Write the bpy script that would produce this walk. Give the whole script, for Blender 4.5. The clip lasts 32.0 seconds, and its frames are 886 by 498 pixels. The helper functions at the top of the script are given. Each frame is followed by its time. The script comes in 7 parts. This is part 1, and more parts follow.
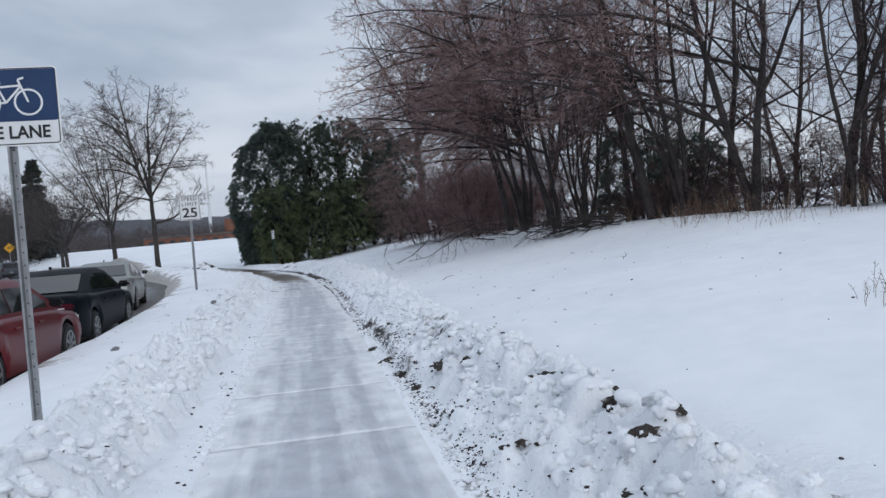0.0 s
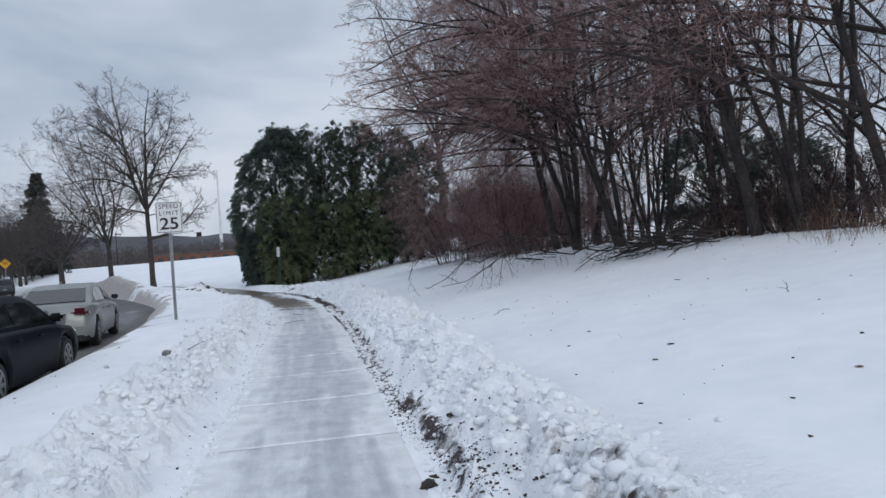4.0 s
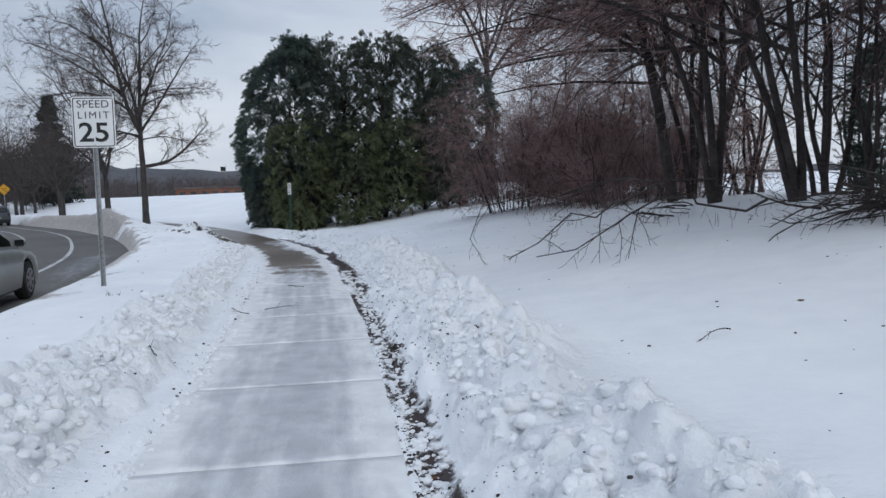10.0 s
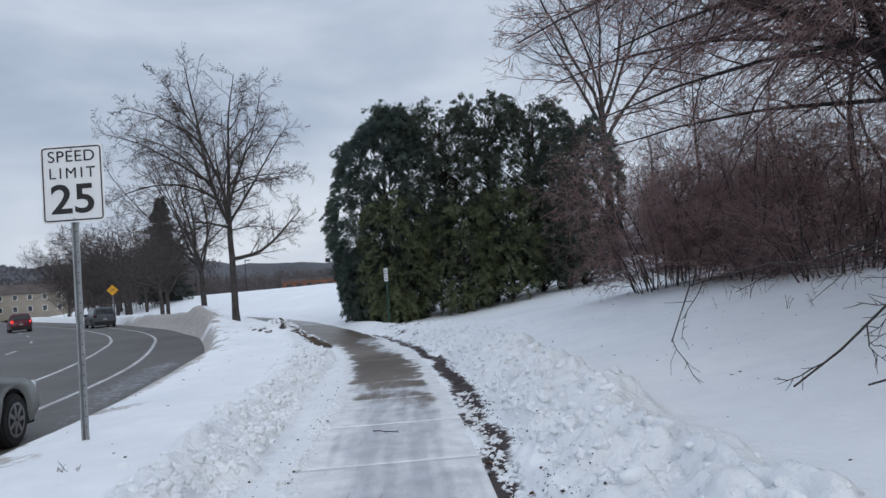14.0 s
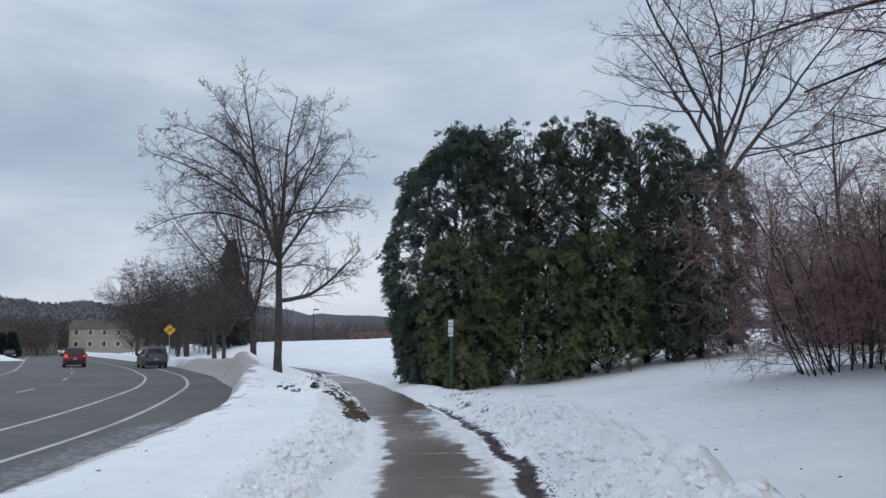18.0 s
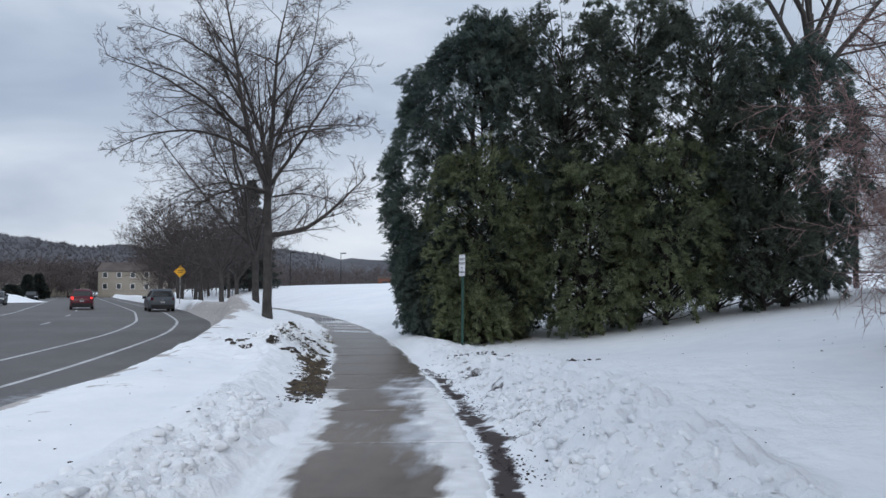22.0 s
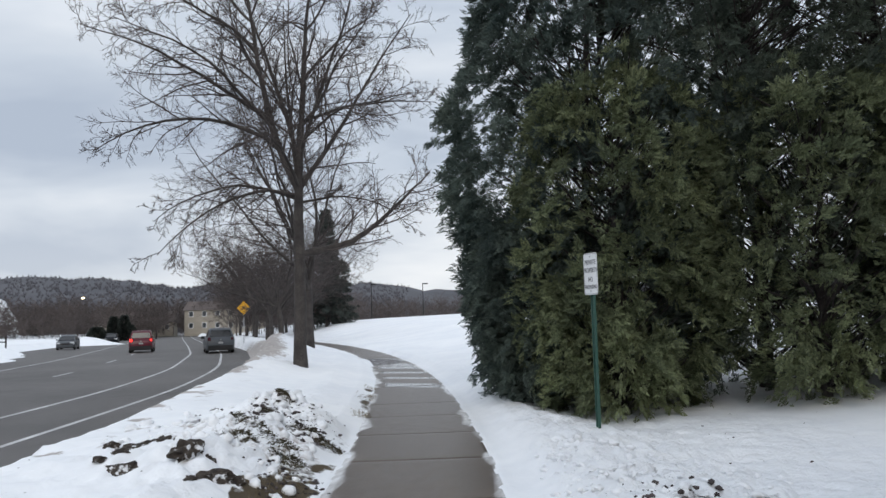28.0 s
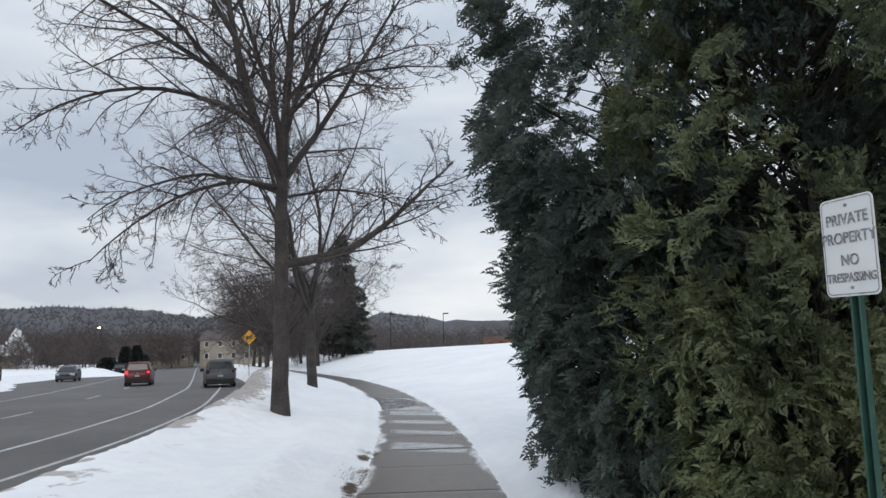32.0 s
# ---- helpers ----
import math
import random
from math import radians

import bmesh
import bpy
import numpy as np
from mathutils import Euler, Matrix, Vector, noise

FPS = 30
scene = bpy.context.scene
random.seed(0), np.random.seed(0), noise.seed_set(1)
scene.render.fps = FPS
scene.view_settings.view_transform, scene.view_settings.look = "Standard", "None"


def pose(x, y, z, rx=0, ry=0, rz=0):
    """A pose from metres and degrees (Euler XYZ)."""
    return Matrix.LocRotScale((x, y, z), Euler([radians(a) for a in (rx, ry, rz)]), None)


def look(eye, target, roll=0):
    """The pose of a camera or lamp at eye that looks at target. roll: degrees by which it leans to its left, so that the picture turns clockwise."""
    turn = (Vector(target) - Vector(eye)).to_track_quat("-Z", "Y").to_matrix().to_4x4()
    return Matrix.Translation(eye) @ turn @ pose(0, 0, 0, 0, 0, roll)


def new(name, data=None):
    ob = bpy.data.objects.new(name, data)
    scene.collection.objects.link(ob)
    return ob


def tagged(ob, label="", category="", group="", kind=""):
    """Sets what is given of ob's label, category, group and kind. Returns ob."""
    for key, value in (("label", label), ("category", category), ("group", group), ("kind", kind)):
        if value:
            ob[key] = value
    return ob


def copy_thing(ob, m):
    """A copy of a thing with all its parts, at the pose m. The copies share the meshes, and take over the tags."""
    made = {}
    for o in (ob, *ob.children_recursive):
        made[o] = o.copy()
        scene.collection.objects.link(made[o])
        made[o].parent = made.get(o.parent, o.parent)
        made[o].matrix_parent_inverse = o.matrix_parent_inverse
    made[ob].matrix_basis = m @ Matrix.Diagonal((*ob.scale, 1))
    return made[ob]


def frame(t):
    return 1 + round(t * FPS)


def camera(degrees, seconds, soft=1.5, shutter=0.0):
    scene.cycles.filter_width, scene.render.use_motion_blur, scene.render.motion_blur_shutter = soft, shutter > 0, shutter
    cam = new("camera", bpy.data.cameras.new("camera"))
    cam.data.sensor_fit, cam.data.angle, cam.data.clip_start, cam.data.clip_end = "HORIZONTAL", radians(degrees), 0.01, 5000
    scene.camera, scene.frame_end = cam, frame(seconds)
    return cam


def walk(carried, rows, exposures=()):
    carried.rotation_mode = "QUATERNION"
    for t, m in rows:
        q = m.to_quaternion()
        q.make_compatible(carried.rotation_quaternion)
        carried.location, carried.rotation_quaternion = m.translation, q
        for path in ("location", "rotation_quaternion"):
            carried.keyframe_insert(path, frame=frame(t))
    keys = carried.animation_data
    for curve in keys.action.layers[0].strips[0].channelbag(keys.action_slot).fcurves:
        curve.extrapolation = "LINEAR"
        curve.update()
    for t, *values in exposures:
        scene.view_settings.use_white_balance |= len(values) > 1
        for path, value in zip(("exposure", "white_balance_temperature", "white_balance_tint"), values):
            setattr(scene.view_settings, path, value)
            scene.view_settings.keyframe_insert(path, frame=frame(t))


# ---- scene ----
cam = camera(63.4, 32.0)
METRES, EYE, TILT, LEAN, TURN = 37.0, 1.38, -1.7, 0.0, 0.0
ROWS = [
    (0.0, 0.0, 0.0, 0.0, 0.01, 0.12, 4.38),
    (0.5, -0.0001, 0.016, 0.0003, -0.85, -2.0, 4.41),
    (1.0, -0.0026, 0.0299, 0.0009, 0.58, -1.4, 4.25),
    (1.5, -0.0032, 0.0448, 0.0013, 0.99, 0.73, 5.0),
    (2.0, -0.0062, 0.0591, 0.0017, 2.08, 1.85, 4.24),
    (2.5, -0.0099, 0.0742, 0.0019, 0.1, 1.41, 5.2),
    (4.5, -0.0201, 0.1316, 0.0044, 1.13, 1.72, 3.66),
    (5.0, -0.0209, 0.1473, 0.0046, 1.98, 1.6, 4.33),
    (5.5, -0.025, 0.1625, 0.0047, 2.83, 0.99, 3.39),
    (6.0, -0.0284, 0.1769, 0.0052, 1.76, -0.01, 2.8),
    (6.5, -0.0318, 0.1924, 0.0059, 1.27, -1.8, 0.61),
    (7.0, -0.0363, 0.2071, 0.0063, 2.39, -3.14, -0.35),
    (7.5, -0.0379, 0.2215, 0.0067, 5.55, -2.66, -2.39),
    (8.0, -0.0414, 0.2349, 0.0075, 6.51, -1.4, -3.57),
    (8.5, -0.0423, 0.2496, 0.0074, 5.38, -3.02, -1.55),
    (9.0, -0.0444, 0.2645, 0.0079, 4.24, -5.32, -0.03),
    (9.5, -0.0457, 0.2813, 0.0078, 0.73, -5.93, 2.22),
    (10.0, -0.0474, 0.2959, 0.0088, 2.78, -2.59, 1.32),
    (10.5, -0.0502, 0.3117, 0.0094, 0.98, -2.67, 4.46),
    (11.0, -0.0514, 0.326, 0.0103, 3.86, -0.22, 3.85),
    (11.5, -0.0565, 0.3409, 0.0107, 8.05, 1.3, 4.2),
    (12.0, -0.0593, 0.3557, 0.0105, 9.01, 1.94, 3.87),
    (12.5, -0.0647, 0.3717, 0.011, 10.08, 2.62, 3.59),
    (13.0, -0.067, 0.3863, 0.0108, 9.63, 2.94, 5.17),
    (13.5, -0.0704, 0.4015, 0.0117, 11.17, 3.78, 4.7),
    (14.0, -0.0736, 0.4165, 0.0123, 10.87, 4.35, 3.87),
    (14.5, -0.0767, 0.4318, 0.0136, 12.46, 5.42, 2.56),
    (16.5, -0.0925, 0.4958, 0.0117, 12.94, 5.52, 0.97),
    (17.0, -0.0988, 0.5132, 0.0122, 17.86, 7.71, -0.7),
    (17.5, -0.1015, 0.5265, 0.0131, 12.98, 8.76, 1.39),
    (18.0, -0.1051, 0.5431, 0.0139, 16.18, 9.34, -0.09),
    (18.5, -0.1078, 0.5595, 0.0142, 13.62, 7.91, -0.16),
    (19.0, -0.1089, 0.5742, 0.0152, 14.75, 8.7, -0.89),
    (19.5, -0.1136, 0.5916, 0.0158, 16.41, 11.09, -0.91),
    (20.0, -0.1169, 0.6077, 0.0155, 20.36, 11.21, -0.56),
    (20.5, -0.1203, 0.6214, 0.0156, 20.81, 9.3, -0.6),
    (21.0, -0.1224, 0.6397, 0.0157, 17.33, 7.53, 0.85),
    (21.5, -0.1254, 0.6529, 0.0157, 18.52, 6.03, -0.83),
    (22.0, -0.1286, 0.6688, 0.016, 18.62, 4.99, -0.6),
    (22.5, -0.134, 0.6848, 0.017, 22.7, 5.89, -1.4),
    (23.0, -0.1397, 0.6985, 0.0176, 22.49, 6.93, 0.15),
    (23.5, -0.1459, 0.7145, 0.0184, 23.84, 6.66, -0.32),
    (24.0, -0.1528, 0.729, 0.0186, 22.73, 4.76, -0.52),
    (24.5, -0.1578, 0.7439, 0.0194, 22.63, 5.86, 1.92),
    (25.0, -0.1658, 0.758, 0.0198, 25.1, 7.49, 1.21),
    (25.5, -0.1704, 0.7738, 0.0199, 23.78, 7.57, 1.85),
    (27.5, -0.1922, 0.8328, 0.0217, 22.67, 7.72, 1.15),
    (28.0, -0.1972, 0.8471, 0.0232, 25.47, 7.35, 1.08),
    (28.5, -0.205, 0.8606, 0.0239, 28.0, 6.84, 0.59),
    (29.0, -0.2106, 0.8758, 0.0248, 28.37, 7.79, 0.01),
    (29.5, -0.2185, 0.889, 0.0251, 29.97, 6.48, -0.29),
    (30.0, -0.2247, 0.9035, 0.0248, 28.54, 5.15, 1.5),
    (30.5, -0.2332, 0.9165, 0.0256, 32.98, 6.76, 0.4),
    (31.0, -0.2398, 0.9307, 0.0263, 29.03, 8.25, 2.58),
    (31.5, -0.2467, 0.9433, 0.0271, 31.37, 9.31, 0.54),
    (32.0, -0.2538, 0.9573, 0.0276, 27.09, 9.81, 0.85),
]
walk(cam, [(t, pose(0, 0, EYE, TILT, LEAN, TURN) @ pose(METRES * x, METRES * y, METRES * z, 90 + pitch, roll, yaw)) for t, x, y, z, yaw, pitch, roll in ROWS],
     exposures=[(0, 0.06, 6500, 10), (11, 0.09, 6500, 10), (20, 0.18, 6500, 10), (24, 0.30, 6650, 10), (28, 0.40, 7000, 10), (32, 0.38, 7050, 10)])

# ---- world and light: an overcast winter sky ----
SUN_ELEV, SUN_AZ = radians(32), radians(150)
world = bpy.data.worlds.new("sky")
scene.world = world
world.use_nodes = True
wn, wl = world.node_tree.nodes, world.node_tree.links
wn.clear()


def wnode(kind, **kw):
    n = wn.new(kind)
    for k, v in kw.items():
        n.inputs[k].default_value = v
    return n


def build_sky():
    out = wn.new("ShaderNodeOutputWorld")
    sky = wn.new("ShaderNodeTexSky")
    sky.sky_type = "NISHITA"
    sky.sun_disc = False
    sky.sun_elevation, sky.sun_rotation = SUN_ELEV, SUN_AZ
    bg_sky = wnode("ShaderNodeBackground", Strength=0.05)
    wl.new(sky.outputs["Color"], bg_sky.inputs["Color"])
    tc = wn.new("ShaderNodeTexCoord")
    sep = wn.new("ShaderNodeSeparateXYZ")
    wl.new(tc.outputs["Generated"], sep.inputs[0])
    # clouds flatten towards the horizon
    mapping = wn.new("ShaderNodeMapping")
    mapping.inputs["Scale"].default_value = (1.0, 1.0, 3.4)
    wl.new(tc.outputs["Generated"], mapping.inputs["Vector"])
    big = wnode("ShaderNodeTexNoise", Scale=2.2, Detail=5.0, Roughness=0.5, Distortion=0.3)
    wl.new(mapping.outputs[0], big.inputs["Vector"])
    ramp = wn.new("ShaderNodeValToRGB")
    e = ramp.color_ramp.elements
    e[0].position, e[0].color = 0.34, (0.345, 0.415, 0.535, 1)
    e[1].position, e[1].color = 0.66, (0.60, 0.665, 0.765, 1)
    m = ramp.color_ramp.elements.new(0.5)
    m.color = (0.455, 0.53, 0.645, 1)
    wl.new(big.outputs["Fac"], ramp.inputs["Fac"])
    # brighter strip low over the land
    low = wn.new("ShaderNodeMapRange")
    for k, v in (("From Min", 0.02), ("From Max", 0.22), ("To Min", 0.62), ("To Max", 0.0)):
        low.inputs[k].default_value = v
    wl.new(sep.outputs["Z"], low.inputs["Value"])
    lowmod = wn.new("ShaderNodeMath")
    lowmod.operation = "MULTIPLY"
    wl.new(low.outputs[0], lowmod.inputs[0])
    lowr = wn.new("ShaderNodeMapRange")
    for k, v in (("From Min", 0.35), ("From Max", 0.6), ("To Min", 0.35), ("To Max", 1.1)):
        lowr.inputs[k].default_value = v
    wl.new(big.outputs["Fac"], lowr.inputs["Value"])
    wl.new(lowr.outputs[0], lowmod.inputs[1])
    mix = wn.new("ShaderNodeMix")
    mix.data_type = "RGBA"
    wl.new(lowmod.outputs[0], mix.inputs["Factor"])
    wl.new(ramp.outputs["Color"], mix.inputs["A"])
    mix.inputs["B"].default_value = (0.80, 0.83, 0.88, 1)
    # the cloud deck is brighter overhead
    up = wn.new("ShaderNodeMapRange")
    for k, v in (("From Min", 0.35), ("From Max", 0.9), ("To Min", 1.0), ("To Max", 1.5)):
        up.inputs[k].default_value = v
    wl.new(sep.outputs["Z"], up.inputs["Value"])
    bg_cloud = wn.new("ShaderNodeBackground")
    wl.new(mix.outputs["Result"], bg_cloud.inputs["Color"])
    wl.new(up.outputs[0], bg_cloud.inputs["Strength"])
    shader = wnode("ShaderNodeMixShader", Fac=0.94)
    wl.new(bg_sky.outputs[0], shader.inputs[1])
    wl.new(bg_cloud.outputs[0], shader.inputs[2])
    wl.new(shader.outputs[0], out.inputs["Surface"])


build_sky()
sun = bpy.data.lights.new("sun", "SUN")
sun.energy, sun.angle, sun.color = 0.7, radians(35), (1.0, 0.97, 0.93)
sun_ob = new("sun", sun)
sun_dir = Vector((math.sin(SUN_AZ) * math.cos(SUN_ELEV), math.cos(SUN_AZ) * math.cos(SUN_ELEV), math.sin(SUN_ELEV)))
sun_ob.matrix_world = look(sun_dir * 60, (0, 0, 0))

# ---- materials ----
MATS = {}


def rgb(c):
    return (*c, 1.0)


def material(name, dark, light, scale=6.0, rough=0.7, metal=0.0, bump=0.2, bump_scale=None, coarse=0.6, spec=0.4, per_piece=0.0, island=0.0, attr=None, coat=0.0, thin=0.0, trans=0.0, soft_edge=0.10, rough_attr=None, streak=0.0):
    """Two scales of colour noise, bump, an optional spread by object or island, and optional layers over it: (attribute, colour, roughness)."""
    if name in MATS:
        return MATS[name]
    mat = bpy.data.materials.new(name)
    mat.use_nodes = True
    nt = mat.node_tree
    n, l = nt.nodes, nt.links
    bsdf = n["Principled BSDF"]
    tc = n.new("ShaderNodeTexCoord")
    a = n.new("ShaderNodeTexNoise")
    a.inputs["Scale"].default_value, a.inputs["Detail"].default_value = scale, 6
    b = n.new("ShaderNodeTexNoise")
    b.inputs["Scale"].default_value, b.inputs["Detail"].default_value = scale * 0.13, 3
    for t in (a, b):
        l.new(tc.outputs["Object"], t.inputs["Vector"])
    both = n.new("ShaderNodeMix")
    both.inputs["Factor"].default_value = coarse
    l.new(a.outputs["Fac"], both.inputs["A"])
    l.new(b.outputs["Fac"], both.inputs["B"])
    ramp = n.new("ShaderNodeValToRGB")
    e = ramp.color_ramp.elements
    e[0].position, e[0].color, e[1].position, e[1].color = 0.36, rgb(dark), 0.64, rgb(light)
    l.new(both.outputs["Result"], ramp.inputs["Fac"])
    col = ramp.outputs["Color"]
    rsock = None
    if per_piece or island:
        src = n.new("ShaderNodeObjectInfo") if per_piece else n.new("ShaderNodeNewGeometry")
        out = src.outputs["Random"] if per_piece else src.outputs["Random Per Island"]
        mr = n.new("ShaderNodeMapRange")
        spread = per_piece or island
        mr.inputs["To Min"].default_value, mr.inputs["To Max"].default_value = 1 - spread, 1 + spread
        l.new(out, mr.inputs["Value"])
        hsv = n.new("ShaderNodeHueSaturation")
        l.new(mr.outputs[0], hsv.inputs["Value"])
        l.new(col, hsv.inputs["Color"])
        col = hsv.outputs["Color"]
    base_r = rough
    for layer in attr or ():
        aname, colour, lr = layer
        at = n.new("ShaderNodeAttribute")
        at.attribute_name = aname
        edge = n.new("ShaderNodeTexNoise")
        edge.inputs["Scale"].default_value, edge.inputs["Detail"].default_value, edge.inputs["Roughness"].default_value = 9, 8, 0.65
        if streak:
            mp = n.new("ShaderNodeMapping")
            mp.vector_type = "TEXTURE"
            mp.inputs["Rotation"].default_value = (0, 0, radians(12))
            mp.inputs["Scale"].default_value = (1, streak, 1)
            l.new(tc.outputs["Object"], mp.inputs["Vector"])
            l.new(mp.outputs[0], edge.inputs["Vector"])
        else:
            l.new(tc.outputs["Object"], edge.inputs["Vector"])
        add = n.new("ShaderNodeMath")
        add.operation = "ADD"
        l.new(at.outputs["Fac"], add.inputs[0])
        l.new(edge.outputs["Fac"], add.inputs[1])
        st = n.new("ShaderNodeMapRange")
        for k, v in (("From Min", 1.02 - soft_edge), ("From Max", 1.02 + soft_edge)):
            st.inputs[k].default_value = v
        l.new(add.outputs[0], st.inputs["Value"])
        mx = n.new("ShaderNodeMix")
        mx.data_type = "RGBA"
        l.new(st.outputs[0], mx.inputs["Factor"])
        l.new(col, mx.inputs["A"])
        tone = n.new("ShaderNodeMix")
        tone.data_type = "RGBA"
        tone.inputs["A"].default_value, tone.inputs["B"].default_value = rgb([c * 0.62 for c in colour]), rgb([min(1, c * 1.25) for c in colour])
        l.new(a.outputs["Fac"], tone.inputs["Factor"])
        l.new(tone.outputs["Result"], mx.inputs["B"])
        col = mx.outputs["Result"]
        rm = n.new("ShaderNodeMix")
        l.new(st.outputs[0], rm.inputs["Factor"])
        if rsock is None:
            rm.inputs["A"].default_value = base_r
        else:
            l.new(rsock, rm.inputs["A"])
        rm.inputs["B"].default_value = lr
        rsock = rm.outputs["Result"]
    l.new(col, bsdf.inputs["Base Color"])
    if rsock is None:
        bsdf.inputs["Roughness"].default_value = rough
    else:
        l.new(rsock, bsdf.inputs["Roughness"])
    bsdf.inputs["Metallic"].default_value = metal
    bsdf.inputs["Specular IOR Level"].default_value = spec
    bsdf.inputs["Coat Weight"].default_value = coat
    if trans:
        bsdf.inputs["Transmission Weight"].default_value = trans
    if thin:
        # light that shines through a thin leaf
        tl, mx = n.new("ShaderNodeBsdfTranslucent"), n.new("ShaderNodeMixShader")
        mx.inputs[0].default_value = thin
        l.new(bsdf.outputs[0], mx.inputs[1])
        l.new(tl.outputs[0], mx.inputs[2])
        l.new(bsdf.inputs["Base Color"].links[0].from_socket, tl.inputs["Color"])
        l.new(mx.outputs[0], [q for q in n if q.type == "OUTPUT_MATERIAL"][0].inputs["Surface"])
    if bump:
        bn = n.new("ShaderNodeTexNoise")
        bn.inputs["Scale"].default_value, bn.inputs["Detail"].default_value = bump_scale or scale * 2.5, 8
        l.new(tc.outputs["Object"], bn.inputs["Vector"])
        bp = n.new("ShaderNodeBump")
        bp.inputs["Strength"].default_value, bp.inputs["Distance"].default_value = bump, 0.02
        l.new(bn.outputs["Fac"], bp.inputs["Height"])
        last = bp
        if rough_attr:
            at = n.new("ShaderNodeAttribute")
            at.attribute_name = rough_attr
            bn2 = n.new("ShaderNodeTexNoise")
            bn2.inputs["Scale"].default_value, bn2.inputs["Detail"].default_value, bn2.inputs["Roughness"].default_value = 11, 7, 0.6
            l.new(tc.outputs["Object"], bn2.inputs["Vector"])
            bp2 = n.new("ShaderNodeBump")
            bp2.inputs["Distance"].default_value = 0.05
            l.new(at.outputs["Fac"], bp2.inputs["Strength"])
            l.new(bn2.outputs["Fac"], bp2.inputs["Height"])
            l.new(bp.outputs["Normal"], bp2.inputs["Normal"])
            last = bp2
        l.new(last.outputs["Normal"], bsdf.inputs["Normal"])
    MATS[name] = mat
    return mat


def emitter(name, colour, strength):
    mat = bpy.data.materials.new(name)
    mat.use_nodes = True
    b = mat.node_tree.nodes["Principled BSDF"]
    b.inputs["Base Color"].default_value = rgb(colour)
    b.inputs["Emission Color"].default_value = rgb(colour)
    b.inputs["Emission Strength"].default_value = strength
    return mat


SNOW = material("snow", (0.80, 0.82, 0.85), (0.90, 0.91, 0.92), 3.0, 0.75, bump=0.35, bump_scale=14, spec=0.25,
                attr=[("grit", (0.46, 0.425, 0.405), 0.85), ("soil", (0.066, 0.053, 0.052), 0.9), ("turf", (0.090, 0.070, 0.046), 0.95)], rough_attr="broken")
CLOD = material("packed_snow", (0.78, 0.80, 0.83), (0.90, 0.91, 0.92), 9.0, 0.7, bump=1.0, bump_scale=26, island=0.04, spec=0.25)
SOIL = material("wet_soil", (0.024, 0.019, 0.020), (0.085, 0.068, 0.066), 18, 0.85, bump=0.8, island=0.45)
DRYGRASS = material("dry_grass", (0.115, 0.088, 0.050), (0.25, 0.195, 0.11), 8, 0.9, bump=0.1, island=0.3)
ASPHALT = material("worn_asphalt", (0.076, 0.070, 0.066), (0.124, 0.115, 0.109), 1.3, 0.62, bump=0.4, bump_scale=140, attr=[("salt", (0.30, 0.31, 0.33), 0.8), ("wet", (0.045, 0.046, 0.05), 0.22)])
LINE = material("road_paint", (0.34, 0.34, 0.34), (0.62, 0.62, 0.62), 5, 0.6, bump=0.2)
CONCRETE = material("path_concrete", (0.150, 0.124, 0.104), (0.222, 0.189, 0.161), 4.5, 0.55, bump=0.3, bump_scale=90, per_piece=0.07,
                    attr=[("wet", (0.114, 0.089, 0.072), 0.36), ("puddle", (0.085, 0.080, 0.076), 0.05), ("film", (0.53, 0.545, 0.575), 0.5), ("pack", (0.90, 0.91, 0.925), 0.7)], soft_edge=0.27, streak=5.0, rough_attr="tread")
BARK = material("grey_bark", (0.031, 0.027, 0.026), (0.078, 0.068, 0.063), 22, 0.9, bump=0.8, bump_scale=40)
BARK_DARK = material("dark_bark", (0.021, 0.0175, 0.0175), (0.064, 0.053, 0.050), 18, 0.9, bump=0.8, bump_scale=36)
TWIG = material("twig_bark", (0.043, 0.036, 0.036), (0.090, 0.075, 0.070), 12, 0.85, bump=0.0, island=0.2)
TWIG_DARK = material("dark_twigs", (0.056, 0.036, 0.036), (0.118, 0.076, 0.071), 12, 0.85, bump=0.0, island=0.25)
TWIG_RED = material("russet_twigs", (0.188, 0.118, 0.112), (0.365, 0.238, 0.222), 6, 0.85, bump=0.0, island=0.3)
LEAF_MID = material("green_arborvitae", (0.050, 0.066, 0.054), (0.132, 0.156, 0.112), 1.6, 0.75, bump=0.0, island=0.4, coarse=0.5, thin=0.35)
LEAF = material("arborvitae_foliage", (0.088, 0.108, 0.064), (0.250, 0.282, 0.154), 1.6, 0.75, bump=0.0, island=0.4, coarse=0.5, thin=0.48)
LEAF_DEEP = material("blue_green_arborvitae", (0.050, 0.072, 0.067), (0.128, 0.160, 0.130), 1.6, 0.75, bump=0.0, island=0.35, coarse=0.5, thin=0.35)


def let_light_through(mat, share):
    """Thin leaves pass some light on: part of the surface scatters to its far side."""
    nt = mat.node_tree
    bsdf = nt.nodes["Principled BSDF"]
    tr = nt.nodes.new("ShaderNodeBsdfTranslucent")
    nt.links.new(bsdf.inputs["Base Color"].links[0].from_socket, tr.inputs["Color"])
    mx = nt.nodes.new("ShaderNodeMixShader")
    mx.inputs["Fac"].default_value = share
    nt.links.new(bsdf.outputs[0], mx.inputs[1])
    nt.links.new(tr.outputs[0], mx.inputs[2])
    nt.links.new(mx.outputs[0], nt.nodes["Material Output"].inputs["Surface"])


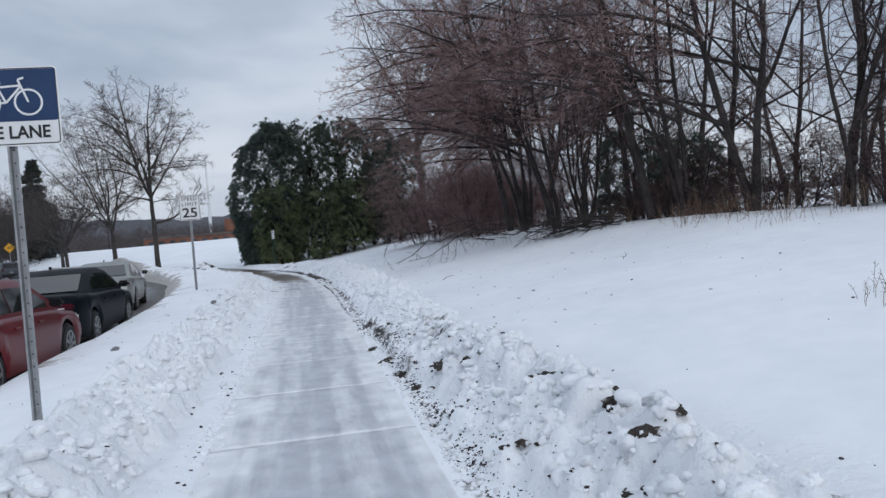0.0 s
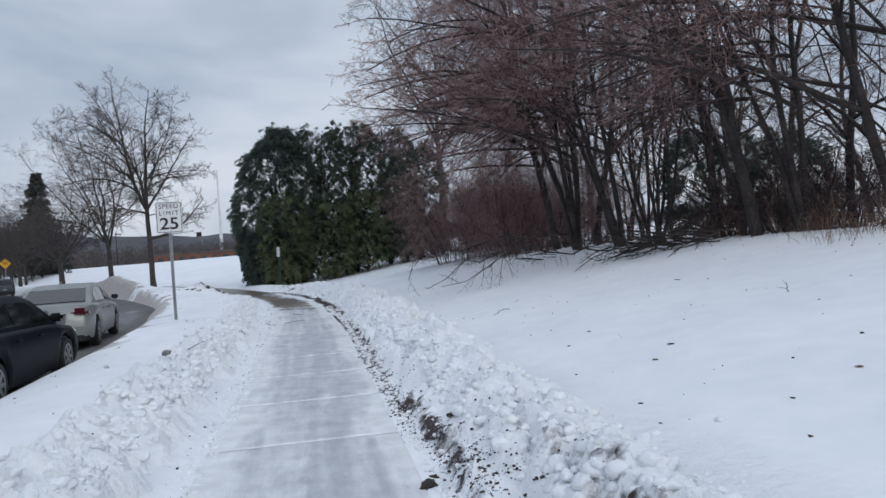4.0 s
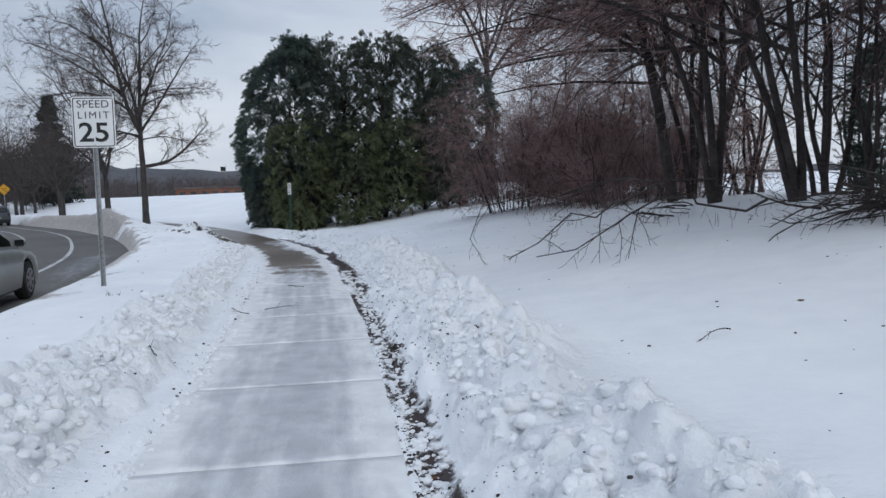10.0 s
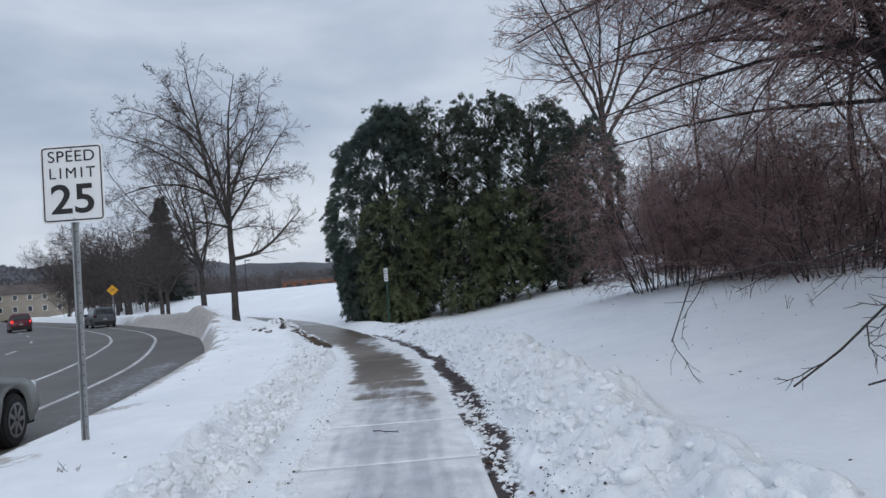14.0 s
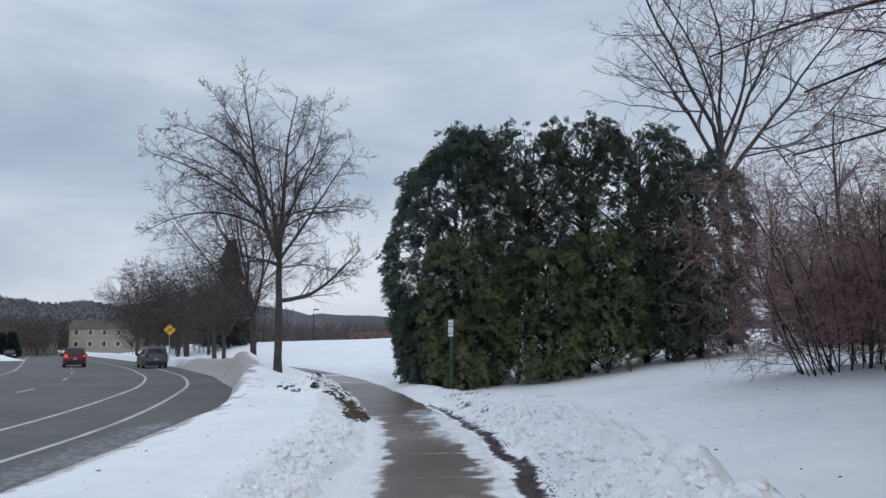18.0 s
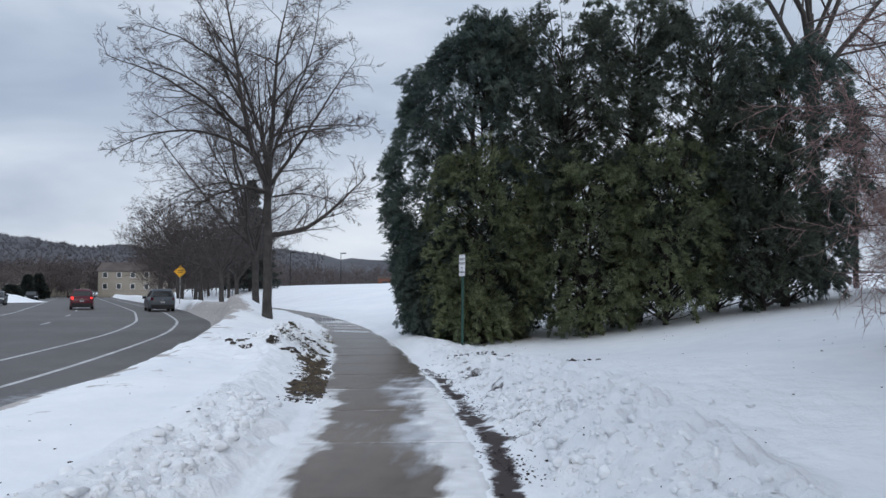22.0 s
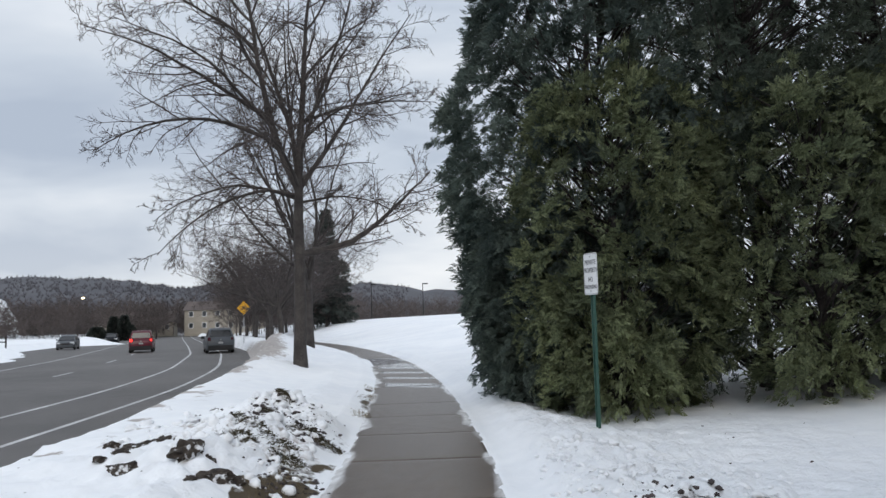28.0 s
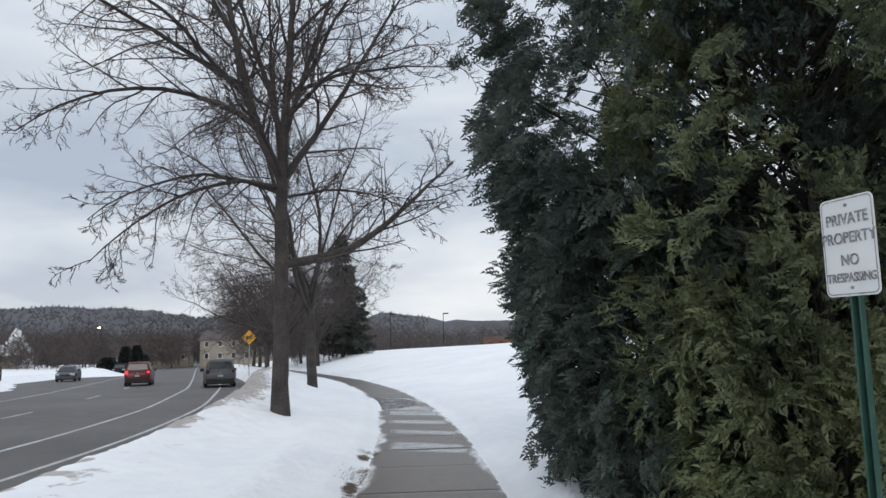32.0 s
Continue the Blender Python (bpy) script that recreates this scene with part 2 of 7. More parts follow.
let_light_through(LEAF, 0.55)
let_light_through(LEAF_MID, 0.5)
let_light_through(LEAF_DEEP, 0.45)
SPRUCE = material("spruce_needles", (0.014, 0.020, 0.018), (0.04, 0.05, 0.042), 2, 0.8, bump=0.0, island=0.35)
STEEL = material("galvanised_steel", (0.26, 0.27, 0.28), (0.40, 0.41, 0.42), 20, 0.5, metal=0.55, bump=0.1)
GREENPOST = material("green_painted_steel", (0.021, 0.070, 0.052), (0.038, 0.102, 0.080), 14, 0.45, bump=0.1)
WHITE = material("sign_white", (0.72, 0.73, 0.73), (0.82, 0.82, 0.82), 5, 0.45, bump=0.03)
BLUE = material("sign_blue", (0.012, 0.035, 0.10), (0.018, 0.05, 0.13), 5, 0.45, bump=0.03)
BLACK = material("sign_black", (0.012, 0.012, 0.013), (0.022, 0.022, 0.023), 5, 0.5, bump=0.0)
FADED = material("faded_lettering", (0.09, 0.09, 0.10), (0.46, 0.46, 0.47), 70, 0.6, bump=0.0, coarse=0.2)
YELLOW = material("sign_yellow", (0.62, 0.30, 0.01), (0.78, 0.40, 0.02), 5, 0.45, bump=0.03)
GLASS = material("car_glass", (0.004, 0.005, 0.006), (0.010, 0.012, 0.014), 2, 0.06, bump=0.0, spec=0.6)
RUBBER = material("tyre_rubber", (0.012, 0.012, 0.012), (0.035, 0.034, 0.033), 14, 0.85, bump=0.3)
RIM = material("alloy_rim", (0.14, 0.14, 0.145), (0.28, 0.28, 0.285), 12, 0.35, metal=0.8, bump=0.05)
UNDER = material("underbody", (0.010, 0.010, 0.011), (0.025, 0.025, 0.026), 10, 0.8, bump=0.2)
TAIL = material("tail_light_lens", (0.038, 0.004, 0.009), (0.080, 0.009, 0.018), 8, 0.15, bump=0.0, coat=0.6)
TAIL_LIT = emitter("lit_tail_light", (1.0, 0.035, 0.03), 1.1)
HEAD = material("head_light_lens", (0.5, 0.52, 0.54), (0.72, 0.74, 0.76), 8, 0.12, bump=0.0, coat=0.6)
BRICK = material("orange_brick", (0.13, 0.055, 0.037), (0.225, 0.098, 0.062), 3, 0.85, bump=0.2)
STUCCO = material("tan_siding", (0.24, 0.215, 0.178), (0.32, 0.285, 0.238), 2, 0.85, bump=0.1)
SIDING = material("white_siding", (0.55, 0.56, 0.57), (0.72, 0.73, 0.74), 2, 0.8, bump=0.1)
ROOF = material("brown_shingles", (0.065, 0.052, 0.048), (0.125, 0.10, 0.092), 4, 0.9, bump=0.3)
PANE = material("dark_window", (0.03, 0.035, 0.04), (0.07, 0.08, 0.09), 3, 0.1, bump=0.0, spec=0.7)
# distance haze is put into the ridge's colour as a blue-grey tint
HILLMAT = material("haze_tinted_hill", (0.060, 0.061, 0.071), (0.098, 0.098, 0.110), 0.012, 0.95, bump=0.0, coarse=0.4)
FARWOOD = material("far_bare_woods", (0.060, 0.049, 0.047), (0.125, 0.102, 0.094), 0.5, 0.95, bump=0.0, island=0.3)
LAMPGLOW = emitter("street_lamp_glow", (1.0, 0.85, 0.6), 6.0)


def paint(name, c, rough=0.3, coat=0.12, metal=0.0, spec=0.3):
    return material(name, [v * 0.8 for v in c], [min(1, v * 1.15) for v in c], 1.5, rough, metal=metal, bump=0.02, coat=coat, spec=spec)


PAINT_RED = paint("dusty_red_paint", (0.115, 0.006, 0.010), 0.4)
PAINT_BLACK = paint("salted_black_paint", (0.004, 0.006, 0.009), 0.45, 0.0, 0.0, 0.05)
PAINT_SILVER = paint("silver_paint", (0.24, 0.25, 0.24), 0.35, metal=0.35)
PAINT_GREY = paint("dark_grey_paint", (0.055, 0.062, 0.072), 0.4)
PAINT_MAROON = paint("maroon_paint", (0.078, 0.006, 0.014), 0.3)


# ---- mesh helpers ----
def mesh_of(name, verts, faces, mat, smooth=False, attrs=None):
    """A mesh from arrays: faces is (n, 3) or (n, 4), or a list of such."""
    me = bpy.data.meshes.new(name)
    groups = [np.asarray(f, dtype=np.int32) for f in (faces if isinstance(faces, list) else [faces]) if len(f)]
    verts = np.asarray(verts, dtype=np.float32)
    me.vertices.add(len(verts))
    me.vertices.foreach_set("co", verts.ravel())
    loops = np.concatenate([g.ravel() for g in groups])
    sizes = np.concatenate([np.full(len(g), g.shape[1], dtype=np.int32) for g in groups])
    starts = np.concatenate(([0], np.cumsum(sizes)[:-1])).astype(np.int32)
    me.loops.add(len(loops))
    me.loops.foreach_set("vertex_index", loops)
    me.polygons.add(len(sizes))
    me.polygons.foreach_set("loop_start", starts)
    if smooth:
        me.polygons.foreach_set("use_smooth", np.ones(len(sizes), dtype=bool))
    for key, values in (attrs or {}).items():
        at = me.attributes.new(key, "FLOAT", "POINT")
        at.data.foreach_set("value", np.asarray(values, dtype=np.float32))
    me.update(calc_edges=True)
    me.materials.append(mat)
    return me


def part(name, data, mat=None, parent=None, label="", m=None):
    """One mesh object under a thing or a part; data is a bmesh or a mesh."""
    if isinstance(data, bmesh.types.BMesh):
        me = bpy.data.meshes.new(name)
        data.to_mesh(me)
        data.free()
        me.materials.append(mat)
        data = me
    ob = new(name, data)
    if parent is not None:
        ob.parent = parent
    if m is not None:
        ob.matrix_basis = m
    return tagged(ob, label)


def thing(name, label, category, at=(0, 0, 0), rz=0.0, group="", kind="", scale=1.0):
    ob = new(name)
    ob.matrix_basis = pose(*at, 0, 0, rz) @ Matrix.Scale(scale, 4)
    return tagged(ob, label, category, group, kind)


def box(x0, y0, z0, x1, y1, z1, bevel=0.0, bm=None):
    fresh = bm is None
    bm = bm or bmesh.new()
    made = bmesh.ops.create_cube(bm, size=1)["verts"]
    for v in made:
        v.co = Vector(((x0 + x1) / 2 + v.co.x * (x1 - x0), (y0 + y1) / 2 + v.co.y * (y1 - y0), (z0 + z1) / 2 + v.co.z * (z1 - z0)))
    if bevel and fresh:
        bmesh.ops.bevel(bm, geom=bm.edges[:], offset=bevel, segments=2, affect="EDGES")
    return bm


def cyl(r0, r1, z0, z1, sides=16, m=None, bm=None):
    bm = bm or bmesh.new()
    t = (m or Matrix()) @ Matrix.Translation((0, 0, (z0 + z1) / 2))
    bmesh.ops.create_cone(bm, cap_ends=True, segments=sides, radius1=r0, radius2=r1, depth=z1 - z0, matrix=t)
    return bm


def tubes(pts, rad, sides):
    """Tapered tubes along n polylines of k points: pts (n, k, 3), rad (n, k)."""
    n, k, _ = pts.shape
    tan = np.gradient(pts, axis=1)
    tan /= np.linalg.norm(tan, axis=2, keepdims=True) + 1e-9
    ref = np.where(np.abs(tan[:, :1, 2:3]) > 0.9, np.array([1.0, 0, 0]), np.array([0, 0, 1.0]))
    u = np.cross(tan, ref)
    u /= np.linalg.norm(u, axis=2, keepdims=True) + 1e-9
    w = np.cross(tan, u)
    ang = np.arange(sides) * 2 * np.pi / sides
    ring = u[:, :, None, :] * np.cos(ang)[None, None, :, None] + w[:, :, None, :] * np.sin(ang)[None, None, :, None]
    v = (pts[:, :, None, :] + ring * rad[:, :, None, None]).reshape(-1, 3)
    base = (np.arange(n)[:, None, None] * k + np.arange(k - 1)[None, :, None]) * sides
    j = np.arange(sides)[None, None, :]
    j2 = (j + 1) % sides
    q = np.stack([base + j, base + j2, base + sides + j2, base + sides + j], axis=3).reshape(-1, 4)
    return v, q


def spikes(pts, rad):
    """The finest twigs: three-sided spikes from the first to the last point."""
    n = len(pts)
    a, b = pts[:, 0], pts[:, -1]
    d = unit(b - a)
    u = unit(np.cross(d, np.where(np.abs(d[:, 2:3]) > 0.9, np.array([1.0, 0, 0]), np.array([0, 0, 1.0]))))
    w = np.cross(d, u)
    ring = [a + rad[:, :1] * (u * math.cos(t) + w * math.sin(t)) for t in (0, 2.094, 4.189)]
    v = np.stack(ring + [b], 1).reshape(-1, 3)
    o = np.arange(n)[:, None, None] * 4
    f = (o + np.array([[0, 1, 3], [1, 2, 3], [2, 0, 3]])[None]).reshape(-1, 3)
    return v, f


def merge(chunks):
    vs, fs, off = [], [], 0
    for v, f in chunks:
        vs.append(v)
        fs.append(f + off)
        off += len(v)
    return np.concatenate(vs), np.concatenate(fs)


def unit(a):
    return a / (np.linalg.norm(a, axis=-1, keepdims=True) + 1e-9)


def wander(rng, start, way, length, k, bend, lift):
    """n polylines that leave start along way; lift > 0 turns them up, < 0 lets them droop."""
    n = len(start)
    pts = np.zeros((n, k, 3))
    pts[:, 0] = start
    d = unit(way)
    step = (length / (k - 1))[:, None]
    for i in range(1, k):
        d = unit(d + rng.normal(0, bend, (n, 3)) + np.array([0, 0, 1.0]) * (lift if np.isscalar(lift) else lift[:, None]))
        pts[:, i] = pts[:, i - 1] + d * step
    return pts


def sprout(rng, pts, rad, count, t0, t1, angle, ratio, k, bend, lift, shrink=0.55, rscale=0.6, rmin=0.003, taper=0.25, tip_short=0.55, pull=None, slim=0.022, vary=(0.7, 1.25)):
    """Children of every polyline: returns their points and radii."""
    n, kp, _ = pts.shape
    t = t0 + (t1 - t0) * (np.arange(count)[None, :] + rng.random((n, count))) / count
    f = t * (kp - 1)
    i = np.clip(f.astype(int), 0, kp - 2)
    fr = (f - i)[..., None]
    rows = np.arange(n)[:, None]
    start = pts[rows, i] * (1 - fr) + pts[rows, i + 1] * fr
    tan = unit(pts[rows, i + 1] - pts[rows, i])
    r0 = rad[rows, i] * (1 - fr[..., 0]) + rad[rows, i + 1] * fr[..., 0]
    plen = np.linalg.norm(np.diff(pts, axis=1), axis=2).sum(1)[:, None]
    length = plen * ratio * (1 - tip_short * (t - t0) / max(1e-6, t1 - t0)) * rng.uniform(*vary, (n, count))
    perp = unit(np.cross(tan, unit(rng.normal(0, 1, (n, count, 3)))))
    a = np.radians(angle) * rng.uniform(0.7, 1.25, (n, count, 1))
    way = tan * np.cos(a) + perp * np.sin(a)
    if pull is not None:
        way = unit(way + np.array(pull))
    start, way, length, r0 = start.reshape(-1, 3), way.reshape(-1, 3), length.ravel(), r0.ravel()
    p = wander(rng, start, way, length, k, bend, lift)
    rs = np.maximum(np.minimum(r0 * rscale, slim * length + 0.002), rmin)
    prof = np.linspace(1, taper, k)[None, :]
    return p, rs[:, None] * prof


# ---- the plan: centre line of the path and edge of the road, as x over y ----
PATH_Y = [-60, -6, 0, 4, 8, 13, 18, 22, 25.5, 29, 32, 36.5, 39, 42, 46, 52, 60, 70, 90, 130, 400]
PATH_X = [11, 1.15, 0.05, -0.75, -1.5, -2.5, -3.5, -4.5, -5.4, -6.5, -7.75, -9.95, -11.2, -12.85, -15.1, -18.9, -24.7, -33, -52, -92, -360]
EDGE_Y = [-200, -30, -8, 0, 4, 9, 15.5, 22, 28, 33, 38, 42, 47, 55.4, 69.4, 86, 125, 330, 900]
EDGE_X = [48, 4.6, -1.2, -3.5, -4.6, -5.78, -7.2, -8.9, -11.0, -13.1, -15.8, -18.2, -21.2, -27.5, -40.2, -57, -97, -305, -880]
FINE = np.arange(-200, 900, 0.5)


def smooth_line(ys, xs, width):
    x = np.interp(FINE, ys, xs)
    ker = np.exp(-0.5 * (np.arange(-12, 13) * 0.5 / width) ** 2)
    pad = np.concatenate((x[0] + (x[1] - x[0]) * np.arange(-12, 0), x, x[-1] + (x[-1] - x[-2]) * np.arange(1, 13)))
    return np.convolve(pad, ker / ker.sum(), "valid")


PATH_LINE, EDGE_LINE = smooth_line(PATH_Y, PATH_X, 1.6), smooth_line(EDGE_Y, EDGE_X, 2.2)
PATH_SLOPE, EDGE_SLOPE = np.gradient(PATH_LINE, 0.5), np.gradient(EDGE_LINE, 0.5)
ROAD_W, ROAD_Z = 14.5, -0.27


def path_x(y):
    return np.interp(y, FINE, PATH_LINE)


def edge_x(y):
    return np.interp(y, FINE, EDGE_LINE)


def path_s(x, y):
    return (x - path_x(y)) / np.sqrt(1 + np.interp(y, FINE, PATH_SLOPE) ** 2)


def edge_d(x, y):
    return (x - edge_x(y)) / np.sqrt(1 + np.interp(y, FINE, EDGE_SLOPE) ** 2)


def ease(a, b, v):
    t = np.clip((v - a) / (b - a), 0, 1)
    return t * t * (3 - 2 * t)


def hash2(ix, iy, seed):
    h = np.sin(ix * 127.1 + iy * 311.7 + seed * 74.7) * 43758.5453
    return h - np.floor(h)


def value_noise(x, y, scale, seed=0):
    x, y = x / scale, y / scale
    ix, iy = np.floor(x), np.floor(y)
    fx, fy = x - ix, y - iy
    fx, fy = fx * fx * (3 - 2 * fx), fy * fy * (3 - 2 * fy)
    a, b, c, d = hash2(ix, iy, seed), hash2(ix + 1, iy, seed), hash2(ix, iy + 1, seed), hash2(ix + 1, iy + 1, seed)
    return (a * (1 - fx) + b * fx) * (1 - fy) + (c * (1 - fx) + d * fx) * fy


def lumps(x, y):
    """Broken snow thrown up by a shovel: rounded chunks of several sizes."""
    big = np.sqrt(np.clip(value_noise(x, y, 0.42, 1), 0, 1))
    mid = np.sqrt(np.abs(value_noise(x, y, 0.24, 2) * 2 - 1))
    small = np.sqrt(np.abs(value_noise(x, y, 0.13, 3) * 2 - 1))
    return 0.34 * big + 0.38 * mid + 0.26 * small + 0.20 * value_noise(x, y, 0.075, 4)


SOIL_Y, SOIL_S = [0, 5, 8, 11, 14, 20, 24, 29, 33, 36], [0.80, 0.80, 0.86, 0.76, 0.73, 0.75, 0.85, 0.80, 0.76, 0.72]
RISE_S = [0, 1.0, 2.5, 6, 8, 9, 11, 14, 30, 5000]
RISE_Z = [0, 0, 0.13, 0.60, 0.93, 1.05, 1.16, 1.2, 1.22, 1.22]


def ground_z(x, y):
    """Height of the snow surface."""
    x, y = np.asarray(x, float), np.asarray(y, float)
    s, d = path_s(x, y), edge_d(x, y)
    z = np.interp(s, RISE_S, RISE_Z) + np.interp(s, [3, 6, 8, 9, 12, 20], [0, 0.13, 0.20, 0.15, 0.06, 0]) * ease(14, 19, y) * ease(32, 27, y)
    z = z + ease(48, 95, y) * np.interp(s, [4, 26, 60, 5000], [0, 1.1, 1.7, 1.9])
    z = z + 0.05 * (value_noise(x, y, 3.1, 8) - 0.5) * ease(1.2, 3, np.abs(s)) + 0.10 * (value_noise(x, y, 7.5, 9) - 0.5) * ease(2, 6, s)
    sj = s + np.sign(s) * (0.34 * (value_noise(x, y, 0.36, 71) - 0.5) + 0.16 * (value_noise(x, y, 0.15, 72) - 0.5))
    z = z + 0.04 * (value_noise(x, y, 1.2, 10) - 0.5) * ease(2.6, 4.0, np.abs(s)) * (np.abs(s) < 40)
    # untrodden snow between path and road, and beyond the road
    z = z + 0.12 * ease(-1.05, -2.0, s)
    shov = np.interp(y, [-9, 26, 31, 36, 41, 60], [1.0, 1.0, 0.9, 0.62, 0.30, 0.15]) * (1 - 0.8 * ease(30.0, 32.0, y) * ease(-1.9, -1.2, s) * (s < 0))
    lump = lumps(x, y)
    foot_l = np.interp(y, [16, 21, 24, 26.5, 28, 31, 34], [-1.04, -1.16, -1.30, -1.06, -0.95, -0.88, -0.90])
    foot_r = np.interp(y, [-9, 2, 8, 20, 24, 29, 33], [0.86, 0.86, 0.80, 0.82, 1.06, 1.04, 0.92])
    left = ease(0, 0.14, foot_l - sj) * ease(-0.86, -0.98, s) * (0.45 + 0.55 * ease(0, 0.5, foot_l - s))
    z = z + shov * (left * 0.38 * lump + 0.02 * ease(-0.95, -1.6, sj)) * ease(-2.05, -1.6, s + 0.25 * (value_noise(x, y, 0.8, 76) - 0.5)) * np.interp(y, [15, 24], [1.0, 0.55])
    right = ease(0, 0.14, sj - foot_r) * ease(0.76, 0.90, s) * (0.40 + 0.60 * ease(0, 0.55, s - foot_r))
    outer = np.interp(y, [3, 8, 14, 20, 27, 33], [1.78, 1.86, 2.02, 2.15, 2.35, 2.6]) + 0.35 * (value_noise(x, y, 0.6, 77) - 0.5)
    low_r = np.interp(y, [27, 32, 37], [1.0, 0.50, 0.55])
    z = z + shov * low_r * (right * 0.38 * lump + 0.11 * ease(1.0, 1.8, sj)) * ease(outer + 0.14, outer - 0.50, s)
    z = z + 0.10 * (0.5 + lump) * ease(1.1, 1.5, s) * ease(outer + 0.1, outer - 0.3, s) * ease(10, 5, y)
    z = z + shov * 0.05 * lump * ease(0.74, 0.95, np.abs(s)) * ease(1.5, 1.1, np.abs(s))
    z = z + 0.13 * lump * ease(0.95, 1.5, s) * ease(5.0, 2.6, s) * ease(28, 32, y) * ease(44, 39, y)
    # low drift where the path lies clear
    z = z + 0.09 * ease(33, 40, y) * ease(0.78, 1.15, np.abs(s))
    # hollow before and under the hedge
    z = z - 0.30 * ease(0.95, 2.2, s) * ease(13.0, 10.0, s) * ease(34, 38, y) * ease(50, 46, y)
    # heap of thrown sods and snow beside the path
    heap = 0.85 * np.exp(-(((x + 12.75) / 0.95) ** 2 + ((y - 38.4) / 0.5) ** 2)) + 0.45 * np.exp(-(((x + 12.1) / 1.0) ** 2 + ((y - 37.1) / 0.8) ** 2)) + 0.40 * np.exp(-(((x + 11.8) / 0.7) ** 2 + ((y - 35.55) / 0.5) ** 2))
    z = z + heap * (0.07 + 0.33 * lump) * ease(-0.8, -1.15, s)
    z = z + 0.16 * lump * np.exp(-(((x + 12.0) / 2.0) ** 2 + ((y - 36.0) / 2.6) ** 2)) * ease(-1.0, -1.5, s)
    # bed under the slabs
    clear_w = np.interp(y, [20, 24, 27, 32, 36], [0.715, 0.69, 0.69, 0.71, 0.715]) + np.interp(y, [20, 24, 27], [0.0, 0.08, 0.06]) * (value_noise(x, y, 0.5, 74) - 0.5) + np.interp(y, [20, 24, 27], [0.0, 0.08, 0.07]) * (value_noise(x, y, 0.13, 75) - 0.5)
    sp = s + 0.07
    rimmed = 0.004 + 0.16 * np.clip(np.abs(sp) - clear_w, 0, 1)
    z = np.where(np.abs(sp) < clear_w, -0.014, np.where(np.abs(sp) < 0.80, np.minimum(np.maximum(z, 0.002), rimmed), z))
    # ploughed bank along the kerb, grown to a heap at the bend
    berm = np.interp(y, [20, 38, 43, 47, 51, 56, 64, 90], [0.0, 0.03, 0.18, 0.40, 0.52, 0.40, 0.28, 0.22])
    z = z + berm * np.exp(-((d - 1.1) / 0.85) ** 2) * (0.75 + 0.6 * lumps(x * 0.6, y * 0.6)) * ease(-0.6, -1.6, s)
    z = z + 0.30 * np.exp(-(((x + 22.6) / 2.0) ** 2 + ((y - 51.5) / 2.1) ** 2))
    # down to the gutter
    z = z - 0.10 * ease(1.5, 0.3, d) * (y < 36)
    kerb_in = 0.32 * ease(29, 34, y)
    z = np.where(d < 0.90, z + (ROAD_Z - 0.10 - z) * ease(0.55 + kerb_in, -0.12 + kerb_in - 0.4 * ease(44, 49, y) * ease(75, 60, y), d), z)
    far = -d - ROAD_W - 4.0 * ease(58, 76, y)
    z = np.where(far > -0.3, (ROAD_Z - 0.1) + ease(-0.3, 0.8, far) * (0.55 + 0.25 * value_noise(x, y, 5, 21)) + 0.012 * np.clip(far, 0, 120), z)
    z = z + 1.3 * np.exp(-(((x + 90.5) / 3.0) ** 2 + ((y - 97.0) / 3.0) ** 2))
    return z


def gz(x, y):
    return float(ground_z(x, y))


# ---- ground: one sheet to the horizon ----
def spaced(*runs):
    out = []
    for a, b, n in runs:
        out += list(np.linspace(a, b, n, endpoint=False))
    return np.array(out + [runs[-1][1]])


